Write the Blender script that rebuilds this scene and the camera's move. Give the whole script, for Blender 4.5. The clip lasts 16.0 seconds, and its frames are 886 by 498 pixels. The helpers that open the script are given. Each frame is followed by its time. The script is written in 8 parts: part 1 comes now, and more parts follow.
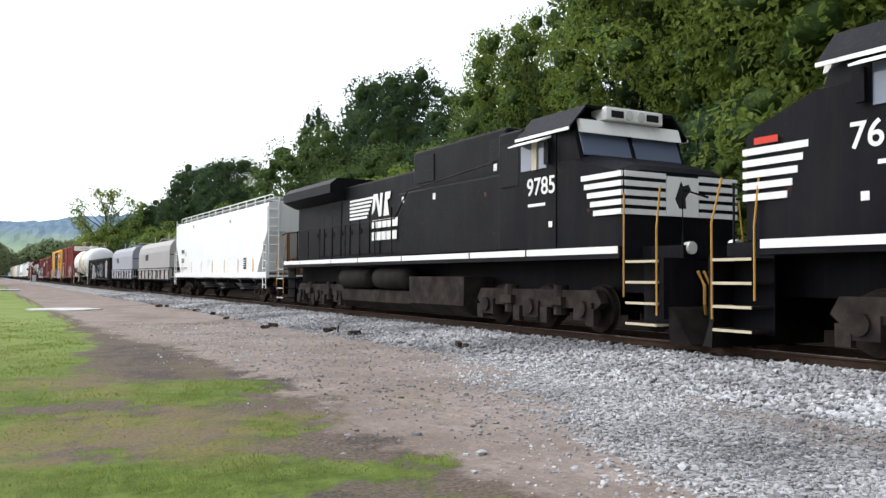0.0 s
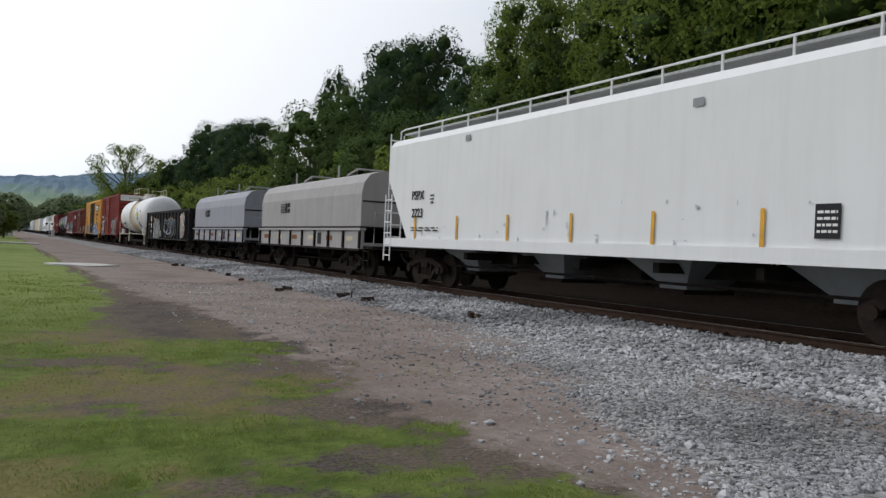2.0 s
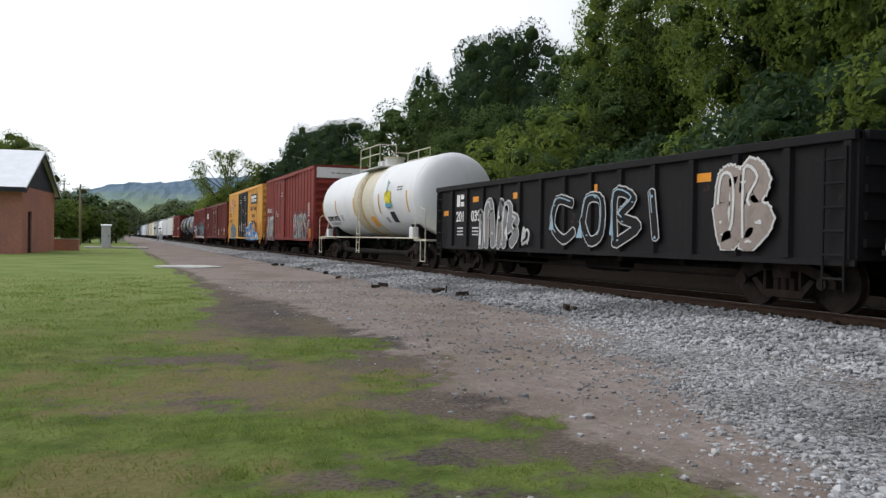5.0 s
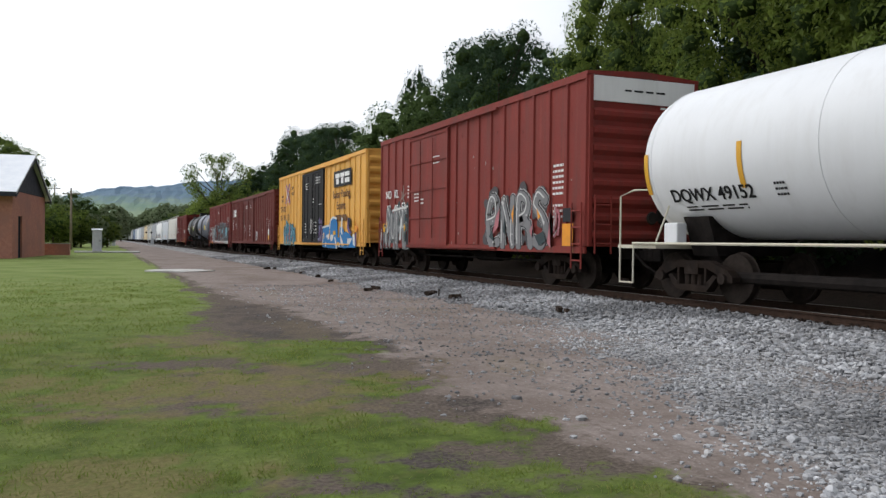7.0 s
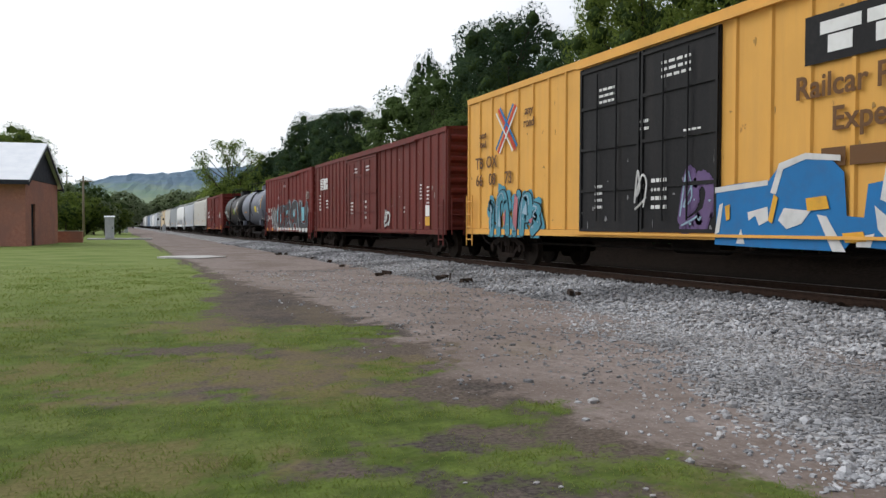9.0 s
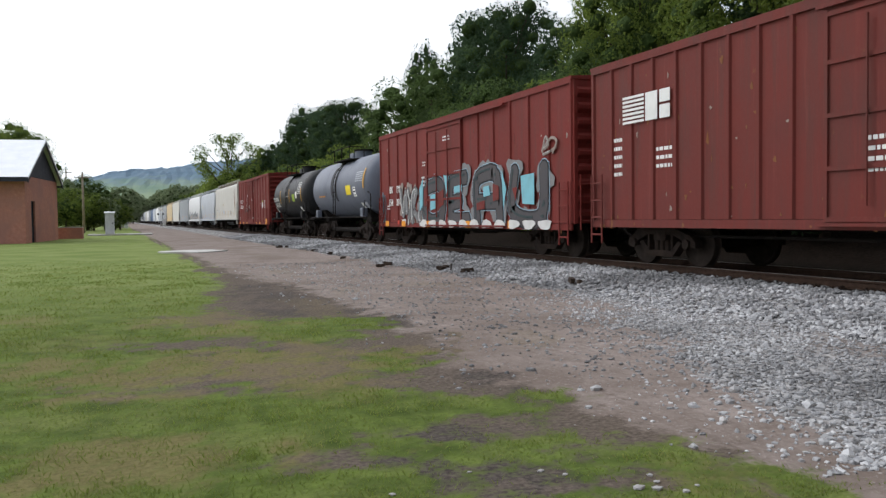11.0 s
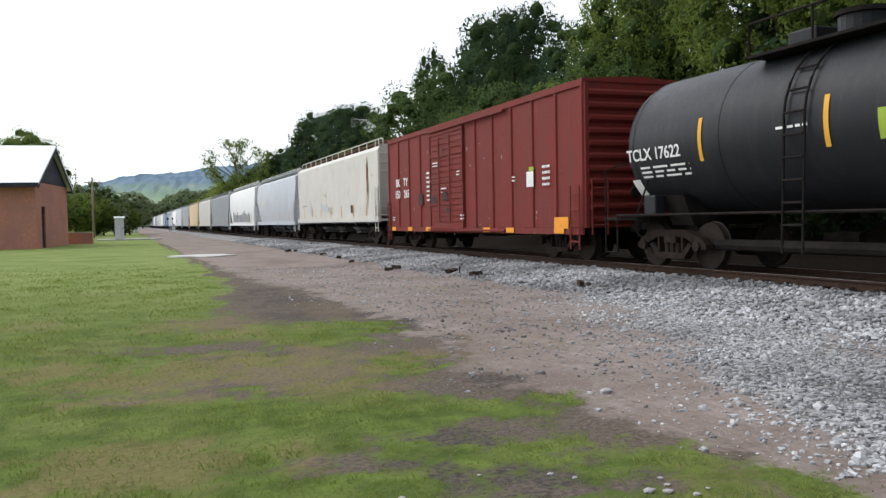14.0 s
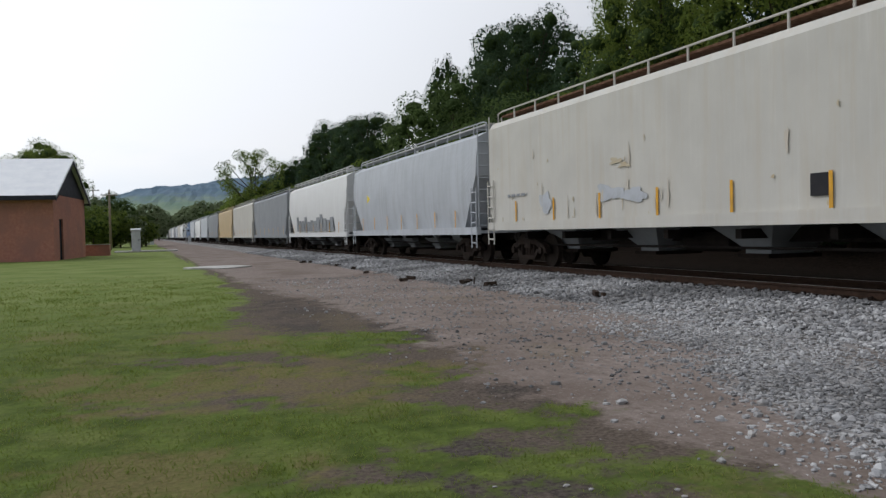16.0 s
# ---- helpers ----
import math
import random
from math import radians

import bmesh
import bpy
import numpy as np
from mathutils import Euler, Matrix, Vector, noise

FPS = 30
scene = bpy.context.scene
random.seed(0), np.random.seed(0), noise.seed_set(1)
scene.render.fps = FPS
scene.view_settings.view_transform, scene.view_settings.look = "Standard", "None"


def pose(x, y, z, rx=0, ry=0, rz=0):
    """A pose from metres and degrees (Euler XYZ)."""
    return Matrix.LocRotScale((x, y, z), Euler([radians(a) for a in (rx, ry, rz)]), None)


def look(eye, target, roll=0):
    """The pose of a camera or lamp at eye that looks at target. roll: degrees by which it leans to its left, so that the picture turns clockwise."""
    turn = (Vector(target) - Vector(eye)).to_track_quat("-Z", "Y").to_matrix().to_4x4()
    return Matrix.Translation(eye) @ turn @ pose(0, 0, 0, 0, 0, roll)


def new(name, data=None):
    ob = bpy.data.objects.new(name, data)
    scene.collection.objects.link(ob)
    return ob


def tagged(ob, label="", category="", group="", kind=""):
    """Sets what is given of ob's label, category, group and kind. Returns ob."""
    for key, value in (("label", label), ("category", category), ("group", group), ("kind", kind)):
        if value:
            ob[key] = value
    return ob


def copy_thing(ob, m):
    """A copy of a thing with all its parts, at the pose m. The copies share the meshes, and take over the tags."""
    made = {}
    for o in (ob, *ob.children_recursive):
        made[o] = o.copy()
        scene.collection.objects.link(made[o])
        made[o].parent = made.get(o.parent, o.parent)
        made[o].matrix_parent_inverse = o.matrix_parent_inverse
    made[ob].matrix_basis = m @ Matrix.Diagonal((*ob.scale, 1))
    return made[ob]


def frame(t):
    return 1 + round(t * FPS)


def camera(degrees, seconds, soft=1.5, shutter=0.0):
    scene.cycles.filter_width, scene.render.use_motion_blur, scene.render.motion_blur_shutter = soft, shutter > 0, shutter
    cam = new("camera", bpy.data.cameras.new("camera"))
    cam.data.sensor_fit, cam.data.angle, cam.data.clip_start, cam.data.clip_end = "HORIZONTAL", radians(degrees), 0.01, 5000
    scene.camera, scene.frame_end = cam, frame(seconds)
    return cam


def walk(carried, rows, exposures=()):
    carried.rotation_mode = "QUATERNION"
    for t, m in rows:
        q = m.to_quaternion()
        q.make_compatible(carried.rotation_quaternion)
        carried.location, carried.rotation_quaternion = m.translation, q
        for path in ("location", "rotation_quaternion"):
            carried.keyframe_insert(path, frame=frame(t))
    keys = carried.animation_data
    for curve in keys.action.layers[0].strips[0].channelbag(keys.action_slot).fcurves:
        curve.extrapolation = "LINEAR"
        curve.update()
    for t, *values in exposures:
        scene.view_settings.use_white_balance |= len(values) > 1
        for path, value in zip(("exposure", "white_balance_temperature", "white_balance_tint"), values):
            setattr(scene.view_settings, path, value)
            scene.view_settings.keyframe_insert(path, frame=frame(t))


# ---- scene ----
# camera: held at one spot beside the line, panned by hand; yaw to the right of the track, pitch up, roll to the right
cam = camera(56.0, 16.0, soft=1.4)
EYE = (0.0, 0.0, 1.35)
PATH = [(0.0, 28.92, 2.03, -0.38), (0.5, 26.02, 1.20, -1.58), (1.0, 25.09, -0.05, -1.69), (1.5, 25.72, -0.57, -1.66),
        (2.0, 27.90, -0.08, -2.58), (2.5, 31.28, 0.37, -2.58), (3.0, 22.85, -0.44, -0.94), (3.2, 20.74, -1.15, -1.34),
        (5.3, 21.55, -0.65, -0.92), (5.5, 21.45, -0.74, -0.84), (6.0, 21.60, -1.43, -0.69), (6.5, 22.21, -0.84, -0.49),
        (7.0, 22.03, -0.48, -0.67), (7.5, 21.27, -0.59, -0.84), (8.0, 21.99, -0.64, -0.81), (8.5, 21.68, -1.07, -0.70),
        (9.0, 21.29, -1.57, -0.18), (9.5, 21.26, -1.26, 0.12), (9.7, 21.35, -1.10, 0.11), (12.0, 21.18, -3.00, 1.16),
        (12.5, 21.15, -2.84, 1.07), (13.0, 21.08, -2.51, 0.78), (13.5, 21.05, -2.55, 0.63), (14.0, 20.71, -2.01, 1.07),
        (14.5, 19.61, -2.39, 1.59), (15.0, 20.13, -2.05, 1.40), (15.5, 20.40, -2.18, 0.84), (16.0, 19.72, -1.26, 1.32)]
EXPOSURES = [(t, stops - 0.12, 6400, 12) for t, stops in ((0.0, -0.35), (0.5, -0.75), (1.0, -1.15), (1.5, -1.3), (2.0, -1.4), (2.5, -1.45), (3.0, -1.25), (5.5, -1.1),
             (7.0, -1.1), (9.0, -1.15), (9.5, -1.1), (12.0, -0.75), (12.5, -0.65), (14.0, -0.7), (14.5, -0.7), (15.2, -1.1), (16.0, -1.55))]
walk(cam, [(t, pose(*EYE, 90 + p, r, -y)) for t, y, p, r in PATH], EXPOSURES)

# ---- light: a bright overcast sky and a weak, wide sun from the open side of the line
SUN_EL, SUN_AZ = radians(40), radians(-45)
world = bpy.data.worlds.new("overcast_sky")
scene.world = world
world.use_nodes = True
wt = world.node_tree
wt.nodes.clear()
sky = wt.nodes.new("ShaderNodeTexSky")
sky.sky_type, sky.sun_disc, sky.sun_elevation, sky.sun_rotation = "NISHITA", False, SUN_EL, SUN_AZ
sky.air_density, sky.dust_density = 1.0, 4.0
sky_bg = wt.nodes.new("ShaderNodeBackground")
sky_bg.inputs["Strength"].default_value = 0.05
wt.links.new(sky.outputs[0], sky_bg.inputs["Color"])
cloud_tc = wt.nodes.new("ShaderNodeTexCoord")
cloud_map = wt.nodes.new("ShaderNodeMapping")
cloud_map.inputs["Scale"].default_value = (1.0, 1.0, 4.0)
cloud_noise = wt.nodes.new("ShaderNodeTexNoise")
cloud_noise.inputs["Scale"].default_value = 2.2
cloud_noise.inputs["Detail"].default_value = 5
cloud_ramp = wt.nodes.new("ShaderNodeValToRGB")
cloud_ramp.color_ramp.elements[0].position, cloud_ramp.color_ramp.elements[0].color = 0.28, (0.80, 0.89, 0.97, 1)
cloud_ramp.color_ramp.elements[1].position, cloud_ramp.color_ramp.elements[1].color = 0.50, (0.93, 0.96, 0.99, 1)
cloud_bg = wt.nodes.new("ShaderNodeBackground")
cloud_add = wt.nodes.new("ShaderNodeAddShader")
world_out = wt.nodes.new("ShaderNodeOutputWorld")
wt.links.new(cloud_tc.outputs["Generated"], cloud_map.inputs["Vector"])
wt.links.new(cloud_map.outputs[0], cloud_noise.inputs["Vector"])
wt.links.new(cloud_noise.outputs["Fac"], cloud_ramp.inputs["Fac"])
# the cloud sheet is brightest round the veiled sun
glow = wt.nodes.new("ShaderNodeVectorMath")
glow.operation = "DOT_PRODUCT"
glow.inputs[1].default_value = (math.sin(SUN_AZ) * math.cos(SUN_EL), math.cos(SUN_AZ) * math.cos(SUN_EL), math.sin(SUN_EL))
glow_range = wt.nodes.new("ShaderNodeMapRange")
glow_range.interpolation_type = "SMOOTHSTEP"
for key, value in (("From Min", -0.3), ("From Max", 0.85), ("To Min", 0.6), ("To Max", 3.3)):
    glow_range.inputs[key].default_value = value
wt.links.new(cloud_tc.outputs["Generated"], glow.inputs[0])
wt.links.new(glow.outputs["Value"], glow_range.inputs["Value"])
wt.links.new(glow_range.outputs[0], cloud_bg.inputs["Strength"])
wt.links.new(cloud_ramp.outputs["Color"], cloud_bg.inputs["Color"])
wt.links.new(sky_bg.outputs[0], cloud_add.inputs[0])
wt.links.new(cloud_bg.outputs[0], cloud_add.inputs[1])
wt.links.new(cloud_add.outputs[0], world_out.inputs["Surface"])
sun_data = bpy.data.lights.new("sun", "SUN")
sun_data.energy, sun_data.angle, sun_data.color = 1.9, radians(25), (1.0, 0.982, 0.965)
sun = new("sun", sun_data)
sun.matrix_world = look((40 * math.sin(SUN_AZ), 40 * math.cos(SUN_AZ), 33.5), (0, 0, 0))


# ---- materials
def nodes_of(name):
    m = bpy.data.materials.new(name)
    m.use_nodes = True
    nt = m.node_tree
    return m, nt, nt.nodes["Principled BSDF"]


def noise_node(nt, coord, scale, detail=4, rough=0.55, stretch=(1, 1, 1)):
    mp = nt.nodes.new("ShaderNodeMapping")
    mp.inputs["Scale"].default_value = stretch
    nt.links.new(coord, mp.inputs["Vector"])
    n = nt.nodes.new("ShaderNodeTexNoise")
    n.inputs["Scale"].default_value, n.inputs["Detail"].default_value, n.inputs["Roughness"].default_value = scale, detail, rough
    nt.links.new(mp.outputs[0], n.inputs["Vector"])
    return n.outputs["Fac"]


def ramp(nt, fac, lo, hi, c0=(0, 0, 0, 1), c1=(1, 1, 1, 1)):
    r = nt.nodes.new("ShaderNodeValToRGB")
    e = r.color_ramp.elements
    e[0].position, e[0].color, e[1].position, e[1].color = lo, c0, hi, c1
    nt.links.new(fac, r.inputs["Fac"])
    return r.outputs["Color"]


def mix(nt, fac, a, b, blend="MIX"):
    m = nt.nodes.new("ShaderNodeMix")
    m.data_type, m.blend_type = "RGBA", blend
    for sock, v in ((m.inputs[0], fac), (m.inputs[6], a), (m.inputs[7], b)):
        if isinstance(v, (int, float)):
            sock.default_value = v
        elif isinstance(v, tuple):
            sock.default_value = (*v[:3], 1)
        else:
            nt.links.new(v, sock)
    return m.outputs[2]


def math_node(nt, op, a, b=0.0):
    m = nt.nodes.new("ShaderNodeMath")
    m.operation = op
    for sock, v in ((m.inputs[0], a), (m.inputs[1], b)):
        if isinstance(v, (int, float)):
            sock.default_value = v
        else:
            nt.links.new(v, sock)
    return m.outputs[0]


def bump(nt, bsdf, height, strength, dist=0.02):
    b = nt.nodes.new("ShaderNodeBump")
    b.inputs["Strength"].default_value, b.inputs["Distance"].default_value = strength, dist
    nt.links.new(height, b.inputs["Height"])
    nt.links.new(b.outputs[0], bsdf.inputs["Normal"])


def coords(nt):
    return nt.nodes.new("ShaderNodeTexCoord").outputs["Object"]


def paint(name, col, rough=0.5, fade=0.25, streak=0.35, rust=0.0, dirt=(0.10, 0.085, 0.07), rust_col=(0.17, 0.065, 0.03), relief=0.15):
    """Railway paint: faded patches, vertical rain streaks of dirt, specks of rust."""
    m, nt, b = nodes_of(name)
    c = coords(nt)
    big = noise_node(nt, c, 0.9, 5)
    fine = noise_node(nt, c, 18, 4)
    base = mix(nt, math_node(nt, "MULTIPLY", ramp(nt, big, 0.35, 0.7), fade), col, tuple(min(1, v * 0.66 + 0.012) for v in col))
    st = ramp(nt, noise_node(nt, c, 1.0, 5, 0.65, (3.5, 3.5, 0.3)), 0.48, 0.74)
    base = mix(nt, math_node(nt, "MULTIPLY", st, streak), base, dirt)
    chalk = ramp(nt, noise_node(nt, c, 1.6, 6, 0.7, (5, 5, 0.22)), 0.56, 0.80)
    base = mix(nt, math_node(nt, "MULTIPLY", chalk, streak * 0.75), base, tuple(min(0.8, v * 1.5 + 0.02) for v in col))
    if rust:
        rs = ramp(nt, noise_node(nt, c, 3.2, 7, 0.7, (1, 1, 0.6)), 0.66 - rust * 0.2, 0.74 - rust * 0.1)
        base = mix(nt, rs, base, rust_col)
    nt.links.new(base, b.inputs["Base Color"])
    nt.links.new(mix(nt, fine, (rough - 0.1,) * 3, (min(1, rough + 0.2),) * 3), b.inputs["Roughness"])
    b.inputs["Specular IOR Level"].default_value = 0.16
    bump(nt, b, mix(nt, 0.5, big, fine), relief, 0.02)
    return m


def rough_stuff(name, c0, c1, scale, rough=0.85, c2=None, scale2=None, strength=0.4, dist=0.03, metal=0.0):
    m, nt, b = nodes_of(name)
    c = coords(nt)
    n = noise_node(nt, c, scale, 6, 0.6)
    col = ramp(nt, n, 0.3, 0.7, (*c0, 1), (*c1, 1))
    if c2:
        col = mix(nt, ramp(nt, noise_node(nt, c, scale2, 5), 0.45, 0.65), col, c2)
    nt.links.new(col, b.inputs["Base Color"])
    b.inputs["Roughness"].default_value, b.inputs["Metallic"].default_value = rough, metal
    b.inputs["Specular IOR Level"].default_value = 0.1 if rough > 0.65 else 0.5
    bump(nt, b, n, strength, dist)
    return m


def islands(name, cols, rough=0.85, scale=30, strength=0.3, trans=0.0):
    """One of several colours for every separate piece of a joined mesh."""
    m, nt, b = nodes_of(name)
    g = nt.nodes.new("ShaderNodeNewGeometry")
    r = nt.nodes.new("ShaderNodeValToRGB")
    el = r.color_ramp.elements
    while len(el) < len(cols):
        el.new(0.5)
    for i, c in enumerate(cols):
        el[i].position, el[i].color = i / (len(cols) - 1), (*c, 1)
    nt.links.new(g.outputs["Random Per Island"], r.inputs["Fac"])
    c = coords(nt)
    n = noise_node(nt, c, scale, 3)
    big = noise_node(nt, c, 0.35, 3)
    col = mix(nt, ramp(nt, n, 0.3, 0.75), r.outputs["Color"], tuple(v * 0.6 for v in cols[len(cols) // 2]))
    col = mix(nt, ramp(nt, big, 0.4, 0.62), col, mix(nt, 0.6, col, tuple(v * 0.75 for v in cols[0])))
    nt.links.new(col, b.inputs["Base Color"])
    b.inputs["Roughness"].default_value = rough
    b.inputs["Specular IOR Level"].default_value = 0.12
    if trans:
        t = nt.nodes.new("ShaderNodeBsdfTranslucent")
        nt.links.new(col, t.inputs["Color"])
        ms = nt.nodes.new("ShaderNodeMixShader")
        ms.inputs[0].default_value = trans
        nt.links.new(b.outputs[0], ms.inputs[1])
        nt.links.new(t.outputs[0], ms.inputs[2])
        nt.links.new(ms.outputs[0], nt.nodes["Material Output"].inputs["Surface"])
    return m


def glass(name, col):
    m, nt, b = nodes_of(name)
    b.inputs["Base Color"].default_value = (*col, 1)
    b.inputs["Roughness"].default_value = 0.06
    b.inputs["Specular IOR Level"].default_value = 0.8
    return m


BLACK = paint("black_locomotive_paint", (0.0036, 0.0036, 0.0062), 0.5, 0.5, 0.4, 0.03, dirt=(0.017, 0.014, 0.013))
BLACK.node_tree.nodes["Principled BSDF"].inputs["Specular IOR Level"].default_value = 0.07
GON_BLACK = paint("black_gondola_paint", (0.008, 0.0075, 0.0085), 0.7, 0.4, 0.3, 0.03, dirt=(0.024, 0.021, 0.019))
TANK_BLACK = paint("black_tank_paint", (0.013, 0.014, 0.017), 0.42, 0.5, 0.25, 0.0, dirt=(0.06, 0.055, 0.05))
WHITE_HOPPER = paint("clean_white_hopper_paint", (0.70, 0.71, 0.71), 0.5, 0.15, 0.12, 0.0, dirt=(0.34, 0.32, 0.29))
OLD_WHITE = paint("stained_white_hopper_paint", (0.55, 0.54, 0.50), 0.6, 0.35, 0.30, 0.0, dirt=(0.46, 0.38, 0.26), relief=0.05)
PALE_GREY = paint("pale_grey_hopper_paint", (0.47, 0.50, 0.54), 0.55, 0.4, 0.3, 0.0, dirt=(0.25, 0.24, 0.23))
MID_GREY = paint("mid_grey_hopper_paint", (0.27, 0.29, 0.31), 0.6, 0.4, 0.3, 0.0, dirt=(0.17, 0.16, 0.15))
TAN = paint("tan_hopper_paint", (0.55, 0.43, 0.26), 0.6, 0.35, 0.3, 0.0, dirt=(0.3, 0.24, 0.16))
COIL_GREY = paint("warm_grey_coil_cover_paint", (0.34, 0.33, 0.325), 0.6, 0.35, 0.4, 0.0, dirt=(0.22, 0.20, 0.185))
COIL_BLUE = paint("cool_grey_coil_cover_paint", (0.30, 0.31, 0.345), 0.6, 0.35, 0.35, 0.0, dirt=(0.2, 0.19, 0.185))
TANK_WHITE = paint("white_tank_paint", (0.70, 0.71, 0.72), 0.4, 0.2, 0.14, 0.0, dirt=(0.40, 0.37, 0.32))
TANK_GREY = paint("grey_tank_paint", (0.135, 0.150, 0.190), 0.42, 0.5, 0.35, 0.0, dirt=(0.10, 0.10, 0.105))
BOX_RED = paint("oxide_red_boxcar_paint", (0.215, 0.034, 0.026), 0.6, 0.6, 0.6, 0.08, dirt=(0.09, 0.045, 0.038))
BOX_BROWN = paint("dark_brown_red_boxcar_paint", (0.145, 0.028, 0.022), 0.6, 0.6, 0.6, 0.07, dirt=(0.07, 0.04, 0.034))
BOX_BRIGHT = paint("faded_red_boxcar_paint", (0.17, 0.025, 0.020), 0.65, 0.65, 0.55, 0.08, dirt=(0.08, 0.04, 0.034))
BOX_YELLOW = paint("golden_yellow_boxcar_paint", (0.72, 0.38, 0.085), 0.55, 0.3, 0.22, 0.03, dirt=(0.38, 0.23, 0.09))
BOX_BLUE = paint("blue_hopper_paint", (0.10, 0.16, 0.27), 0.6, 0.4, 0.3)
STENCIL = paint("white_lettering_paint", (0.74, 0.74, 0.72), 0.6, 0.2, 0.25, 0, dirt=(0.4, 0.38, 0.35))
DARK_STENCIL = paint("black_lettering_paint", (0.013, 0.013, 0.014), 0.6, 0.2, 0.1)
BROWN_STENCIL = paint("brown_lettering_paint", (0.14, 0.07, 0.03), 0.6, 0.2, 0.1)
REFLECT = paint("yellow_reflector_strip", (0.68, 0.36, 0.04), 0.5, 0.3, 0.3)
ORANGE = paint("orange_label_paint", (0.75, 0.30, 0.03), 0.5, 0.3, 0.2)
YELLOW_LABEL = paint("yellow_label_paint", (0.80, 0.62, 0.03), 0.5, 0.2, 0.2)
RED_LABEL = paint("red_label_paint", (0.55, 0.05, 0.03), 0.5, 0.2, 0.2)
FILM = paint("thin_rust_water_film", (0.54, 0.50, 0.43), 0.6, 0.3, 0.2, 0.0, dirt=(0.48, 0.42, 0.32))
RUST_PATCH = paint("rust_brown_stain", (0.20, 0.085, 0.035), 0.85, 0.5, 0.5, 0.2)
STAIN_TAN = paint("tan_spill_stain", (0.52, 0.46, 0.34), 0.6, 0.5, 0.5, 0, dirt=(0.42, 0.31, 0.16))
GRAF_WHITE = paint("white_spray_paint", (0.62, 0.62, 0.60), 0.6, 0.4, 0.2)
GRAF_GREY = paint("silver_spray_paint", (0.20, 0.20, 0.205), 0.45, 0.5, 0.3)
GRAF_BLUE = paint("blue_spray_paint", (0.02, 0.165, 0.40), 0.6, 0.4, 0.2)
GRAF_PALE = paint("pale_blue_spray_paint", (0.30, 0.43, 0.52), 0.6, 0.5, 0.3)
GRAF_TEAL = paint("teal_spray_paint", (0.08, 0.28, 0.36), 0.6, 0.5, 0.2)
GRAF_PINK = paint("pink_spray_paint", (0.44, 0.16, 0.18), 0.6, 0.5, 0.3)
GRAF_TAN = paint("tan_spray_paint", (0.30, 0.25, 0.22), 0.6, 0.5, 0.4)
GRAF_SMOKE = paint("dark_grey_spray_paint", (0.075, 0.07, 0.075), 0.6, 0.6, 0.4)
GRAF_SLATE = paint("dark_green_grey_spray_paint", (0.035, 0.055, 0.06), 0.6, 0.5, 0.3)
GRAF_CYAN = paint("light_cyan_spray_paint", (0.20, 0.47, 0.55), 0.6, 0.4, 0.2)
GRAF_BLACK = paint("black_spray_paint", (0.02, 0.02, 0.024), 0.6, 0.3, 0.1)
GRAF_GREEN = paint("green_yellow_paint", (0.30, 0.42, 0.05), 0.5, 0.3, 0.2)
GRAF_PURPLE = paint("purple_spray_paint", (0.14, 0.09, 0.20), 0.6, 0.5, 0.3)
TRUCK_STEEL = rough_stuff("dusty_truck_steel", (0.012, 0.009, 0.008), (0.036, 0.027, 0.022), 5, 0.9, (0.020, 0.013, 0.0095), 2)
UNDER = rough_stuff("grimy_underframe", (0.008, 0.007, 0.0065), (0.022, 0.018, 0.016), 4, 0.9)
LOCO_DUST = rough_stuff("road_dust_on_steel", (0.017, 0.014, 0.0125), (0.046, 0.037, 0.032), 3.5, 0.9, (0.014, 0.011, 0.0095), 1.6)
WHEEL_STEEL = rough_stuff("wheel_steel", (0.016, 0.012, 0.010), (0.036, 0.028, 0.023), 7, 0.8)
GALV = rough_stuff("galvanised_grating", (0.30, 0.31, 0.31), (0.45, 0.45, 0.44), 12, 0.5, metal=0.3)
RUSTY_GRATE = rough_stuff("rusty_grating", (0.10, 0.05, 0.03), (0.22, 0.13, 0.09), 8, 0.9)
RAIL_STEEL = rough_stuff("rusty_rail", (0.028, 0.017, 0.012), (0.055, 0.032, 0.022), 9, 0.7)
RAIL_HEAD = rough_stuff("worn_rail_head", (0.30, 0.28, 0.26), (0.45, 0.43, 0.42), 9, 0.35, metal=0.8)
TIE_WOOD = rough_stuff("creosoted_tie_wood", (0.022, 0.016, 0.012), (0.060, 0.043, 0.033), 6, 0.9)
# the reflected sky is put into the blue-grey base colour of the panes
SKY_TINTED_GLASS = glass("sky_tinted_cab_glass", (0.11, 0.13, 0.19))
DARK_GLASS = glass("dark_glass", (0.012, 0.013, 0.015))
LAMP_GLASS = glass("headlight_glass", (0.55, 0.55, 0.52))
YELLOW_RAIL = paint("yellow_handrail_paint", (0.40, 0.22, 0.05), 0.55, 0.3, 0.4)
BLACK_GRILLE = rough_stuff("black_grille", (0.006, 0.006, 0.007), (0.02, 0.02, 0.022), 25, 0.7)
CONCRETE = rough_stuff("pale_concrete", (0.40, 0.39, 0.37), (0.55, 0.54, 0.52), 3, 0.85, (0.30, 0.29, 0.27), 0.8)
BRICK = rough_stuff("old_red_brick", (0.40, 0.175, 0.135), (0.52, 0.25, 0.195), 5, 0.85, (0.38, 0.19, 0.16), 0.7)
# dark green that stands for the shade deep inside a crown
CROWN_SHADE = rough_stuff("shaded_inner_foliage", (0.026, 0.045, 0.014), (0.065, 0.102, 0.030), 2.5, 0.9, strength=0.9, dist=0.3)
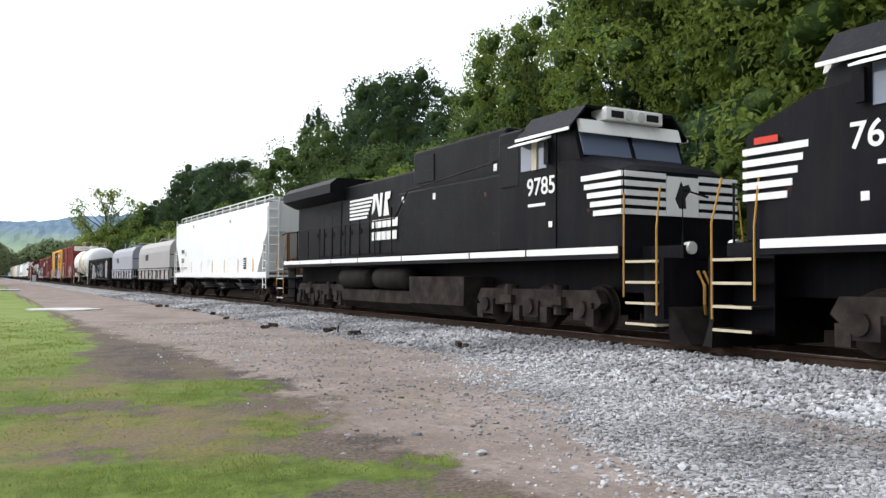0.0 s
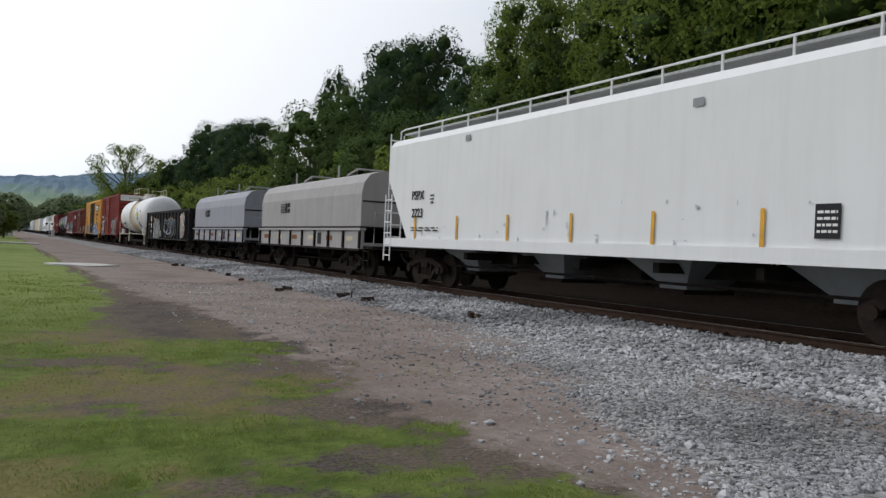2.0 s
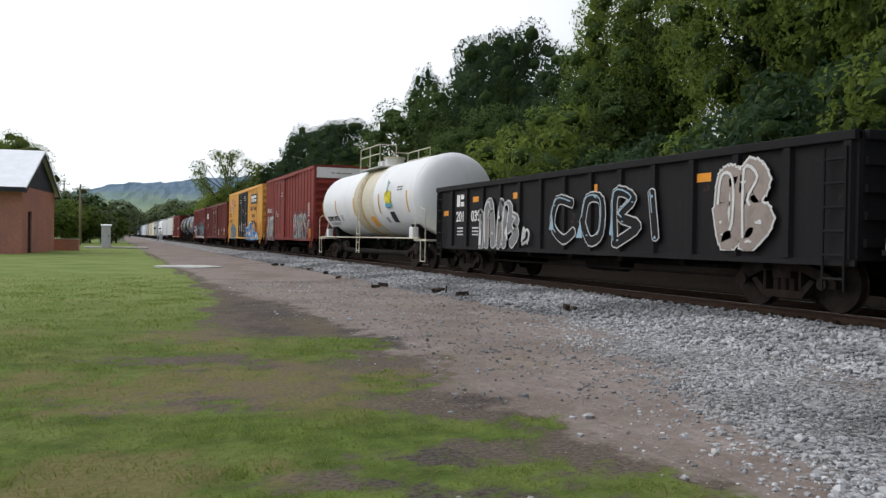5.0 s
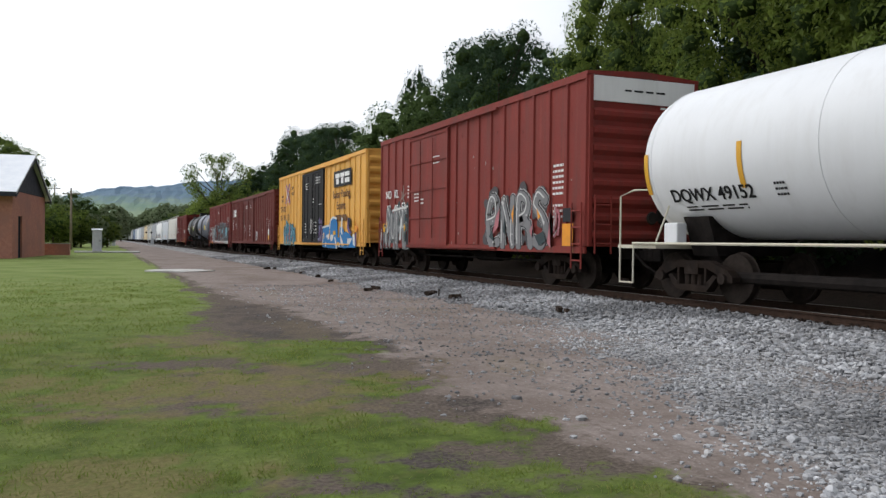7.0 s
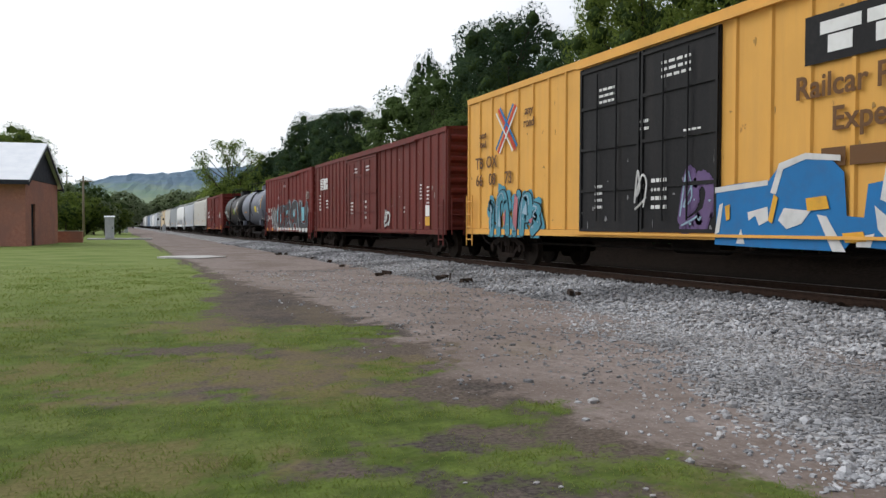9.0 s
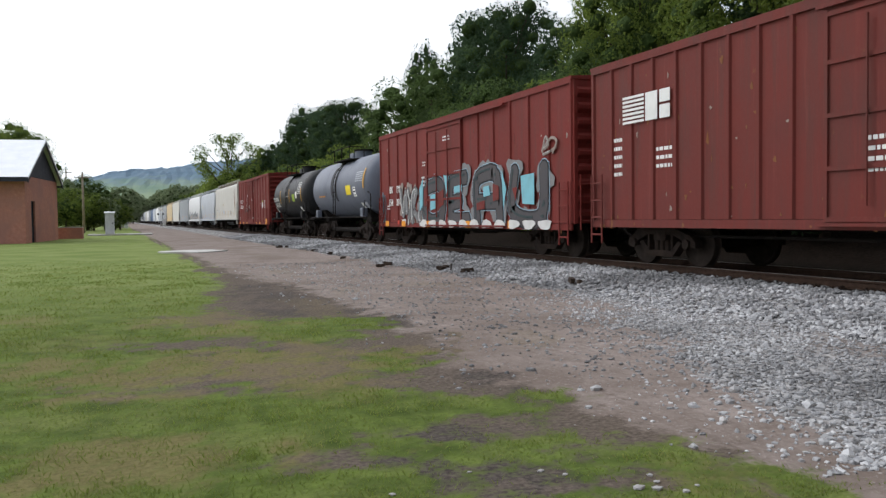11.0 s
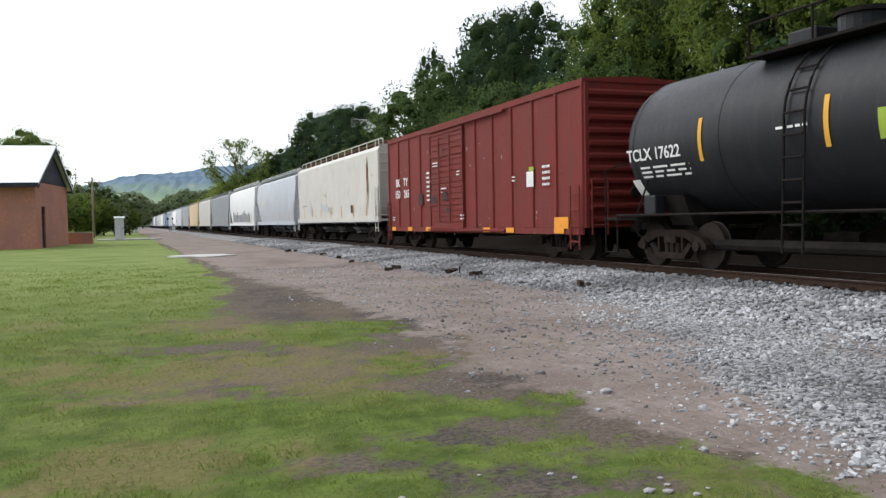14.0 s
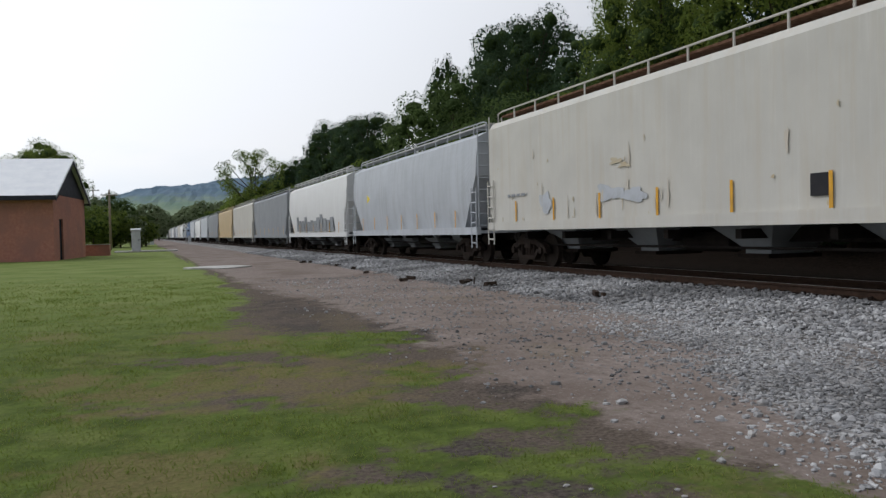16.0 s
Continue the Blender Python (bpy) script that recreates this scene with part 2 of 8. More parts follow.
DARK_TRIM = rough_stuff("dark_gable_boards", (0.03, 0.032, 0.045), (0.06, 0.06, 0.075), 3, 0.7)
METAL_ROOF = rough_stuff("white_metal_roof", (0.72, 0.75, 0.79), (0.84, 0.86, 0.88), 1.2, 0.4)
SILVER_BOX = rough_stuff("aluminium_cabinet", (0.42, 0.44, 0.46), (0.55, 0.57, 0.58), 4, 0.5, metal=0.2)
POLE_WOOD = rough_stuff("weathered_pole_wood", (0.22, 0.175, 0.13), (0.34, 0.28, 0.21), 5, 0.9)
BARK = rough_stuff("dark_bark", (0.045, 0.035, 0.027), (0.10, 0.08, 0.06), 4, 0.95, strength=0.8, dist=0.06)
LEAF = islands("summer_leaves", [(0.118, 0.174, 0.036), (0.18, 0.258, 0.05), (0.226, 0.299, 0.06), (0.267, 0.322, 0.067), (0.157, 0.226, 0.046)], 0.55, 0.6, trans=0.5)
LEAF_DARK = islands("deep_green_leaves", [(0.037, 0.068, 0.035), (0.053, 0.096, 0.046), (0.069, 0.118, 0.054), (0.044, 0.081, 0.042)], 0.6, 0.6, trans=0.4)
LEAF_MID = islands("mid_green_leaves", [(0.085, 0.140, 0.045), (0.115, 0.175, 0.055), (0.14, 0.205, 0.062), (0.10, 0.155, 0.048)], 0.6, 0.6, trans=0.45)
# green leaves lightened and greyed by distance haze mixed into the colour
LEAF_HAZY = islands("hazy_green_leaves", [(0.21, 0.27, 0.15), (0.26, 0.32, 0.18), (0.30, 0.36, 0.20), (0.235, 0.29, 0.16)], 0.65, 0.6, trans=0.35)
BLADE = islands("grass_blades", [(0.17, 0.235, 0.045), (0.20, 0.275, 0.052), (0.235, 0.30, 0.060), (0.33, 0.30, 0.13), (0.185, 0.255, 0.048)], 0.85, 3, trans=0.5)
STONE = islands("grey_ballast_stone", [(0.035, 0.035, 0.036), (0.30, 0.305, 0.315), (0.48, 0.485, 0.495), (0.115, 0.110, 0.106), (0.66, 0.665, 0.675), (0.36, 0.35, 0.335), (0.19, 0.19, 0.195), (0.55, 0.555, 0.565)], 0.85, 40)
# rust-stained stone, its colour darkened further by the shade under the train
SHADED_DIRTY_STONE = islands("shaded_rust_stained_stone", [(0.025, 0.017, 0.013), (0.042, 0.028, 0.021), (0.058, 0.042, 0.033), (0.034, 0.023, 0.018)], 0.9, 40)


# ---- mesh helpers
def part(name, bm, material, parent, label="", smooth=False, m=None):
    me = bpy.data.meshes.new(name)
    bmesh.ops.recalc_face_normals(bm, faces=bm.faces)
    bm.to_mesh(me)
    bm.free()
    me.materials.append(material)
    if smooth:
        for p in me.polygons:
            p.use_smooth = True
    ob = new(name, me)
    ob.parent = parent
    if m is not None:
        ob.matrix_basis = m
    if label:
        ob["label"] = label
    return ob


def again(ob, m, parent=None):
    """Another object on the same mesh."""
    o = new(ob.name.split(".")[0], ob.data)
    o.parent = parent or ob.parent
    o.matrix_basis = m
    if "label" in ob:
        o["label"] = ob["label"]
    return o


def box(bm, x0, x1, y0, y1, z0, z1):
    v = [bm.verts.new((x, y, z)) for x in (x0, x1) for y in (y0, y1) for z in (z0, z1)]
    for f in ((0, 1, 3, 2), (4, 6, 7, 5), (0, 4, 5, 1), (2, 3, 7, 6), (0, 2, 6, 4), (1, 5, 7, 3)):
        bm.faces.new([v[i] for i in f])
    return bm


def boxed(*b, bevel=0.0):
    bm = box(bmesh.new(), *b)
    if bevel:
        bmesh.ops.bevel(bm, geom=bm.edges[:], offset=bevel, segments=2, affect="EDGES", profile=0.5)
    return bm


def tube(bm, pts, r, seg=6):
    """A bent bar of round section through the points."""
    pts = [Vector(p) for p in pts]
    rings = []
    for i, p in enumerate(pts):
        d = (pts[min(i + 1, len(pts) - 1)] - pts[max(i - 1, 0)]).normalized()
        a = d.cross(Vector((0, 0, 1)) if abs(d.z) < 0.9 else Vector((1, 0, 0))).normalized()
        b = d.cross(a)
        rings.append([bm.verts.new(p + r * (math.cos(k * math.tau / seg) * a + math.sin(k * math.tau / seg) * b)) for k in range(seg)])
    for r0, r1 in zip(rings, rings[1:]):
        for k in range(seg):
            bm.faces.new((r0[k], r0[(k + 1) % seg], r1[(k + 1) % seg], r1[k]))
    bm.faces.new(rings[0][::-1])
    bm.faces.new(rings[-1])
    return bm


def tubes(runs, r, seg=6):
    bm = bmesh.new()
    for run in runs:
        tube(bm, run, r, seg)
    return bm


def loft(sections):
    """A closed skin over rings of points with the same count, capped at both ends."""
    bm = bmesh.new()
    rings = [[bm.verts.new(p) for p in s] for s in sections]
    n = len(rings[0])
    for r0, r1 in zip(rings, rings[1:]):
        for k in range(n):
            bm.faces.new((r0[k], r0[(k + 1) % n], r1[(k + 1) % n], r1[k]))
    bm.faces.new(rings[0][::-1])
    bm.faces.new(rings[-1])
    return bm


def slab_x(poly, x0, x1):
    """A polygon of (y, z) made solid from x0 to x1."""
    return loft([[(x0, y, z) for y, z in poly], [(x1, y, z) for y, z in poly]])


def slab_y(poly, y0, y1):
    return loft([[(x, y0, z) for x, z in poly], [(x, y1, z) for x, z in poly]])


def lathe_y(profile, seg=40, cx=0.0, cz=0.0):
    """Rings of (y, radius) round an axis along y."""
    return loft([[(cx + r * math.cos(k * math.tau / seg), y, cz + r * math.sin(k * math.tau / seg)) for k in range(seg)] for y, r in profile])


SIDE = Matrix(((0, 0, -1, 0), (-1, 0, 0, 0), (0, 1, 0, 0), (0, 0, 0, 1)))      # faces -x, reads towards -y
OTHER = Matrix(((0, 0, 1, 0), (1, 0, 0, 0), (0, 1, 0, 0), (0, 0, 0, 1)))      # faces +x
FRONT = Matrix(((1, 0, 0, 0), (0, 0, -1, 0), (0, 1, 0, 0), (0, 0, 0, 1)))     # faces -y


def lettering(name, text, size, material, parent, at, face=SIDE, width=1.0, label="", bold=0.0):
    cu = bpy.data.curves.new(name, "FONT")
    cu.body, cu.size, cu.align_x, cu.align_y = text, size, "CENTER", "CENTER"
    cu.extrude, cu.offset = 0.003, bold or size * 0.016
    tmp = new(name, cu)
    me = bpy.data.meshes.new_from_object(tmp.evaluated_get(bpy.context.evaluated_depsgraph_get()))
    bpy.data.objects.remove(tmp)
    me.materials.clear()
    me.materials.append(material)
    ob = new(name, me)
    ob.parent = parent
    ob.matrix_basis = Matrix.Translation(at) @ face @ Matrix.Diagonal((width, 1, 1, 1))
    ob["label"] = label or "stencilled lettering"
    return ob


def bars(name, rects, material, parent, at, face=SIDE, label=""):
    """Flat painted marks: rectangles (u0, u1, v0, v1) on a face."""
    bm = bmesh.new()
    for u0, u1, v0, v1 in rects:
        box(bm, u0, u1, v0, v1, 0, 0.004)
    return tagged(part(name, bm, material, parent, label, m=Matrix.Translation(at) @ face), kind="stuff" if name in ("fine_print", "name_mark") else "")


def small_print(rng, w, h, rows):
    """Rows of short bars in place of unreadable print."""
    out = []
    for r in range(rows):
        v, u = h * (1 - (r + 0.8) / rows), 0.0
        while u < w:
            d = rng.uniform(0.12, 0.3) * w
            out.append((u, min(w, u + d), v, v + h / rows * 0.42))
            u += d + 0.07 * w
    return [(a - w / 2, b - w / 2, c - h / 2, d - h / 2) for a, b, c, d in out]


def blob(rng, cx, cy, w, h, n=18, wob=0.12, sq=0.6):
    """A bulging letter-like outline."""
    pts, ph = [], rng.uniform(0, 6)
    for k in range(n):
        a = k * math.tau / n
        c, s = math.cos(a), math.sin(a)
        f = 1 + wob * math.sin(3 * a + ph) + wob * 0.6 * rng.uniform(-1, 1)
        pts.append((cx + w / 2 * f * math.copysign(abs(c) ** sq, c), cy + h / 2 * f * math.copysign(abs(s) ** sq, s)))
    return pts


def flat(polys, lift=0.0):
    bm = bmesh.new()
    for i, p in enumerate(polys):
        up = lift + 0.0006 * (i % 9)
        lo = [bm.verts.new((x, y, up - 0.004)) for x, y in p]
        hi = [bm.verts.new((x, y, up + 0.001)) for x, y in p]
        bm.faces.new(hi)
        for k in range(len(p)):
            bm.faces.new((lo[k], lo[(k + 1) % len(p)], hi[(k + 1) % len(p)], hi[k]))
    return bm


def stroke(pts, w):
    """A brush stroke of width w along the points, as quads."""
    out = []
    for (x0, y0), (x1, y1) in zip(pts, pts[1:]):
        dx, dy = x1 - x0, y1 - y0
        L = math.hypot(dx, dy) or 1
        nx, ny = -dy / L * w / 2, dx / L * w / 2
        ex, ey = dx / L * w * 0.3, dy / L * w * 0.3
        out.append([(x0 - nx - ex, y0 - ny - ey), (x1 - nx + ex, y1 - ny + ey), (x1 + nx + ex, y1 + ny + ey), (x0 + nx - ex, y0 + ny - ey)])
    return out


def curve(keys, steps=4):
    """A rounded path through the points."""
    k = [keys[0], *keys, keys[-1]]
    out = []
    for i in range(1, len(k) - 2):
        p0, p1, p2, p3 = (Vector(q) for q in k[i - 1:i + 3])
        for n in range(steps):
            t = n / steps
            q = 0.5 * (2 * p1 + (p2 - p0) * t + (2 * p0 - 5 * p1 + 4 * p2 - p3) * t * t + (3 * p1 - p0 - 3 * p2 + p3) * t ** 3)
            out.append((q.x, q.y))
    return out + [tuple(keys[-1])]


def disc(x, y, r, n=10):
    return [(x + r * math.cos(k * math.tau / n), y + r * math.sin(k * math.tau / n)) for k in range(n)]


def fat(path, w):
    """A thick stroke with rounded joints."""
    return stroke(path, w) + [disc(x, y, w * 0.52) for x, y in path]


def graffiti(parent, at, width, height, runs, thick, edge, fill, shine, label, halo=None, cloud=None, accents=(), seed=1, face=SIDE):
    """Sprayed shapes along brush runs in a unit cell: background cloud, outer rim, edge, fill, highlights and loose patches (material, polygons)."""
    rng = random.Random(seed)
    m = Matrix.Translation(at) @ face
    low = -height * 0.5 - 0.05
    place = lambda x, y: ((x - 0.5) * width, (y - 0.5) * height)
    cut = lambda polys: [[(x, max(y, low + 0.0004 * k)) for k, (x, y) in enumerate(p)] for p in polys if max(y for _, y in p) > low + 0.01]
    paths = [[place(*p) for p in curve(r)] for r in runs]
    rims = {k: cut([q for p in paths for q in fat(p, thick * k)]) for k in (1.0, 1.24, 1.36)}
    g = part("graffiti", flat(rims[1.24]), edge, parent, label, m=m)
    if cloud:
        mist = [blob(rng, x + rng.uniform(-0.1, 0.1), y + rng.uniform(-0.1, 0.1), thick * rng.uniform(1.6, 2.4), thick * rng.uniform(1.6, 2.4), 14, 0.2, 0.9) for p in paths for x, y in p[::3]]
        tagged(part("backing_cloud", flat(cut(mist), -0.012), cloud, g), kind="stuff")
    if halo:
        part("rim", flat(rims[1.36], -0.006), halo, g)
    tagged(part("letter_fill", flat(rims[1.0], 0.006), fill, g), kind="stuff")
    marks = []
    for p in paths:
        marks += stroke([(x - thick * 0.24, y + thick * 0.22) for x, y in p[: max(3, len(p) * 2 // 3)]], thick * 0.16)
        for _ in range(3):
            x, y = rng.choice(p)
            marks.append(blob(rng, x + rng.uniform(-0.3, 0.3) * thick, y + rng.uniform(-0.3, 0.3) * thick, thick * rng.uniform(0.15, 0.5), thick * rng.uniform(0.1, 0.3), 9, 0.3, 0.9))
    tagged(part("inner_stroke", flat(cut(marks), 0.018), shine, g), kind="stuff")
    for k, (mat, polys) in enumerate(accents):
        tagged(part("paint_patch", flat(cut([[place(*p) for p in poly] for poly in polys]), 0.026 + 0.006 * k), mat, g), kind="stuff")
    return g


WORD_A = [[(.03, .50), (.17, .58), (.17, .86), (.09, .95), (.03, .70), (.03, .30), (.09, .06), (.20, .10)], [(.28, .04), (.29, .88)], [(.30, .80), (.43, .12)], [(.44, .06), (.44, .90)],
          [(.54, .04), (.54, .90), (.67, .84), (.65, .62), (.56, .52), (.69, .40), (.72, .05)], [(.93, .84), (.84, .95), (.79, .74), (.89, .54), (.94, .32), (.88, .06), (.78, .12)]]
WORD_B = [[(.02, .05), (.05, .42), (.10, .10), (.14, .45)], [(.22, .10), (.25, .80), (.32, .95), (.36, .50), (.33, .10)], [(.42, .80), (.44, .30), (.52, .25), (.53, .85), (.50, .05)], [(.60, .05), (.61, .88), (.72, .85), (.72, .50), (.62, .48)],
          [(.94, .92), (.82, .90), (.81, .50), (.90, .52), (.82, .45), (.83, .08), (.96, .10)]]
WORD_C = [[(.17, .80), (.06, .70), (.04, .30), (.12, .10), (.22, .22), (.22, .70), (.15, .84)], [(.42, .86), (.31, .80), (.30, .45), (.38, .46), (.30, .40), (.31, .14), (.44, .12)], [(.52, .10), (.51, .72), (.58, .88), (.66, .80), (.68, .12)],
          [(.53, .42), (.66, .42)], [(.78, .84), (.76, .30), (.84, .12), (.94, .20), (.95, .84)]]
UPRIGHTS = [[(.05, .05), (.06, .60), (.02, .70)], [(.20, .08), (.19, .75), (.30, .92), (.36, .60), (.38, .10)], [(.52, .08), (.55, .62), (.60, .90)], [(.66, .10), (.70, .75), (.80, .80), (.80, .45), (.68, .40)], [(.90, .60), (.96, .55), (.90, .42), (.96, .28), (.86, .12)]]
ROUNDS = [[(.24, .80), (.10, .86), (.05, .40), (.16, .12), (.26, .25)], [(.36, .50), (.40, .85), (.52, .80), (.52, .25), (.42, .10), (.35, .45)], [(.64, .08), (.64, .90), (.78, .80), (.68, .52), (.82, .35), (.66, .08)], [(.92, .85), (.95, .20)]]
SCRIBBLE = [[(.1, .2), (.3, .9), (.45, .5), (.2, .35), (.6, .8), (.9, .6), (.7, .1)], [(.15, .05), (.5, .15), (.85, .3)]]
ZIGZAG = [[(.03, .95), (.16, .30), (.28, .90), (.34, .40)], [(.40, .95), (.52, .55), (.40, .10)], [(.60, .12), (.62, .80), (.80, .92), (.66, .45), (.86, .20)], [(.95, .10), (.90, .55)]]


# ---- the ground: lawn, dirt lane, gravel and the ballast of the line, one sheet to the horizon
XC, RAIL_Z = 11.42, 0.28


def interp(table, v):
    return float(np.interp(v, [a for a, _ in table], [b for _, b in table]))


# the lawn's ragged border towards the lane, then green tufts, bare or straw-dry spots and dark wet soil: (x, y, half widths)
GRASS_EDGE = [(0, 3.3), (3.4, 3.2), (3.8, 3.0), (4.3, 2.7), (4.9, 2.6), (5.4, 3.1), (6.0, 2.5), (6.6, 2.2), (7.5, 2.5), (8.5, 2.3), (9.5, 2.8), (10.5, 2.9), (11.4, 2.5), (12, 1.9), (13, 1.4), (15, 1.7), (17, 1.9), (20, 2.1), (25, 2.3), (40, 2.3), (80, 2.2), (200, 2.0)]
TUFTS = [(2.5, 10.2, 0.55, 1.05), (2.42, 7.5, 0.42, 0.6), (1.65, 7.9, 0.2, 0.35), (0.6, 7.9, 0.3, 0.45), (1.3, 10.6, 0.5, 0.55), (2.95, 5.55, 0.4, 0.28), (2.3, 4.38, 0.36, 0.16), (2.78, 3.78, 0.3, 0.22),
         (3.1, 3.42, 0.14, 0.14), (1.0, 3.95, 0.4, 0.3), (0.9, 5.7, 1.5, 0.55), (1.7, 5.5, 0.5, 0.4)]
BARE = [(1.35, 7.75, 1.5, 1.15), (2.2, 6.45, 0.6, 0.32), (1.1, 11.6, 0.8, 0.9), (0.75, 9.3, 0.8, 0.4), (1.9, 4.8, 0.5, 0.4), (2.0, 3.8, 0.7, 0.42), (1.1, 4.5, 0.5, 0.2)]
DRY = [(0.2, 4.7, 0.9, 0.4), (-0.5, 8.6, 0.7, 0.6), (0.3, 6.75, 1.3, 0.3), (-0.5, 17, 0.6, 1.6), (1.2, 7.7, 1.7, 1.2), (1.0, 11.4, 0.9, 1.0), (-0.2, 5.2, 0.7, 0.25), (-1.2, 12.5, 0.5, 1.0)]
SOIL = [(2.0, 4.85, 0.42, 0.32), (1.9, 3.8, 0.6, 0.36), (1.5, 4.3, 0.3, 0.2), (2.75, 6.35, 0.4, 0.5), (3.1, 10.6, 0.35, 1.3), (2.5, 14.5, 0.7, 2.4), (1.7, 8.5, 0.7, 0.3), (2.1, 11.9, 0.5, 0.7)]


def n2(x, y, s, k=0.0):
    return noise.noise((x * s, y * s, k))


def smooth(v, lo, hi):
    t = min(1.0, max(0.0, (v - lo) / (hi - lo)))
    return t * t * (3 - 2 * t)


def nearest(spots, x, y, wob):
    """How deep the spot lies in the deepest of several rounded patches; 1 in the middle, below 0 outside."""
    return max(1.0 - math.hypot((x - cx) / rx, (y - cy) / ry) for cx, cy, rx, ry in spots) + wob


def ragged(x, y):
    return 0.5 * n2(x, y, 0.8) + 0.5 * n2(x, y, 2.1, 3) + 0.45 * n2(x, y, 5.0, 13) + 0.3 * n2(x, y, 11.0, 17)


def zone(x, y):
    """How far the spot is covered by grass and by light gravel, 0 to 1."""
    wob = ragged(x, y)
    g = smooth(interp(GRASS_EDGE, y) - x + 0.8 * wob, -0.25, 0.55)
    g *= 0.86 + 0.3 * n2(x, y * 0.7, 1.4, 9)
    g *= 1 - 0.84 * smooth(nearest(BARE, x, y, 1.5 * wob), -0.35, 0.75)
    g *= 1 - 0.9 * smooth(nearest(SOIL, x, y, 1.3 * wob), -0.3, 0.5)
    g = max(g, smooth(nearest(TUFTS, x, y, 1.5 * wob), -0.25, 0.75))
    thin = 0.10 + 0.5 * n2(x, y * 0.7, 1.7, 21) + 0.3 * n2(x, y, 4.0, 23)
    g = max(g, thin * smooth(interp(GRASS_EDGE, y) + 0.5 - x + 0.9 * wob, -0.1, 0.5))
    edge = min(7.35, 3.6 + 0.36 * (y - 3.4)) if y < 40 else 7.35
    v = smooth(x - edge + 0.9 * wob, -0.6, 0.8) * (0.60 + 0.5 * n2(x, y, 0.5, 5))
    v = max(v, smooth(x + 0.5 * wob, 7.0, 7.5))
    return min(1, max(0, g)), min(1, max(0, v))


YARD_EDGE = [(0, 3.4), (4, 3.2), (7, 3.0), (10, 3.3), (14, 3.4), (17, 3.2), (22, 2.7), (40, 2.4), (200, 2.0)]


def wear(x, y):
    """How dry the grass and how dark the soil is, 0 to 1."""
    wob = ragged(x + 7, y)
    dry = 0.9 * smooth(nearest(DRY, x, y, 1.6 * wob), -0.4, 0.9) + 0.45 * smooth(n2(x, y * 0.6, 0.9, 31), 0.1, 0.5)
    yard = smooth(interp(YARD_EDGE, y) - x + 0.8 * wob, -0.35, 0.5)
    return min(1.0, dry), smooth(nearest(SOIL, x, y, 1.6 * wob), -0.4, 0.9), yard


def ground_z(x, y):
    z = 0.02 * n2(x, y, 0.6) + 0.008 * n2(x, y, 3.0, 2)
    z += 0.135 * smooth(x, 6.9, 9.2) * smooth(16.5 - x, 0, 1.5)
    if x > 17:
        z += min(9.0, (x - 17) * 0.22) * smooth(600 - y, 0, 300) * smooth(y, -300, -60)
    return z


def spread(near, far, lo, hi):
    """Grid lines: even steps between lo and hi, then growing out to far."""
    mid = list(np.arange(lo, hi, near))
    out, v, d = [], hi, near
    while v < far:
        out.append(v)
        d *= 1.22
        v += d
    inn, v, d = [], lo, near
    while v > -far:
        d *= 1.22
        v -= d
        inn.append(v)
    return inn[::-1] + mid + out


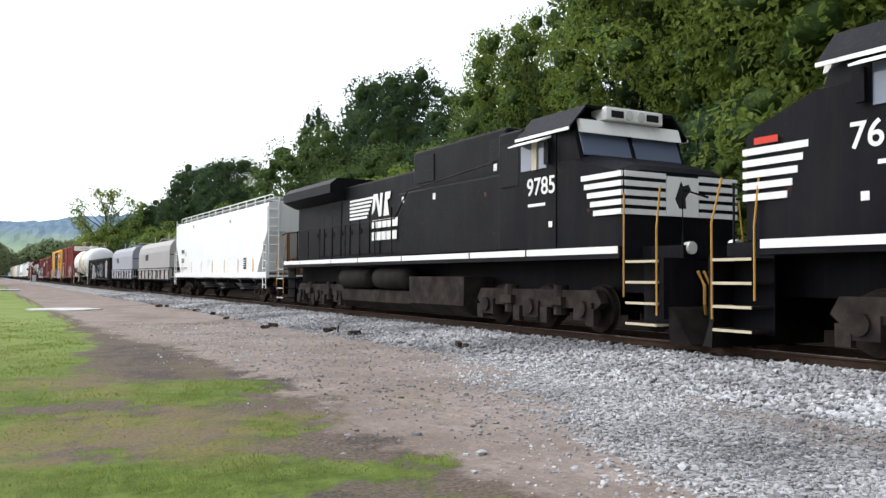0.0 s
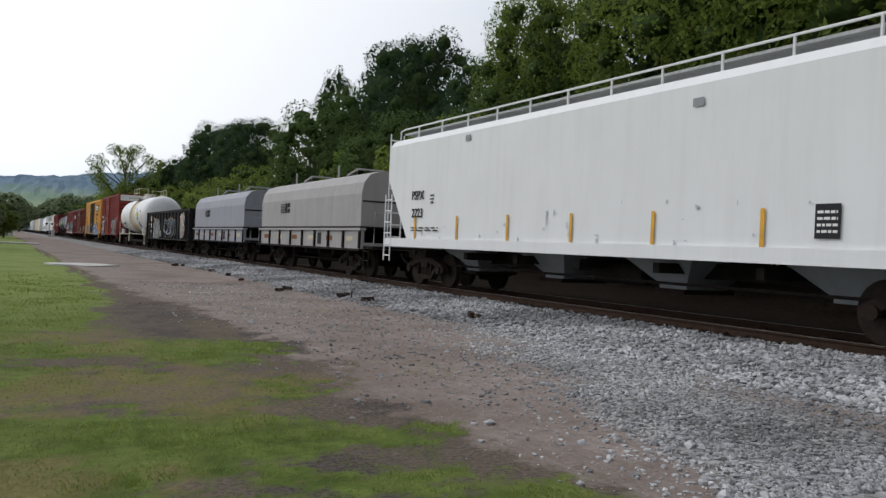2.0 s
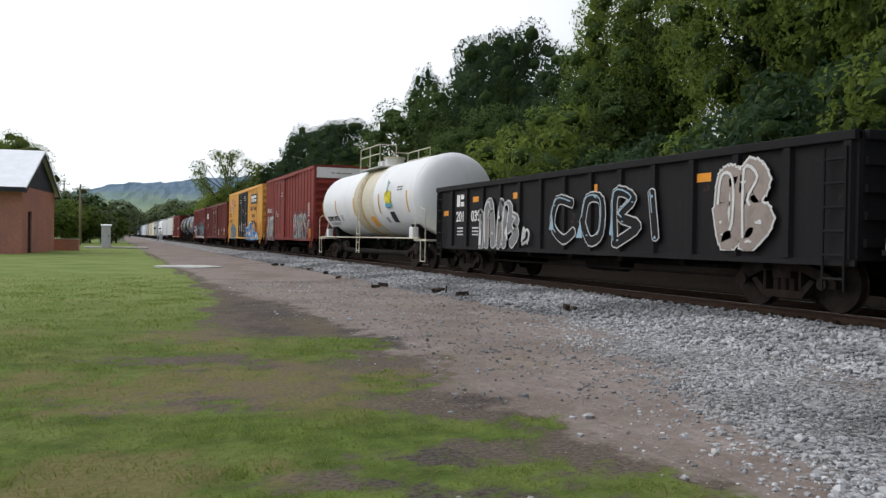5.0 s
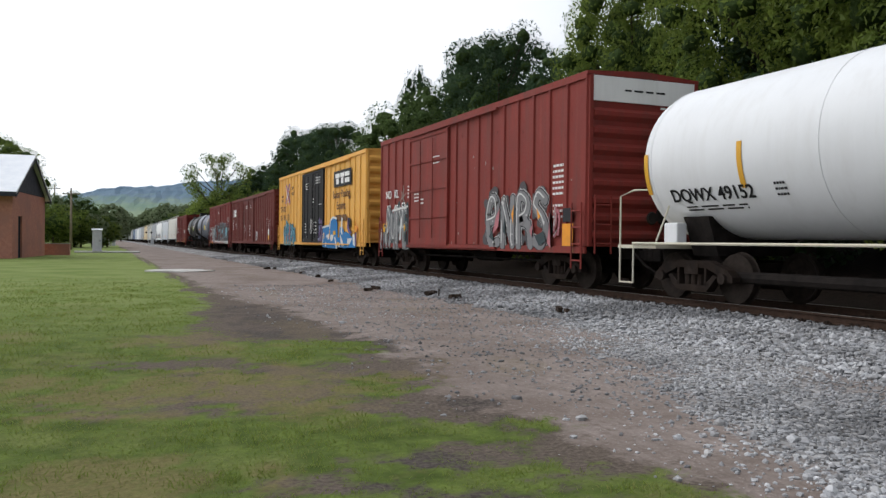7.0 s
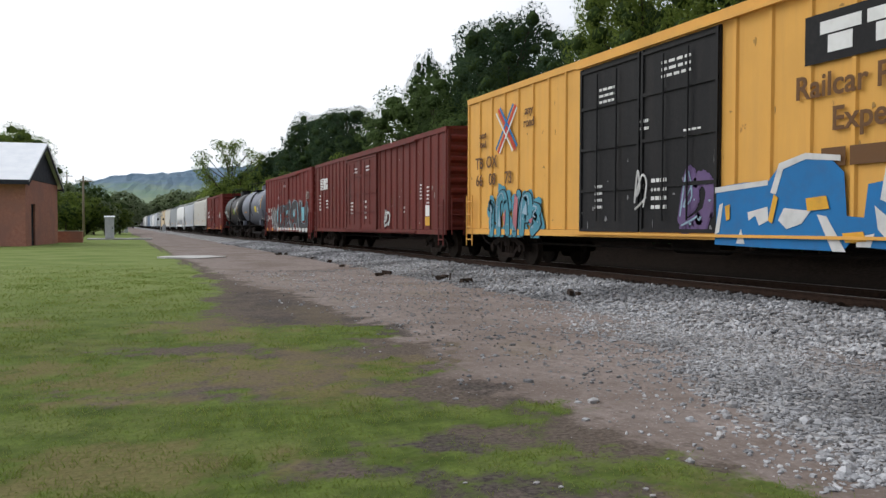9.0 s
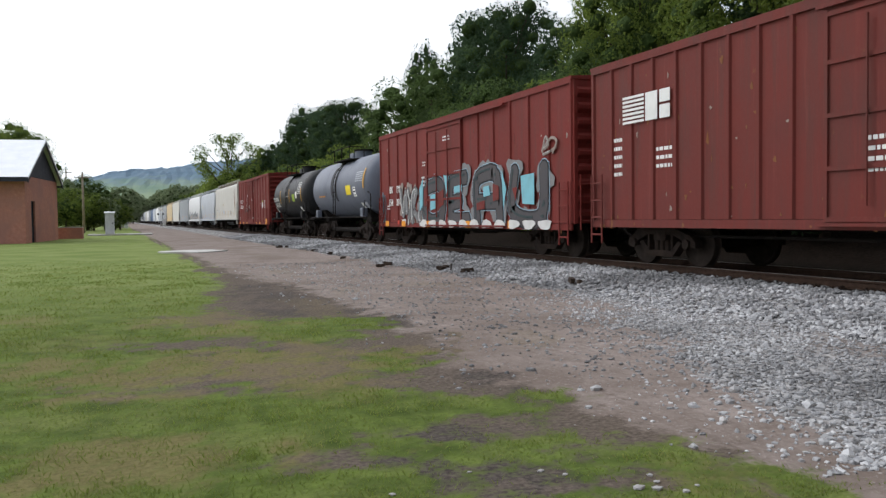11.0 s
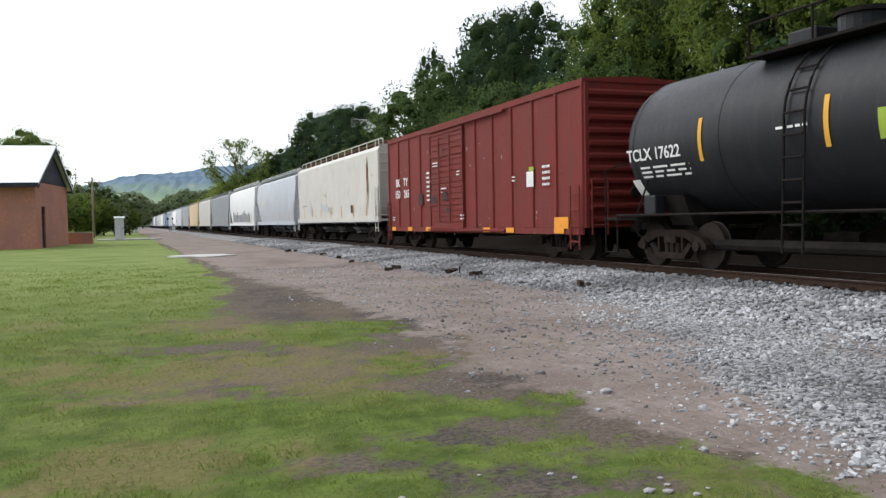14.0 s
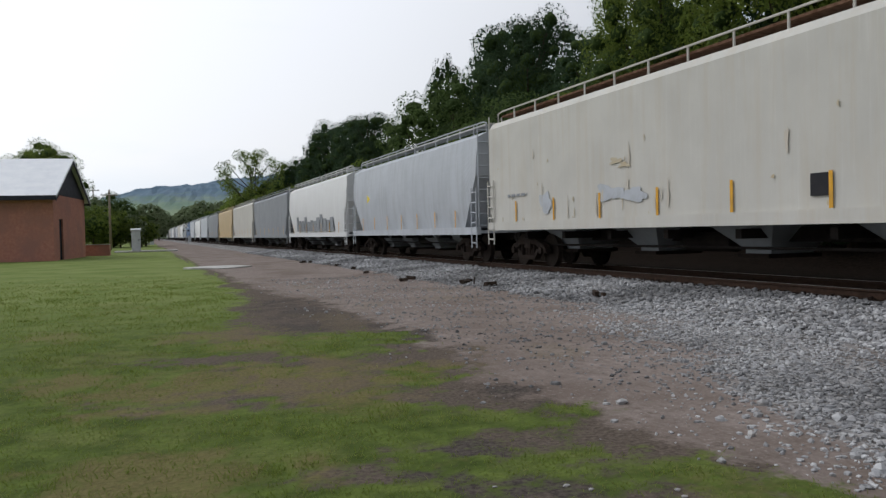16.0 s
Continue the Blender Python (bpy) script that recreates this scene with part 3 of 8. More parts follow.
def ground():
    xs, ys = spread(0.13, 2500, -4.0, 10.4), spread(0.16, 3000, 2.6, 22.0)
    verts = [(x, y, ground_z(x, y)) for y in ys for x in xs]
    n = len(xs)
    faces = [(j * n + i, j * n + i + 1, (j + 1) * n + i + 1, (j + 1) * n + i) for j in range(len(ys) - 1) for i in range(n - 1)]
    me = bpy.data.meshes.new("ground")
    me.from_pydata(verts, [], faces)
    cover = me.color_attributes.new("cover", "FLOAT_COLOR", "POINT")
    vals = []
    for x, y, _ in verts:
        g, v = zone(x, y) if -60 < x < 13 else (0.0 if 13 <= x < 60 else 1.0, 0.0)
        # third channel: where shade under train and wood is painted into the ground
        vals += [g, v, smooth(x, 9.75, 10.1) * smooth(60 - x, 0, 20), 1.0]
    cover.data.foreach_set("color", vals)
    worn = me.color_attributes.new("wear", "FLOAT_COLOR", "POINT")
    vals = []
    for x, y, _ in verts:
        # alpha: rises with distance along y, from 8 to 22 m
        vals += [*(wear(x, y) if -60 < x < 13 else (0.3, 0.0, 0.0)), smooth(y, 8, 22)]
    worn.data.foreach_set("color", vals)
    for p in me.polygons:
        p.use_smooth = True
    m, nt, b = nodes_of("lawn_dirt_and_gravel")
    c = coords(nt)
    at = nt.nodes.new("ShaderNodeAttribute")
    at.attribute_name = "cover"
    sep = nt.nodes.new("ShaderNodeSeparateColor")
    nt.links.new(at.outputs["Color"], sep.inputs[0])
    big, mid, fine = noise_node(nt, c, 0.5, 5), noise_node(nt, c, 3.0, 5), noise_node(nt, c, 28, 5, 0.7)
    dirt = mix(nt, ramp(nt, mid, 0.35, 0.65), (0.205, 0.170, 0.150), (0.27, 0.228, 0.206))
    dirt = mix(nt, ramp(nt, big, 0.45, 0.62), dirt, (0.165, 0.132, 0.113))
    dirt = mix(nt, ramp(nt, noise_node(nt, c, 11, 5, 0.7, (1, 0.5, 1)), 0.44, 0.70), dirt, (0.155, 0.124, 0.106))
    dirt = mix(nt, ramp(nt, fine, 0.56, 0.7), dirt, (0.33, 0.29, 0.265))
    at2 = nt.nodes.new("ShaderNodeAttribute")
    at2.attribute_name = "wear"
    sep2 = nt.nodes.new("ShaderNodeSeparateColor")
    nt.links.new(at2.outputs["Color"], sep2.inputs[0])
    grit = math_node(nt, "MULTIPLY", math_node(nt, "SUBTRACT", noise_node(nt, c, 9.0, 5, 0.7), 0.5), 1.3)
    soil = ramp(nt, math_node(nt, "ADD", sep2.outputs[1], grit), 0.25, 0.75)
    dirt = mix(nt, ramp(nt, math_node(nt, "ADD", sep2.outputs[2], grit), 0.25, 0.7), dirt, mix(nt, ramp(nt, fine, 0.38, 0.64), (0.070, 0.056, 0.047), (0.150, 0.122, 0.098)))
    dirt = mix(nt, soil, dirt, mix(nt, ramp(nt, fine, 0.4, 0.65), (0.048, 0.040, 0.037), (0.120, 0.102, 0.088)))
    dry = ramp(nt, math_node(nt, "ADD", sep2.outputs[0], grit), 0.25, 0.85)
    straw = mix(nt, ramp(nt, fine, 0.35, 0.65), (0.105, 0.085, 0.040), (0.195, 0.165, 0.075))
    dirt = mix(nt, math_node(nt, "MULTIPLY", dry, 0.75), dirt, mix(nt, 0.45, straw, (0.15, 0.115, 0.088)))
    grass = mix(nt, ramp(nt, mid, 0.36, 0.64), (0.054, 0.080, 0.018), (0.116, 0.158, 0.036))
    grass = mix(nt, ramp(nt, noise_node(nt, c, 1.1, 5, 0.65), 0.50, 0.70), grass, (0.145, 0.170, 0.052))
    grass = mix(nt, ramp(nt, fine, 0.48, 0.72), grass, (0.064, 0.080, 0.026))
    grass = mix(nt, math_node(nt, "MULTIPLY", dry, 0.8), grass, straw)
    # paler yellow-green, mixed in more the farther off the grass lies
    paler = mix(nt, ramp(nt, big, 0.35, 0.65), (0.135, 0.185, 0.050), (0.205, 0.245, 0.085))
    grass = mix(nt, math_node(nt, "MULTIPLY", at2.outputs["Alpha"], 0.85), grass, paler)
    vor = nt.nodes.new("ShaderNodeTexVoronoi")
    vor.inputs["Scale"].default_value = 17
    nt.links.new(c, vor.inputs["Vector"])
    grav = mix(nt, ramp(nt, vor.outputs["Color"], 0.2, 0.8), (0.075, 0.071, 0.068), (0.35, 0.345, 0.34))
    grav = mix(nt, ramp(nt, vor.outputs["Distance"], 0.02, 0.05), grav, grav)
    col = mix(nt, ramp(nt, math_node(nt, "ADD", sep.outputs[1], math_node(nt, "MULTIPLY", math_node(nt, "SUBTRACT", fine, 0.5), 0.6)), 0.35, 0.6), dirt, grav)
    gm = ramp(nt, math_node(nt, "ADD", sep.outputs[0], math_node(nt, "ADD", math_node(nt, "MULTIPLY", math_node(nt, "SUBTRACT", fine, 0.5), 0.8), math_node(nt, "MULTIPLY", math_node(nt, "SUBTRACT", noise_node(nt, c, 7.0, 4), 0.5), 1.1))), 0.24, 0.60)
    col = mix(nt, gm, col, grass)
    # near-black colour: painted shade beneath the cars and on to the bank
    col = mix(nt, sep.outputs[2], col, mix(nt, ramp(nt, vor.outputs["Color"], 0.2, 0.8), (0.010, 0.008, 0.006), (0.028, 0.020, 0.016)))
    nt.links.new(col, b.inputs["Base Color"])
    b.inputs["Roughness"].default_value = 0.92
    b.inputs["Specular IOR Level"].default_value = 0.03
    bump(nt, b, mix(nt, 0.5, fine, vor.outputs["Distance"]), 0.55, 0.03)
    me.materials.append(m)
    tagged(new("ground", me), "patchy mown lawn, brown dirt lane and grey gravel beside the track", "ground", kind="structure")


ground()

ICO = [(0, 0, -1), (0.72, -0.53, -0.45), (-0.28, -0.85, -0.45), (-0.89, 0, -0.45), (-0.28, 0.85, -0.45), (0.72, 0.53, -0.45),
       (0.28, -0.85, 0.45), (-0.72, -0.53, 0.45), (-0.72, 0.53, 0.45), (0.28, 0.85, 0.45), (0.89, 0, 0.45), (0, 0, 1)]
ICO_F = [(0, 1, 2), (1, 0, 5), (0, 2, 3), (0, 3, 4), (0, 4, 5), (1, 5, 10), (2, 1, 6), (3, 2, 7), (4, 3, 8), (5, 4, 9),
         (1, 10, 6), (2, 6, 7), (3, 7, 8), (4, 8, 9), (5, 9, 10), (6, 10, 11), (7, 6, 11), (8, 7, 11), (9, 8, 11), (10, 9, 11)]


def scatter_stones(name, spots, material, label):
    """spots: (x, y, z, size). Broken stones, every one with its own shape, in one mesh."""
    rng = np.random.default_rng(len(spots))
    base, f = np.array(ICO), np.array(ICO_F)
    n = len(spots)
    s = np.array(spots)
    v = base[None] * (1 + rng.uniform(-0.42, 0.42, (n, 12, 3)))
    v *= rng.uniform(0.5, 1.4, (n, 1, 3)) * np.array([1, 1, 0.75])
    a = rng.uniform(0, math.tau, n)
    x = v[:, :, 0] * np.cos(a)[:, None] - v[:, :, 1] * np.sin(a)[:, None]
    y = v[:, :, 0] * np.sin(a)[:, None] + v[:, :, 1] * np.cos(a)[:, None]
    v = np.stack([x, y, v[:, :, 2]], 2) * s[:, None, 3:4] + s[:, None, :3]
    faces = (f[None] + (np.arange(n) * 12)[:, None, None]).reshape(-1, 3)
    me = bpy.data.meshes.new(name)
    me.from_pydata(v.reshape(-1, 3).tolist(), [], faces.tolist())
    me.materials.append(material)
    return tagged(new(name, me), label, "gravel", kind="stuff")


def stones():
    rng = random.Random(4)
    crest, lane, dark = [], [], []
    for _ in range(34000):
        y = 4.0 + 62 * rng.random() ** 2.0
        x = rng.uniform(7.0, 10.35)
        if n2(x, y, 1.2, 4) * 0.4 + x < 7.25:
            continue
        s = (0.013 + 0.036 * rng.random() ** 1.6) * (1.0 if y < 30 else 1.4)
        crest.append((x, y, ground_z(x, y) + s * rng.uniform(0.0, 0.7), s))
    for _ in range(76000):
        y = 3.2 + 22 * rng.random() ** 1.5
        x = rng.uniform(2.4, 7.4)
        g, v = zone(x, y)
        if rng.random() > v * (0.85 + 0.7 * n2(x, y, 1.6, 21)) + 0.09 * smooth(x, 2.8, 4.2) + 0.015 or g > 0.35 or (g > 0.12 and rng.random() < 0.8):
            continue
        s = (0.006 + 0.020 * rng.random() ** 1.7) * (1.0 if rng.random() < 0.95 else 1.7)
        lane.append((x, y, ground_z(x, y) + s * 0.15, s))
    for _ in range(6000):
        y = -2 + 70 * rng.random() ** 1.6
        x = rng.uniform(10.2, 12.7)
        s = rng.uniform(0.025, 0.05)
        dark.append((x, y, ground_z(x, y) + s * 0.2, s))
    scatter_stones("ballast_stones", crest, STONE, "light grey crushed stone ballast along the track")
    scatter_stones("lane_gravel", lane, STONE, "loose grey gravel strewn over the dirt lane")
    scatter_stones("track_ballast", dark, SHADED_DIRTY_STONE, "rust-brown stained ballast between the rails, darkened in colour by the train's shade")


stones()


def grass_blades():
    rng = random.Random(8)
    verts, faces = [], []
    for _ in range(210000):
        y = 3.0 + 30 * rng.random() ** 1.9
        x = rng.uniform(-1.0 - y * 0.18, 3.7)
        g, _v = zone(x, y)
        if rng.random() > g * g * (0.60 + 1.1 * max(-0.45, n2(x, y, 2.2, 11))) * (1 - 0.55 * wear(x, y)[0]) * smooth(33 - y, 0, 14):
            continue
        h = rng.uniform(0.010, 0.032) * (1.25 if g > 0.9 else 0.85) * (1 + 0.02 * y) * (1.5 if rng.random() < 0.04 else 1)
        a, w = rng.uniform(0, math.tau), rng.uniform(0.0012, 0.0028) * (1 + y * 0.09)
        lx, ly = rng.gauss(0, 0.8) * h, rng.gauss(0, 0.8) * h
        dx, dy = math.cos(a) * w, math.sin(a) * w
        z = ground_z(x, y) - 0.004
        k = len(verts)
        verts += [(x - dx, y - dy, z), (x + dx, y + dy, z), (x + dx * 0.7 + lx * 0.4, y + dy * 0.7 + ly * 0.4, z + h * 0.6),
                  (x - dx * 0.7 + lx * 0.4, y - dy * 0.7 + ly * 0.4, z + h * 0.6), (x + lx, y + ly, z + h)]
        faces += [(k, k + 1, k + 2, k + 3), (k + 3, k + 2, k + 4)]
    me = bpy.data.meshes.new("grass")
    me.from_pydata(verts, [], faces)
    me.materials.append(BLADE)
    tagged(new("grass", me), "short uneven green grass with dry yellow blades", "grass", kind="stuff")


grass_blades()


# ---- the track
def track():
    root = tagged(new("railway_track"), "rusty steel rails on dark wooden ties in ballast", "railway track", kind="structure")
    for side in (-1, 1):
        x = XC + side * 0.755
        prof = [(-0.07, 0), (0.07, 0), (0.07, 0.012), (0.012, 0.03), (0.012, 0.115), (0.036, 0.125), (0.036, 0.155), (-0.036, 0.155), (-0.036, 0.125), (-0.012, 0.115), (-0.012, 0.03), (-0.07, 0.012)]
        part("rail", slab_y([(x + a, RAIL_Z - 0.16 + b) for a, b in prof], -60, 900), RAIL_STEEL, root, "rusty rail")
        part("rail_head", boxed(x - 0.03, x + 0.03, -60, 900, RAIL_Z - 0.004, RAIL_Z - 0.001), RAIL_HEAD, root, "worn shiny running surface")
    first = part("tie", boxed(-1.3, 1.3, -0.11, 0.11, -0.16, 0.0, bevel=0.012), TIE_WOOD, root, m=pose(XC, -12, RAIL_Z - 0.152))
    rng = random.Random(3)
    for i in range(1, 240):
        again(first, pose(XC + rng.uniform(-0.04, 0.04), -12 + i * 0.55, RAIL_Z - 0.152 + rng.uniform(-0.008, 0.004), 0, 0, rng.uniform(-1.2, 1.2)))


track()


# ---- trees
def leaf_cloud(rng, clumps, count, size, squash=0.8):
    """Many small leaf sprays on the outer half of rounded clumps (x, y, z, radius)."""
    n = len(clumps)
    c = np.array(clumps)
    g = np.random.default_rng(rng.randint(0, 99999))
    p = c[:, 3] ** 2
    k = g.choice(n, count, p=p / p.sum())
    d = g.normal(size=(count, 3))
    d /= np.linalg.norm(d, axis=1)[:, None]
    r = c[k, 3] * g.uniform(0.7, 1.0, count) ** 0.5 * (1 + 0.10 * g.normal(size=count).clip(-2, 2))
    pos = c[k, :3] + d * r[:, None] * np.array([1, 1, squash])
    nrm = d + 0.7 * g.normal(size=(count, 3)) + np.array([0, 0, 0.35])
    nrm /= np.linalg.norm(nrm, axis=1)[:, None]
    u = np.cross(nrm, g.normal(size=(count, 3)))
    u /= np.linalg.norm(u, axis=1)[:, None]
    w = np.cross(nrm, u)
    s = (size * g.uniform(0.55, 1.35, count))[:, None]
    bend = nrm * s * 0.25
    quad = np.stack([pos - u * s, pos - w * s * 0.5 + bend, pos + u * s, pos + w * s * 0.55 + bend], 1)
    faces = np.arange(count * 4).reshape(-1, 4)
    return quad.reshape(-1, 3).tolist(), faces.tolist()


def tree(seed, height, radius, leaves, size, material, label, base=0.12, sparse=False, kind="tree", lumps=78):
    rng = random.Random(seed)
    root = tagged(new(kind), label, "tree" if kind == "tree" else "bush")
    lean = (rng.uniform(-0.5, 0.5), rng.uniform(-0.5, 0.5))
    r0 = height * 0.016 + 0.05
    rings = []
    for i, t in enumerate((0, 0.25, 0.5, 0.75, 1)):
        r = r0 * (1.3 if i == 0 else 1 - i * 0.2)
        rings.append([(lean[0] * t * t + r * math.cos(a), lean[1] * t * t + r * math.sin(a), -0.4 + (height * 0.8 + 0.4) * t) for a in np.linspace(0, math.tau, 8)[:-1]])
    bm = loft(rings)
    mid, tall = height * (0.5 + base * 0.5), height * (0.5 - base * 0.5)
    clumps = []
    # crown: lumps of foliage spread over an uneven rounded outline, with limbs to some of them
    for i in range(lumps):
        u, a = 1 - 2 * (i + 0.5) / lumps, i * 2.39996 + rng.uniform(-0.2, 0.2)
        q = math.sqrt(max(0, 1 - u * u))
        d = Vector((q * math.cos(a), q * math.sin(a), u))
        swell = 1 + 0.26 * noise.noise(d * 1.4 + Vector((seed * 3.1, 0, 0))) + 0.06 * rng.uniform(-1, 1)
        f = rng.uniform(0.72, 0.88) * swell
        c = (lean[0] * 0.5 + d.x * radius * f, lean[1] * 0.5 + d.y * radius * f, mid + d.z * tall * f * (1.0 if u > 0 else 0.92))
        rad = radius * rng.uniform(0.17, 0.28)
        if sparse:
            if rng.random() < 0.35:
                continue
            rad *= rng.uniform(0.55, 0.9)
        clumps.append((*c, rad))
        if i % (2 if sparse else 6) == 0:
            z0 = max(height * 0.2, c[2] - radius * rng.uniform(0.4, 0.8))
            t = z0 / height
            tube(bm, [(lean[0] * t * t, lean[1] * t * t, z0), (c[0] * 0.5, c[1] * 0.5, (z0 + c[2]) / 2 - 0.15), c[:3]], r0 * 0.26, 5)
    part("trunk", bm, BARK, root, "dark bark trunk with limbs")
    v, f = leaf_cloud(rng, clumps, leaves, size)
    me = bpy.data.meshes.new("crown")
    me.from_pydata(v, [], f)
    me.materials.append(material)
    crown = new("crown", me)
    crown.parent = root
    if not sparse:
        # added solid cores, coloured dark to show as shaded gaps between the leaves
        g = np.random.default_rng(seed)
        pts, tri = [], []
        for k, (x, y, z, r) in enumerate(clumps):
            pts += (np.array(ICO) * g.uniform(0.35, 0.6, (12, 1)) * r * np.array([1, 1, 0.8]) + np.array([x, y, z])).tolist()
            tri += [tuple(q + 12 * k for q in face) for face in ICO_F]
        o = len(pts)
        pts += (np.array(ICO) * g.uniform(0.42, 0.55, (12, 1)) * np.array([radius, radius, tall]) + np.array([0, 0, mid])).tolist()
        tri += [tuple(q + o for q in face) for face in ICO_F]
        me = bpy.data.meshes.new("shaded_inner_foliage")
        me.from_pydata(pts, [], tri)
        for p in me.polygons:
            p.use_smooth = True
        me.materials.append(CROWN_SHADE)
        ob = new("shaded_inner_foliage", me)
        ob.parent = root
    return root


BROAD = tree(1, 17, 6.2, 32000, 0.115, LEAF, "tall leafy green tree on the wooded bank behind the track", lumps=96)
BROAD_B = tree(2, 19, 6.8, 33000, 0.12, LEAF, "tall leafy green tree on the wooded bank behind the track")
DARK = tree(3, 17.5, 6.4, 28000, 0.12, LEAF_DARK, "tall dark green tree on the wooded bank behind the track")
DARK_B = tree(4, 15, 5.6, 11000, 0.17, LEAF_DARK, "dark green tree on the wooded bank behind the track")
ROUND = tree(5, 10.5, 5.0, 18000, 0.11, LEAF_MID, "rounded mid-green tree at the edge of the wood", base=0.05)
BUSH = tree(6, 5.5, 3.4, 5000, 0.13, LEAF_DARK, "dense dark bush at the foot of the wood", base=0.03, kind="bush", lumps=40)
BUSH_B = tree(7, 6.5, 3.6, 5500, 0.13, LEAF, "dense green bush at the foot of the wood", base=0.03, kind="bush", lumps=40)
SPARSE = tree(8, 15, 5.6, 6500, 0.15, LEAF, "thin tree with open, half-bare crown", sparse=True, base=0.3)
FAR = tree(9, 11, 5.0, 3600, 0.30, LEAF_HAZY, "green tree far down the line, paled by haze in its leaf colour", base=0.05, lumps=40)


def put(ob, x, y, scale=1.0, turn=0.0, first=False, group="trees of the wooded bank", slim=1.0):
    m = pose(x, y, ground_z(x, y) - 0.05, 0, 0, turn)
    o = ob if first else copy_thing(ob, m)
    o.matrix_basis = m @ Matrix.Diagonal((scale * slim, scale * slim, scale, 1))
    o["group"] = group


def wood():
    rng = random.Random(21)
    used = set()

    def plant(ob, x, y, s, group="trees of the wooded bank", slim=1.0):
        put(ob, x, y, s, rng.uniform(0, 360), ob.name not in used, group, slim)
        used.add(ob.name)

    # the skyline, from the near end of the wood outwards
    for ob, x, y, s, slim in ((BROAD_B, 25, 5, 1.1, 1), (BROAD, 23.5, 14, 1.15, 1), (BROAD_B, 26, 21, 1.1, 1), (BROAD_B, 27.2, 28.0, 0.98, 0.85), (DARK, 31, 30, 1.15, 1),
                              (BROAD, 26, 37.5, 0.86, 0.78), (DARK_B, 26.5, 44, 0.78, 0.9), (ROUND, 24.4, 38, 0.85, 1), (DARK, 26, 54, 0.885, 0.86), (DARK_B, 28, 61, 1.0, 0.85), (DARK_B, 25.4, 69, 1.0, 0.38), (ROUND, 21.8, 57.5, 1.05, 1),
                              (ROUND, 21.5, 47, 0.8, 1), (DARK, 28, 104, 0.85, 1), (DARK_B, 26, 116, 1.0, 1), (DARK, 29, 125, 0.95, 1), (DARK_B, 25, 92, 0.5, 1), (DARK_B, 26, 80, 0.5, 1),
                              (SPARSE, 17.3, 142, 1.1, 0.95), (BUSH_B, 18.6, 138, 1.5, 1), (BUSH, 18.8, 148, 1.6, 1), (BUSH_B, 19, 157, 1.5, 1), (DARK_B, 26, 140, 0.85, 1), (DARK_B, 27, 158, 0.85, 1), (DARK, 27, 178, 0.7, 1), (BROAD, 25, 205, 0.6, 1),
                              (DARK_B, 24, 235, 0.6, 1), (BROAD, 22, 262, 0.5, 1), (DARK_B, 24, 300, 0.6, 1)):
        plant(ob, x, y, s, slim=slim)
    for i in range(9):
        plant(rng.choice((BROAD, DARK, BROAD_B)), rng.uniform(32, 40), 2 + i * 3.6, rng.uniform(0.85, 1.0))
    for i in range(34):
        y = -4 + i * 4.4
        plant(rng.choice((BUSH, BUSH_B, BUSH)), 19.5 + rng.uniform(-1, 1.6), y + rng.uniform(-1, 1), rng.uniform(0.75, 1.15), "bushes at the foot of the wood")
    for i in range(12):
        plant(rng.choice((BUSH, BUSH_B)), 20 + rng.uniform(-1, 2), 146 + i * 13, rng.uniform(0.9, 1.4), "bushes at the foot of the wood")
    # the left side, behind the depot and by the crossing
    for ob, x, y, s in ((BROAD, -9.4, 96, 0.70), (ROUND, -4.2, 131, 0.74), (FAR, 0.2, 134, 0.62), (FAR, -8.5, 128, 0.75), (BUSH_B, -5.2, 126, 0.9), (BUSH_B, -3.2, 127, 0.8), (BUSH_B, -0.4, 131, 0.7), (FAR, -13, 120, 0.7), (BUSH_B, -6.5, 122, 0.9), (FAR, -1.8, 128, 0.45), (ROUND, -24, 110, 1.0)):
        plant(ob, x, y, s, "trees round the depot")
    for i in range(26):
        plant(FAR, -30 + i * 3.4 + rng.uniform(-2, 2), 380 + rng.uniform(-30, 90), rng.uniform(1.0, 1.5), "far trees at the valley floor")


wood()


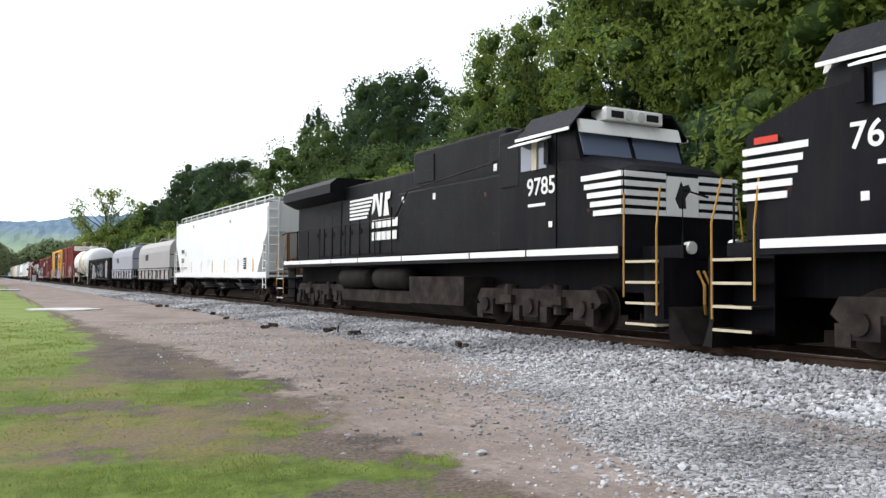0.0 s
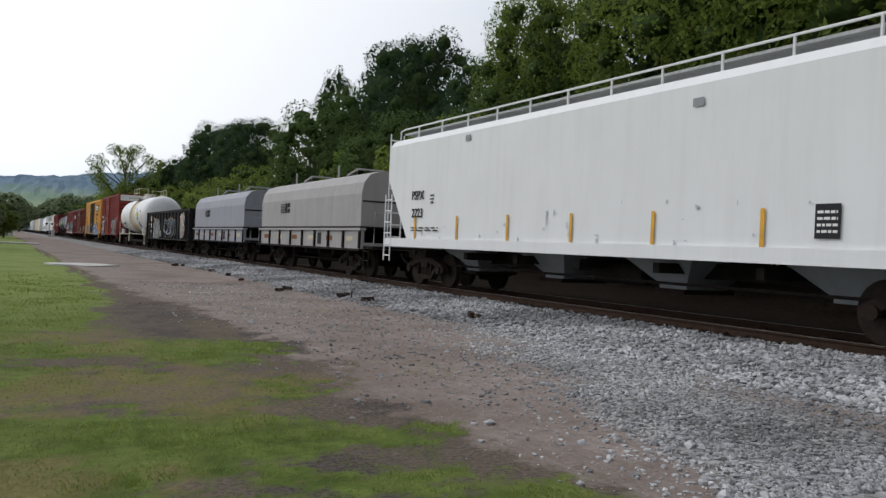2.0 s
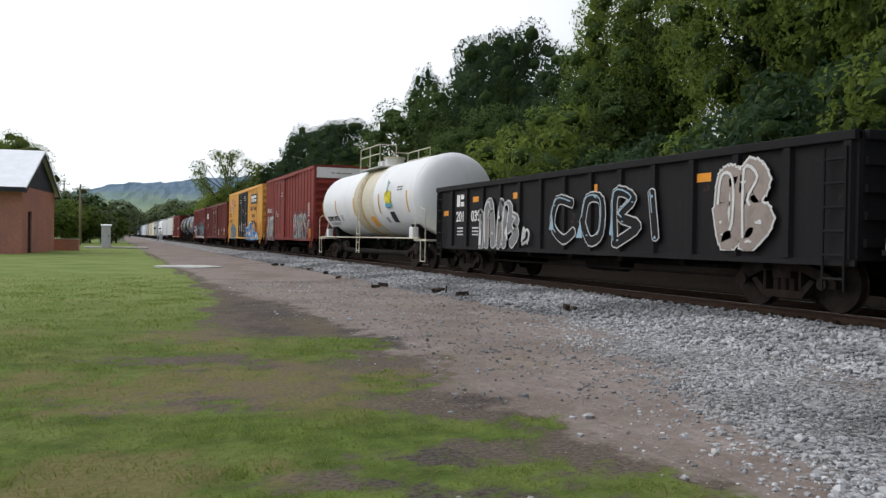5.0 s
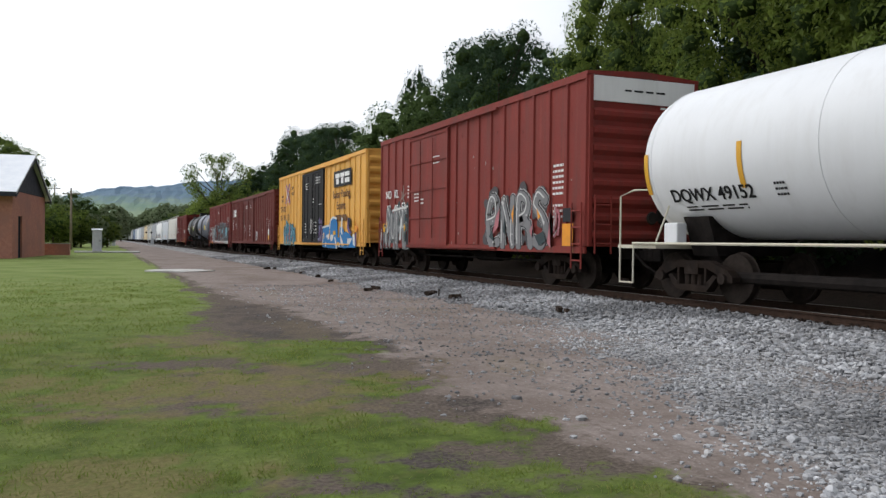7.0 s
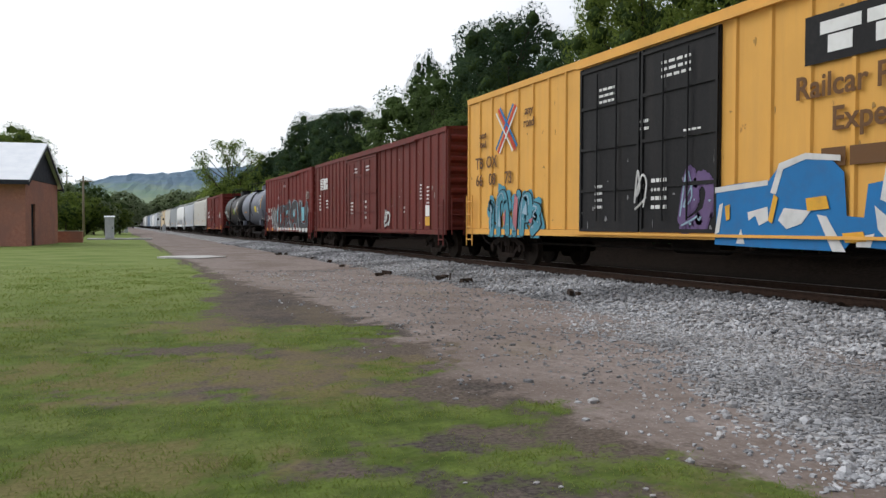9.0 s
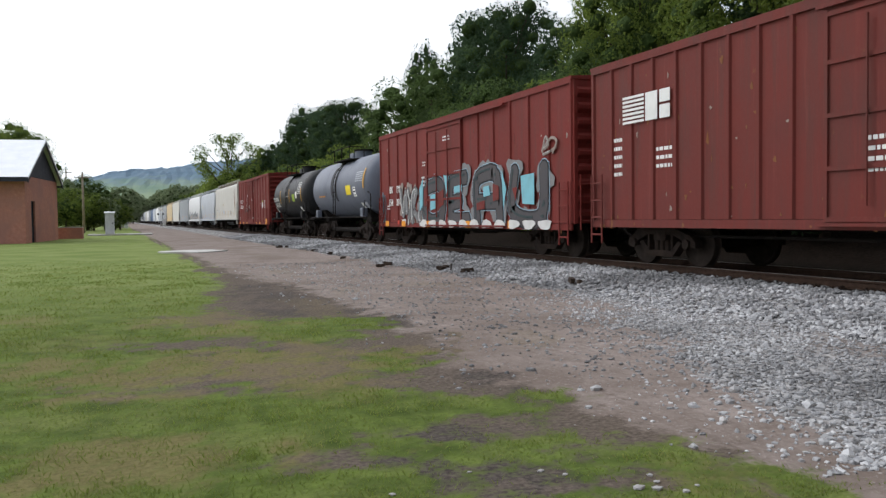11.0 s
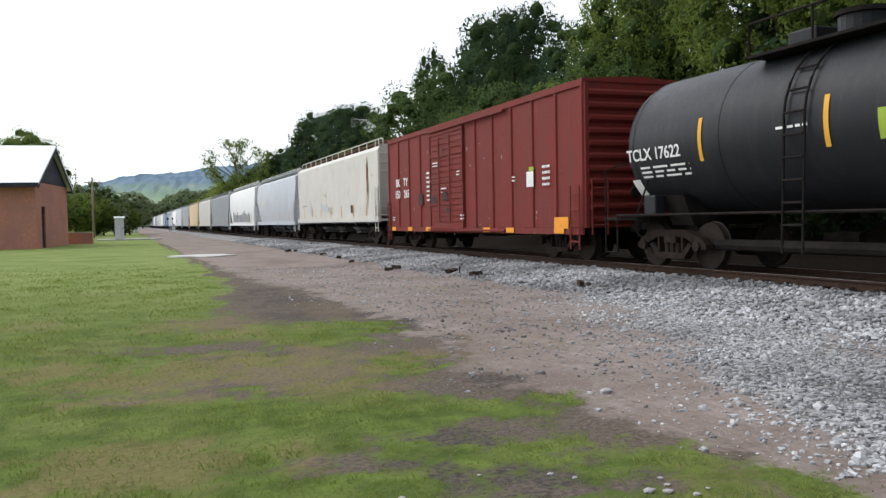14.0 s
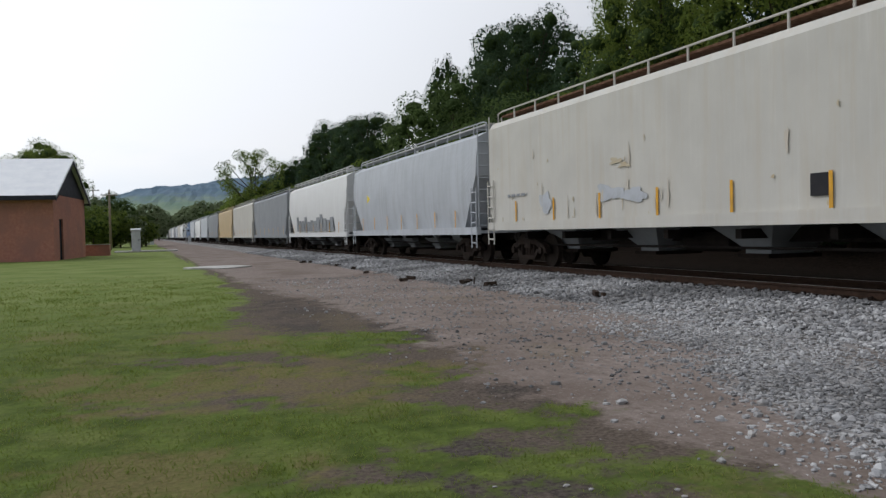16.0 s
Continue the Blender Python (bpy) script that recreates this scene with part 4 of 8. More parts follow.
# ---- the far ridge, distance haze painted into its colours
def ridge():
    m, nt, b = nodes_of("hazy_wooded_ridge")
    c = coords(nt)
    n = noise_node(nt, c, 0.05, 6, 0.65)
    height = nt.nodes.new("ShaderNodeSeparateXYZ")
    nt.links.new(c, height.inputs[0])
    # blue haze above and paler, hazier green below, both painted as base colour
    hazy_woods = mix(nt, ramp(nt, n, 0.3, 0.7), (0.105, 0.165, 0.225), (0.175, 0.235, 0.29))
    hazy_foot = mix(nt, ramp(nt, noise_node(nt, c, 0.02, 5), 0.35, 0.65), (0.20, 0.28, 0.20), (0.31, 0.37, 0.25))
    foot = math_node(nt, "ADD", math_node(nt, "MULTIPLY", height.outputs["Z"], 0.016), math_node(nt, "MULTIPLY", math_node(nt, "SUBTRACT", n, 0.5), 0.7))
    nt.links.new(mix(nt, ramp(nt, foot, 0.60, 0.95), hazy_foot, hazy_woods), b.inputs["Base Color"])
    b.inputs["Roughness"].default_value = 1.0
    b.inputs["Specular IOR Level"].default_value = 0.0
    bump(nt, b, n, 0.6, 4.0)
    prof = [(-900, 10), (-420, 18), (-200, 30), (-120, 43), (-60, 56), (-20, 66), (10, 73), (40, 75), (70, 77), (85, 79), (110, 84), (200, 92), (330, 97), (520, 90), (900, 70)]
    verts, faces = [], []
    cols, rows = 260, 14
    for i in range(cols):
        x = -900 + 1800 * i / (cols - 1)
        h = interp(prof, x)
        for j in range(rows):
            t = j / (rows - 1)
            bumpy = (3.4 * n2(x, t * 60, 0.12, 2) + 2.6 * n2(x, t * 60, 0.4, 5)) * smooth(t, 0.1, 0.5)
            verts.append((x, 1000 + 260 * t, h * math.sin(t * math.pi / 2) ** 0.8 + bumpy - 1))
    for i in range(cols - 1):
        for j in range(rows - 1):
            a = i * rows + j
            faces.append((a, a + rows, a + rows + 1, a + 1))
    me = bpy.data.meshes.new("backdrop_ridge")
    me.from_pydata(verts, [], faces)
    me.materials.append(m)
    tagged(new("backdrop_ridge", me), "wooded ridge across the valley with blue haze painted into its colour", "hill", kind="structure")


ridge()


# ---- depot, cabinets, poles and crossing signals
def depot():
    root = tagged(new("depot_building"), "small red brick depot with a white metal gable roof", "building")
    root.matrix_basis = Matrix.Translation((-5.4, 58, 0)) @ pose(0, 0, 0, 0, 0, -7) @ Matrix.Translation((5.4, -58, 0))
    x0, x1, y0, y1, ev, rg = -24.0, -5.4, 58.0, 68.0, 4.25, 6.75
    ym = (y0 + y1) / 2
    for b in ((x0, x1, y0, y0 + 0.3), (x0, x1, y1 - 0.3, y1), (x0, x0 + 0.3, y0 + 0.3, y1 - 0.3)):
        part("wall", boxed(*b, -0.2, ev), BRICK, root, "old red brick wall")
    # track-side wall with a doorway
    bm = bmesh.new()
    openings = [(59.6, 60.7, 0.0, 2.7)]
    cuts = [y0 + 0.3] + [v for o in openings for v in o[:2]] + [y1 - 0.3]
    for a, b in zip(cuts[::2], cuts[1::2]):
        box(bm, x1 - 0.3, x1, a, b, -0.2, ev)
    for a, b, lo, hi in openings:
        box(bm, x1 - 0.3, x1, a, b, hi, ev)
        if lo > 0:
            box(bm, x1 - 0.3, x1, a, b, -0.2, lo)
    part("gable_wall", bm, BRICK, root, "brick end wall facing the track")
    for a, b, lo, hi in openings:
        w = part("door" if lo == 0 else "window", boxed(x1 - 0.2, x1 - 0.14, a + 0.06, b - 0.06, lo + 0.02, hi - 0.06), DARK_GLASS if lo else DARK_TRIM, root)
        bm = bmesh.new()
        box(bm, x1 - 0.22, x1 - 0.1, a + 0.003, a + 0.06, lo, hi)
        box(bm, x1 - 0.22, x1 - 0.1, b - 0.06, b - 0.003, lo, hi)
        box(bm, x1 - 0.22, x1 - 0.1, a + 0.06, b - 0.06, hi - 0.06, hi - 0.003)
        part("frame", bm, DARK_TRIM, w)
    part("gable", slab_x([(y0, ev + 0.004), (y1, ev + 0.004), (ym, rg - 0.1)], x1 - 0.3, x1 + 0.02), DARK_TRIM, root, "dark boarded gable")
    o, ov = 0.55, 0.35
    for s in (-1, 1):
        ye = ym + s * (y1 - ym + o)
        zl = ev - o * (rg - ev) / (y1 - ym)
        part("roof", slab_x([(ye, zl + 0.03), (ym, rg + 0.03), (ym, rg + 0.17), (ye, zl + 0.17)][::s], x0 - ov, x1 + ov), METAL_ROOF, root, "white metal roof sheet")
        part("fascia", boxed(x0 - ov, x1 + ov, ye - 0.03 if s < 0 else ye + 0.003, ye - 0.003 if s < 0 else ye + 0.03, zl - 0.12, zl + 0.16), DARK_TRIM, root, "dark eave board")
        part("barge_board", slab_x([(ye, zl - 0.2), (ym, rg - 0.2), (ym, rg + 0.025), (ye, zl + 0.025)][::s], x1 + ov - 0.05, x1 + ov - 0.003), DARK_TRIM, root, "dark verge board")


depot()


def lineside():
    cab = tagged(new("relay_cabinet"), "grey aluminium signal relay cabinet on a concrete pad", "cabinet")
    x, y = -0.75, 84.0
    part("body", boxed(x - 0.40, x + 0.40, y - 0.4, y + 0.4, 0.12, 2.05, bevel=0.03), SILVER_BOX, cab)
    part("roof", slab_x([(y - 0.48, 2.053), (y + 0.48, 2.053), (y + 0.48, 2.14), (y, 2.22), (y - 0.48, 2.14)], x - 0.47, x + 0.47), METAL_ROOF, cab, "overhanging white cap")
    part("door", boxed(x - 0.35, x + 0.35, y - 0.43, y - 0.403, 0.22, 1.95), SILVER_BOX, cab, "cabinet door")
    part("handle", boxed(x + 0.22, x + 0.27, y - 0.47, y - 0.432, 1.0, 1.2), TRUCK_STEEL, cab)
    pad = slab_y([(-1.0, 0.01), (4.6, 0.01), (4.6, 0.12), (-1.0, 0.12)], -1.7, 1.7)
    ob = part("concrete_pad", pad, CONCRETE, None, m=pose(x - 0.9, y, 0))
    tagged(ob, "pale concrete pad under the relay cabinet", "slab")
    rng = random.Random(2)
    pts = [(2.9 + 1.3 * math.cos(a) * rng.uniform(0.85, 1.1), 36.4 + 1.5 * math.sin(a) * rng.uniform(0.8, 1.1)) for a in np.linspace(0, math.tau, 17)[:-1]]
    ob = part("old_paving", loft([[(a, b, -0.05) for a, b in pts], [(a, b, 0.045) for a, b in pts]]), CONCRETE, None)
    tagged(ob, "broken pale concrete slab between lawn and lane", "slab")
    # low brick planter beside the depot
    root = tagged(new("brick_planter"), "low red brick planter wall beside the depot", "wall")
    bm = bmesh.new()
    box(bm, -5.2, -2.6, 70.0, 70.25, -0.1, 0.85)
    box(bm, -2.85, -2.6, 70.25, 72.5, -0.1, 0.85)
    box(bm, -5.2, -4.95, 70.25, 72.5, -0.1, 0.85)
    part("wall", bm, BRICK, root)
    part("soil", boxed(-4.95, -2.85, 70.25, 72.5, -0.1, 0.75), TIE_WOOD, root)
    part("coping", boxed(-5.26, -2.54, 69.95, 70.3, 0.853, 0.92), CONCRETE, root)
    # utility poles
    for px, py, h in ((-3.7, 104.0, 7.0), (-7.8, 150.0, 10.0)):
        p = tagged(new("utility_pole"), "weathered wooden utility pole with a crossarm", "pole", "utility poles")
        p.matrix_basis = pose(px, py, 0)
        part("pole", loft([[(r * math.cos(a), r * math.sin(a), z) for a in np.linspace(0, math.tau, 9)[:-1]] for r, z in ((0.16, -0.3), (0.13, h * 0.5), (0.10, h))]), POLE_WOOD, p, smooth=True)
        part("crossarm", boxed(-0.9, 0.9, -0.16, -0.07, h - 0.7, h - 0.58), POLE_WOOD, p)
        for ix in (-0.8, -0.3, 0.3, 0.8):
            part("insulator", tubes([[(ix, -0.115, h - 0.58), (ix, -0.115, h - 0.42)]], 0.04), GALV, p)
    # crossing signals far down the line
    for sx, sy, s in ((0.6, 158.0, 1), (8.2, 182.0, 1)):
        p = tagged(new("crossing_signal"), "white and silver level crossing signal mast", "signal", "crossing signals")
        p.matrix_basis = pose(sx, sy, 0)
        part("mast", tubes([[(0, 0, -0.2), (0, 0, 4.0)]], 0.06, 8), GALV, p)
        part("base", boxed(-0.3, 0.3, -0.3, 0.3, -0.1, 0.35, bevel=0.04), CONCRETE, p)
        for a in (-45, 45):
            part("crossbuck", boxed(-0.6, 0.6, -0.1, -0.07 if a > 0 else -0.065, -0.11, 0.11), STENCIL, p, m=pose(0, -0.04 * (a > 0), 3.6, 0, a, 0))
        part("light_bar", tubes([[(-0.55, -0.05, 2.6), (0.55, -0.05, 2.6)]], 0.03), GALV, p)
        for lx in (-0.5, 0.5):
            part("lamp", tubes([[(lx, -0.04, 2.6), (lx, -0.12, 2.6)]], 0.2, 12), BLACK_GRILLE, p)
        part("case", boxed(0.35, 1.0, -0.25, 0.25, 0.0, 1.5, bevel=0.03), SILVER_BOX, p)


lineside()


def lineside_debris():
    rng = random.Random(12)
    spots = [(9.4, 44, 2), (7.3, 29.6, 2), (7.0, 26.5, 1), (6.75, 21.7, 3), (7.6, 19.2, 4), (7.4, 18.2, 2), (7.68, 13.3, 2), (7.5, 33, 1), (6.9, 38, 3)]
    for x, y, n in spots:
        for _ in range(n):
            bm = bmesh.new()
            L, w = rng.uniform(0.12, 0.30), rng.uniform(0.03, 0.06)
            box(bm, -L / 2, L / 2, -w, w, 0, rng.uniform(0.05, 0.1))
            for v in bm.verts:
                v.co += Vector((rng.uniform(-0.03, 0.03), rng.uniform(-0.03, 0.03), rng.uniform(-0.01, 0.01)))
            bx, by = x + rng.uniform(-0.25, 0.25), y + rng.uniform(-0.4, 0.4)
            ob = part("wood_scrap", bm, TIE_WOOD, None, m=pose(bx, by, ground_z(bx, by) + 0.02, rng.uniform(-8, 8), rng.uniform(-8, 8), rng.uniform(0, 180)))
            tagged(ob, "dark broken scrap of tie wood on the gravel", "debris", "scraps by the track")
    stake = part("stake", tubes([[(0, 0, -0.1), (0.03, 0.02, 0.16)]], 0.018), TIE_WOOD, None, m=pose(7.5, 18.8, 0.05))
    tagged(stake, "short dark stake standing in the gravel", "stake")
    for x, y, s in ((2.03, 3.85, 0.03), (2.12, 3.75, 0.026), (2.33, 3.40, 0.05), (2.41, 3.36, 0.045), (2.47, 3.45, 0.03), (2.52, 3.28, 0.035), (2.62, 3.33, 0.025), (1.68, 3.98, 0.022), (1.2, 3.8, 0.03), (2.5, 3.55, 0.03)):
        v = np.array(ICO) * np.random.default_rng(int(x * 100)).uniform(0.7, 1.2, (12, 3)) * np.array([s * 0.7, s * 0.6, s * 0.3])
        me = bpy.data.meshes.new("pale_stone")
        me.from_pydata(v.tolist(), [], ICO_F)
        me.materials.append(COIL_GREY)
        ob = new("pale_stone", me)
        ob.matrix_basis = pose(x, y, ground_z(x, y) + s * 0.15)
        tagged(ob, "pale broken stone lying in the grass edge", "stone", "pale stones")


lineside_debris()


# ---- the train: every vehicle stands on the rails with its middle at (XC, y) when the clip begins
SPEED = 14.08
TRAIN = []


def vehicle(name, label, category, y0, y1):
    root = tagged(new(name), label, category, "vehicles of the train")
    root.matrix_basis = pose(XC, (y0 + y1) / 2, RAIL_Z)
    TRAIN.append((root, (y0 + y1) / 2))
    return root, (y1 - y0) / 2


PIECES = {}
DROP = 0.13


def lower_body(root):
    """Sets the body down on its springs; the trucks and couplers stay on the rails."""
    for ch in root.children:
        if not ch.name.startswith(("truck", "coupler")):
            ch.matrix_basis = Matrix.Translation((0, 0, -DROP)) @ ch.matrix_basis


def shared(key, name, make, material, parent, m, label="", smooth=False):
    """A part that many vehicles have alike, on one mesh."""
    if key not in PIECES:
        PIECES[key] = part(name, make(), material, parent, label, smooth, m)
        return PIECES[key]
    o = new(name, PIECES[key].data)
    o.parent = parent
    o.matrix_basis = m
    if label:
        o["label"] = label
    return o


def wheel_mesh():
    prof = [(-0.07, 0.10), (-0.07, 0.42), (-0.065, 0.455), (0.05, 0.46), (0.065, 0.49), (0.075, 0.485), (0.075, 0.44), (0.03, 0.39), (0.0, 0.2), (0.03, 0.12), (0.03, 0.10)]
    bm = lathe_y(prof, 28)
    bmesh.ops.rotate(bm, verts=bm.verts[:], cent=(0, 0, 0), matrix=Matrix.Rotation(radians(-90), 3, "Z"))
    return bm


def truck_mesh():
    """Cast side frames, bolster and springs of a two-axle freight truck."""
    bm = bmesh.new()
    for s in (-1, 1):
        x0, x1 = (s * 0.93, s * 1.11) if s > 0 else (s * 1.11, s * 0.93)
        top = [(-1.12, 0.50), (-0.98, 0.62), (-0.45, 0.78), (0.45, 0.78), (0.98, 0.62), (1.12, 0.50), (1.12, 0.40), (0.90, 0.40), (0.78, 0.50), (0.42, 0.64), (-0.42, 0.64), (-0.78, 0.50), (-0.90, 0.40), (-1.12, 0.40)]
        low = [(-0.70, 0.48), (-0.42, 0.20), (0.42, 0.20), (0.70, 0.48), (0.60, 0.52), (0.36, 0.32), (-0.36, 0.32), (-0.60, 0.52)]
        for poly in (top, low):
            b2 = slab_x(poly, x0, x1)
            me = bpy.data.meshes.new("tmp")
            b2.to_mesh(me)
            b2.free()
            bm.from_mesh(me)
            bpy.data.meshes.remove(me)
        for yy in (-0.42, 0.36):
            box(bm, x0, x1, yy, yy + 0.06, 0.32, 0.64)
        for yy in (-0.24, -0.06, 0.12):
            tube(bm, [((x0 + x1) / 2, yy + 0.06, 0.32), ((x0 + x1) / 2, yy + 0.06, 0.52)], 0.07, 8)
        for yy in (-0.88, 0.88):
            tube(bm, [(s * 1.11, yy, 0.46), (s * 1.17, yy, 0.46)], 0.10, 10)
    box(bm, -1.12, 1.12, -0.2, 0.2, 0.52, 0.72)
    return bm


def truck(root, y, label=""):
    t = shared("truck", "truck", truck_mesh, TRUCK_STEEL, root, pose(0, y, 0), label or "dusty cast steel truck")
    for ay in (-0.88, 0.88):
        shared("axle", "axle", lambda: tubes([[(-0.9, 0, 0), (0.9, 0, 0)]], 0.08, 8), UNDER, t, pose(0, ay, 0.46))
        for s in (-1, 1):
            shared("wheel", "wheel", wheel_mesh, WHEEL_STEEL, t, pose(s * 0.755, ay, 0.46, 0, 0, 0 if s < 0 else 180), smooth=False)
    return t


def coupler_mesh():
    bm = box(bmesh.new(), -0.09, 0.09, -0.1, 0.55, 0.74, 0.92)
    box(bm, -0.17, 0.17, -0.36, -0.1, 0.68, 0.98)
    box(bm, 0.06, 0.2, -0.45, -0.3, 0.7, 0.96)
    bmesh.ops.bevel(bm, geom=bm.edges[:], offset=0.02, segments=1, affect="EDGES")
    tube(bm, [(-0.35, 0.3, 0.85), (-0.4, -0.1, 0.62), (-0.25, -0.42, 0.42), (-0.05, -0.5, 0.40)], 0.03, 6)
    return bm


def running_gear(root, h, gap=1.75):
    for s in (-1, 1):
        truck(root, s * (h - gap))
        shared("coupler", "coupler", coupler_mesh, UNDER, root, pose(0, s * (h + 0.55), 0, 0, 0, 0 if s < 0 else 180), "knuckle coupler with air hose")


def ladder(root, name, x, y, z0, z1, width, material, axis="y", steps=None):
    """Stiles and rungs, in the plane along axis."""
    n = steps or max(2, int((z1 - z0) / 0.36))
    runs = []
    for k in (0, width):
        a = (x, y + k) if axis == "y" else (x + k, y)
        runs.append([(*a, z0), (*a, z1)])
    for i in range(n):
        z = z0 + (z1 - z0) * (i + 0.5) / n
        b = (x, y + width) if axis == "y" else (x + width, y)
        runs.append([(x, y, z), (*b, z)])
    return part(name, tubes(runs, 0.022, 5), material, root)


def brake_gear(root, h):
    bm = bmesh.new()
    tube(bm, [(-0.5, -1.2, 0.72), (-0.5, 0.3, 0.72)], 0.2, 12)
    tube(bm, [(0.5, 0.4, 0.68), (0.5, 1.2, 0.68)], 0.17, 12)
    tube(bm, [(-0.9, -h + 2.6, 0.62), (-0.9, h - 2.6, 0.62)], 0.03, 6)
    box(bm, -0.25, 0.25, -h + 0.1, h - 0.1, 0.72, 1.0)
    for k in range(-3, 4):
        box(bm, -1.3, 1.3, k * h / 4 - 0.08, k * h / 4 + 0.08, 0.8, 0.98)
    part("underframe", bm, UNDER, root, "grimy centre sill with brake cylinder and pipes")


# ---- box cars
def boxcar(y0, y1, zs, zt, colour, label, ribs, door, door_mat=None, end_ribs=9, white_end=False, seed=1, double=False, ext=0.0):
    root, h = vehicle("boxcar", label, "boxcar", y0, y1)
    rng = random.Random(seed)
    W, z0, z1 = 1.47, zs - RAIL_Z, zt - RAIL_Z
    bm = box(bmesh.new(), -W, W, -h, h, z0 + 0.16, z1 - 0.1)
    part("body", bm, colour, root)
    part("roof", loft([[(x, y, z) for x, z in ((-W - 0.05, z1 - 0.1), (-W - 0.05, z1 - 0.03), (0, z1 + 0.06), (W + 0.05, z1 - 0.03), (W + 0.05, z1 - 0.1))] for y in (-h - 0.03, h + 0.03)]), colour, root, "slightly peaked steel roof")
    d0, d1 = door
    rib_h = z1 - z0 - 0.28
    key = (round(rib_h, 2), colour.name)
    for s in (-1, 1):
        n = ribs
        for i in range(n):
            y = -h + 0.05 + (2 * h - 0.1) * i / (n - 1)
            if d0 - 0.12 < y < d1 + 0.12:
                continue
            shared(("rib",) + key, "side_post", lambda: loft([[(0, -0.06, z), (-0.045, -0.035, z), (-0.045, 0.035, z), (0, 0.06, z)] for z in (0, rib_h)]), colour, root,
                   pose(s * W, y, z0 + 0.17, 0, 0, 0 if s < 0 else 180))
        dm = door_mat or colour
        for a, b in ((d0, d1),) if not double else ((d0, (d0 + d1) / 2 - 0.01), ((d0 + d1) / 2 + 0.01, d1)):
            bm = bmesh.new()
            xa, xb = sorted((s * (W + 0.004), s * (W + 0.05)))
            box(bm, xa, xb, a, b, z0 + 0.12, z1 - 0.28)
            dob = part("door", bm, dm, root, "sliding plug door")
            bm = bmesh.new()
            xa, xb = sorted((s * (W + 0.05), s * (W + 0.085)))
            for fr in (0.0, 0.24, 0.49, 0.74, 0.965):
                zc = z0 + 0.12 + (z1 - z0 - 0.4) * fr
                box(bm, xa, xb, a + 0.02, b - 0.02, zc, zc + 0.07)
            for yy in (a + 0.02, b - 0.09):
                box(bm, xa - 0.002, xb + 0.002, yy, yy + 0.07, z0 + 0.13, z1 - 0.3)
            part("door_frame", bm, dm, dob)
            bm = tubes([[(s * (W + 0.12), a + (b - a) * f, z0 + 0.35), (s * (W + 0.12), a + (b - a) * f, z1 - 0.5)] for f in (0.34, 0.66)], 0.02, 6)
            part("lock_bar", bm, dm, dob)
        bm = bmesh.new()
        xa, xb = sorted((s * (W + 0.004), s * (W + 0.055)))
        box(bm, xa, xb, -h, h, z0, z0 + 0.155)
        part("side_sill", bm, colour, root)
        bm = bmesh.new()
        xa, xb = sorted((s * (W + 0.056), s * (W + 0.13)))
        part("door_track", box(bm, xa, xb, d0 - (d1 - d0) * 1.0, d1 + 0.1, z0 + 0.05, z0 + 0.1), colour, root)
        part("door_track", boxed(xa, xb, d0 - (d1 - d0) * 1.0, d1 + 0.1, z1 - 0.26, z1 - 0.2), colour, root)
        bm = bmesh.new()
        xa, xb = sorted((s * (W + 0.004), s * (W + 0.05)))
        box(bm, xa, xb, -h, h, z1 - 0.19, z1 - 0.101)
        part("top_chord", bm, colour, root)
    # ends: deep horizontal corrugations
    ez0, ez1 = z0 + 0.22, z1 - (0.75 if white_end else 0.2)
    er = (ez1 - ez0) / end_ribs
    for s in (-1, 1):
        for i in range(end_ribs):
            shared(("end", round(er, 3), colour.name), "end_rib", lambda: loft([[(x, 0, -er * 0.42), (x, -0.10, -er * 0.16), (x, -0.11, er * 0.08), (x, 0, er * 0.30)] for x in (-W + 0.1, W - 0.1)]), colour, root,
                   pose(0, s * h, ez0 + er * (i + 0.5), 0, 0, 0 if s < 0 else 180))
        bm = bmesh.new()
        ya, yb = sorted((s * (h + 0.003), s * (h + 0.07)))
        part("corner_post", box(bm, -W, -W + 0.09, ya, yb, z0 + 0.16, z1 - 0.12), colour, root)
        part("corner_post", boxed(W - 0.09, W, ya, yb, z0 + 0.16, z1 - 0.12), colour, root)
        if white_end:
            ya, yb = sorted((s * (h + 0.003), s * (h + 0.05)))
            p = part("end_band", boxed(-W + 0.09, W - 0.09, ya, yb, z1 - 0.68, z1 - 0.12), STENCIL, root, "white height-warning band")
            if s < 0:
                bars("fine_print", small_print(rng, 1.1, 0.1, 1), DARK_STENCIL, root, (0.0, -h - 0.052, z1 - 0.4), FRONT, "unreadable print")
    # ladders and grabs at the corners
    ladder(root, "ladder", -W - 0.1, -h + 0.08, z0 - 0.35, z0 + 1.15, 0.42, colour)
    ladder(root, "ladder", -W - 0.1, h - 0.5, z0 - 0.35, z0 + 1.15, 0.42, colour)
    ladder(root, "end_ladder", -W + 0.12, -h - 0.14, z0, z0 + 1.3, 0.42, colour, "x")
    part("brake_wheel", lathe_y([(-0.03, 0.02), (-0.03, 0.24), (0, 0.27), (0.03, 0.24), (0.03, 0.02)], 18), UNDER, root, m=pose(0.5, -h - 0.2, z0 + 0.9))
    brake_gear(root, h)
    running_gear(root, h, 1.95)
    return root, h, W, z0, z1


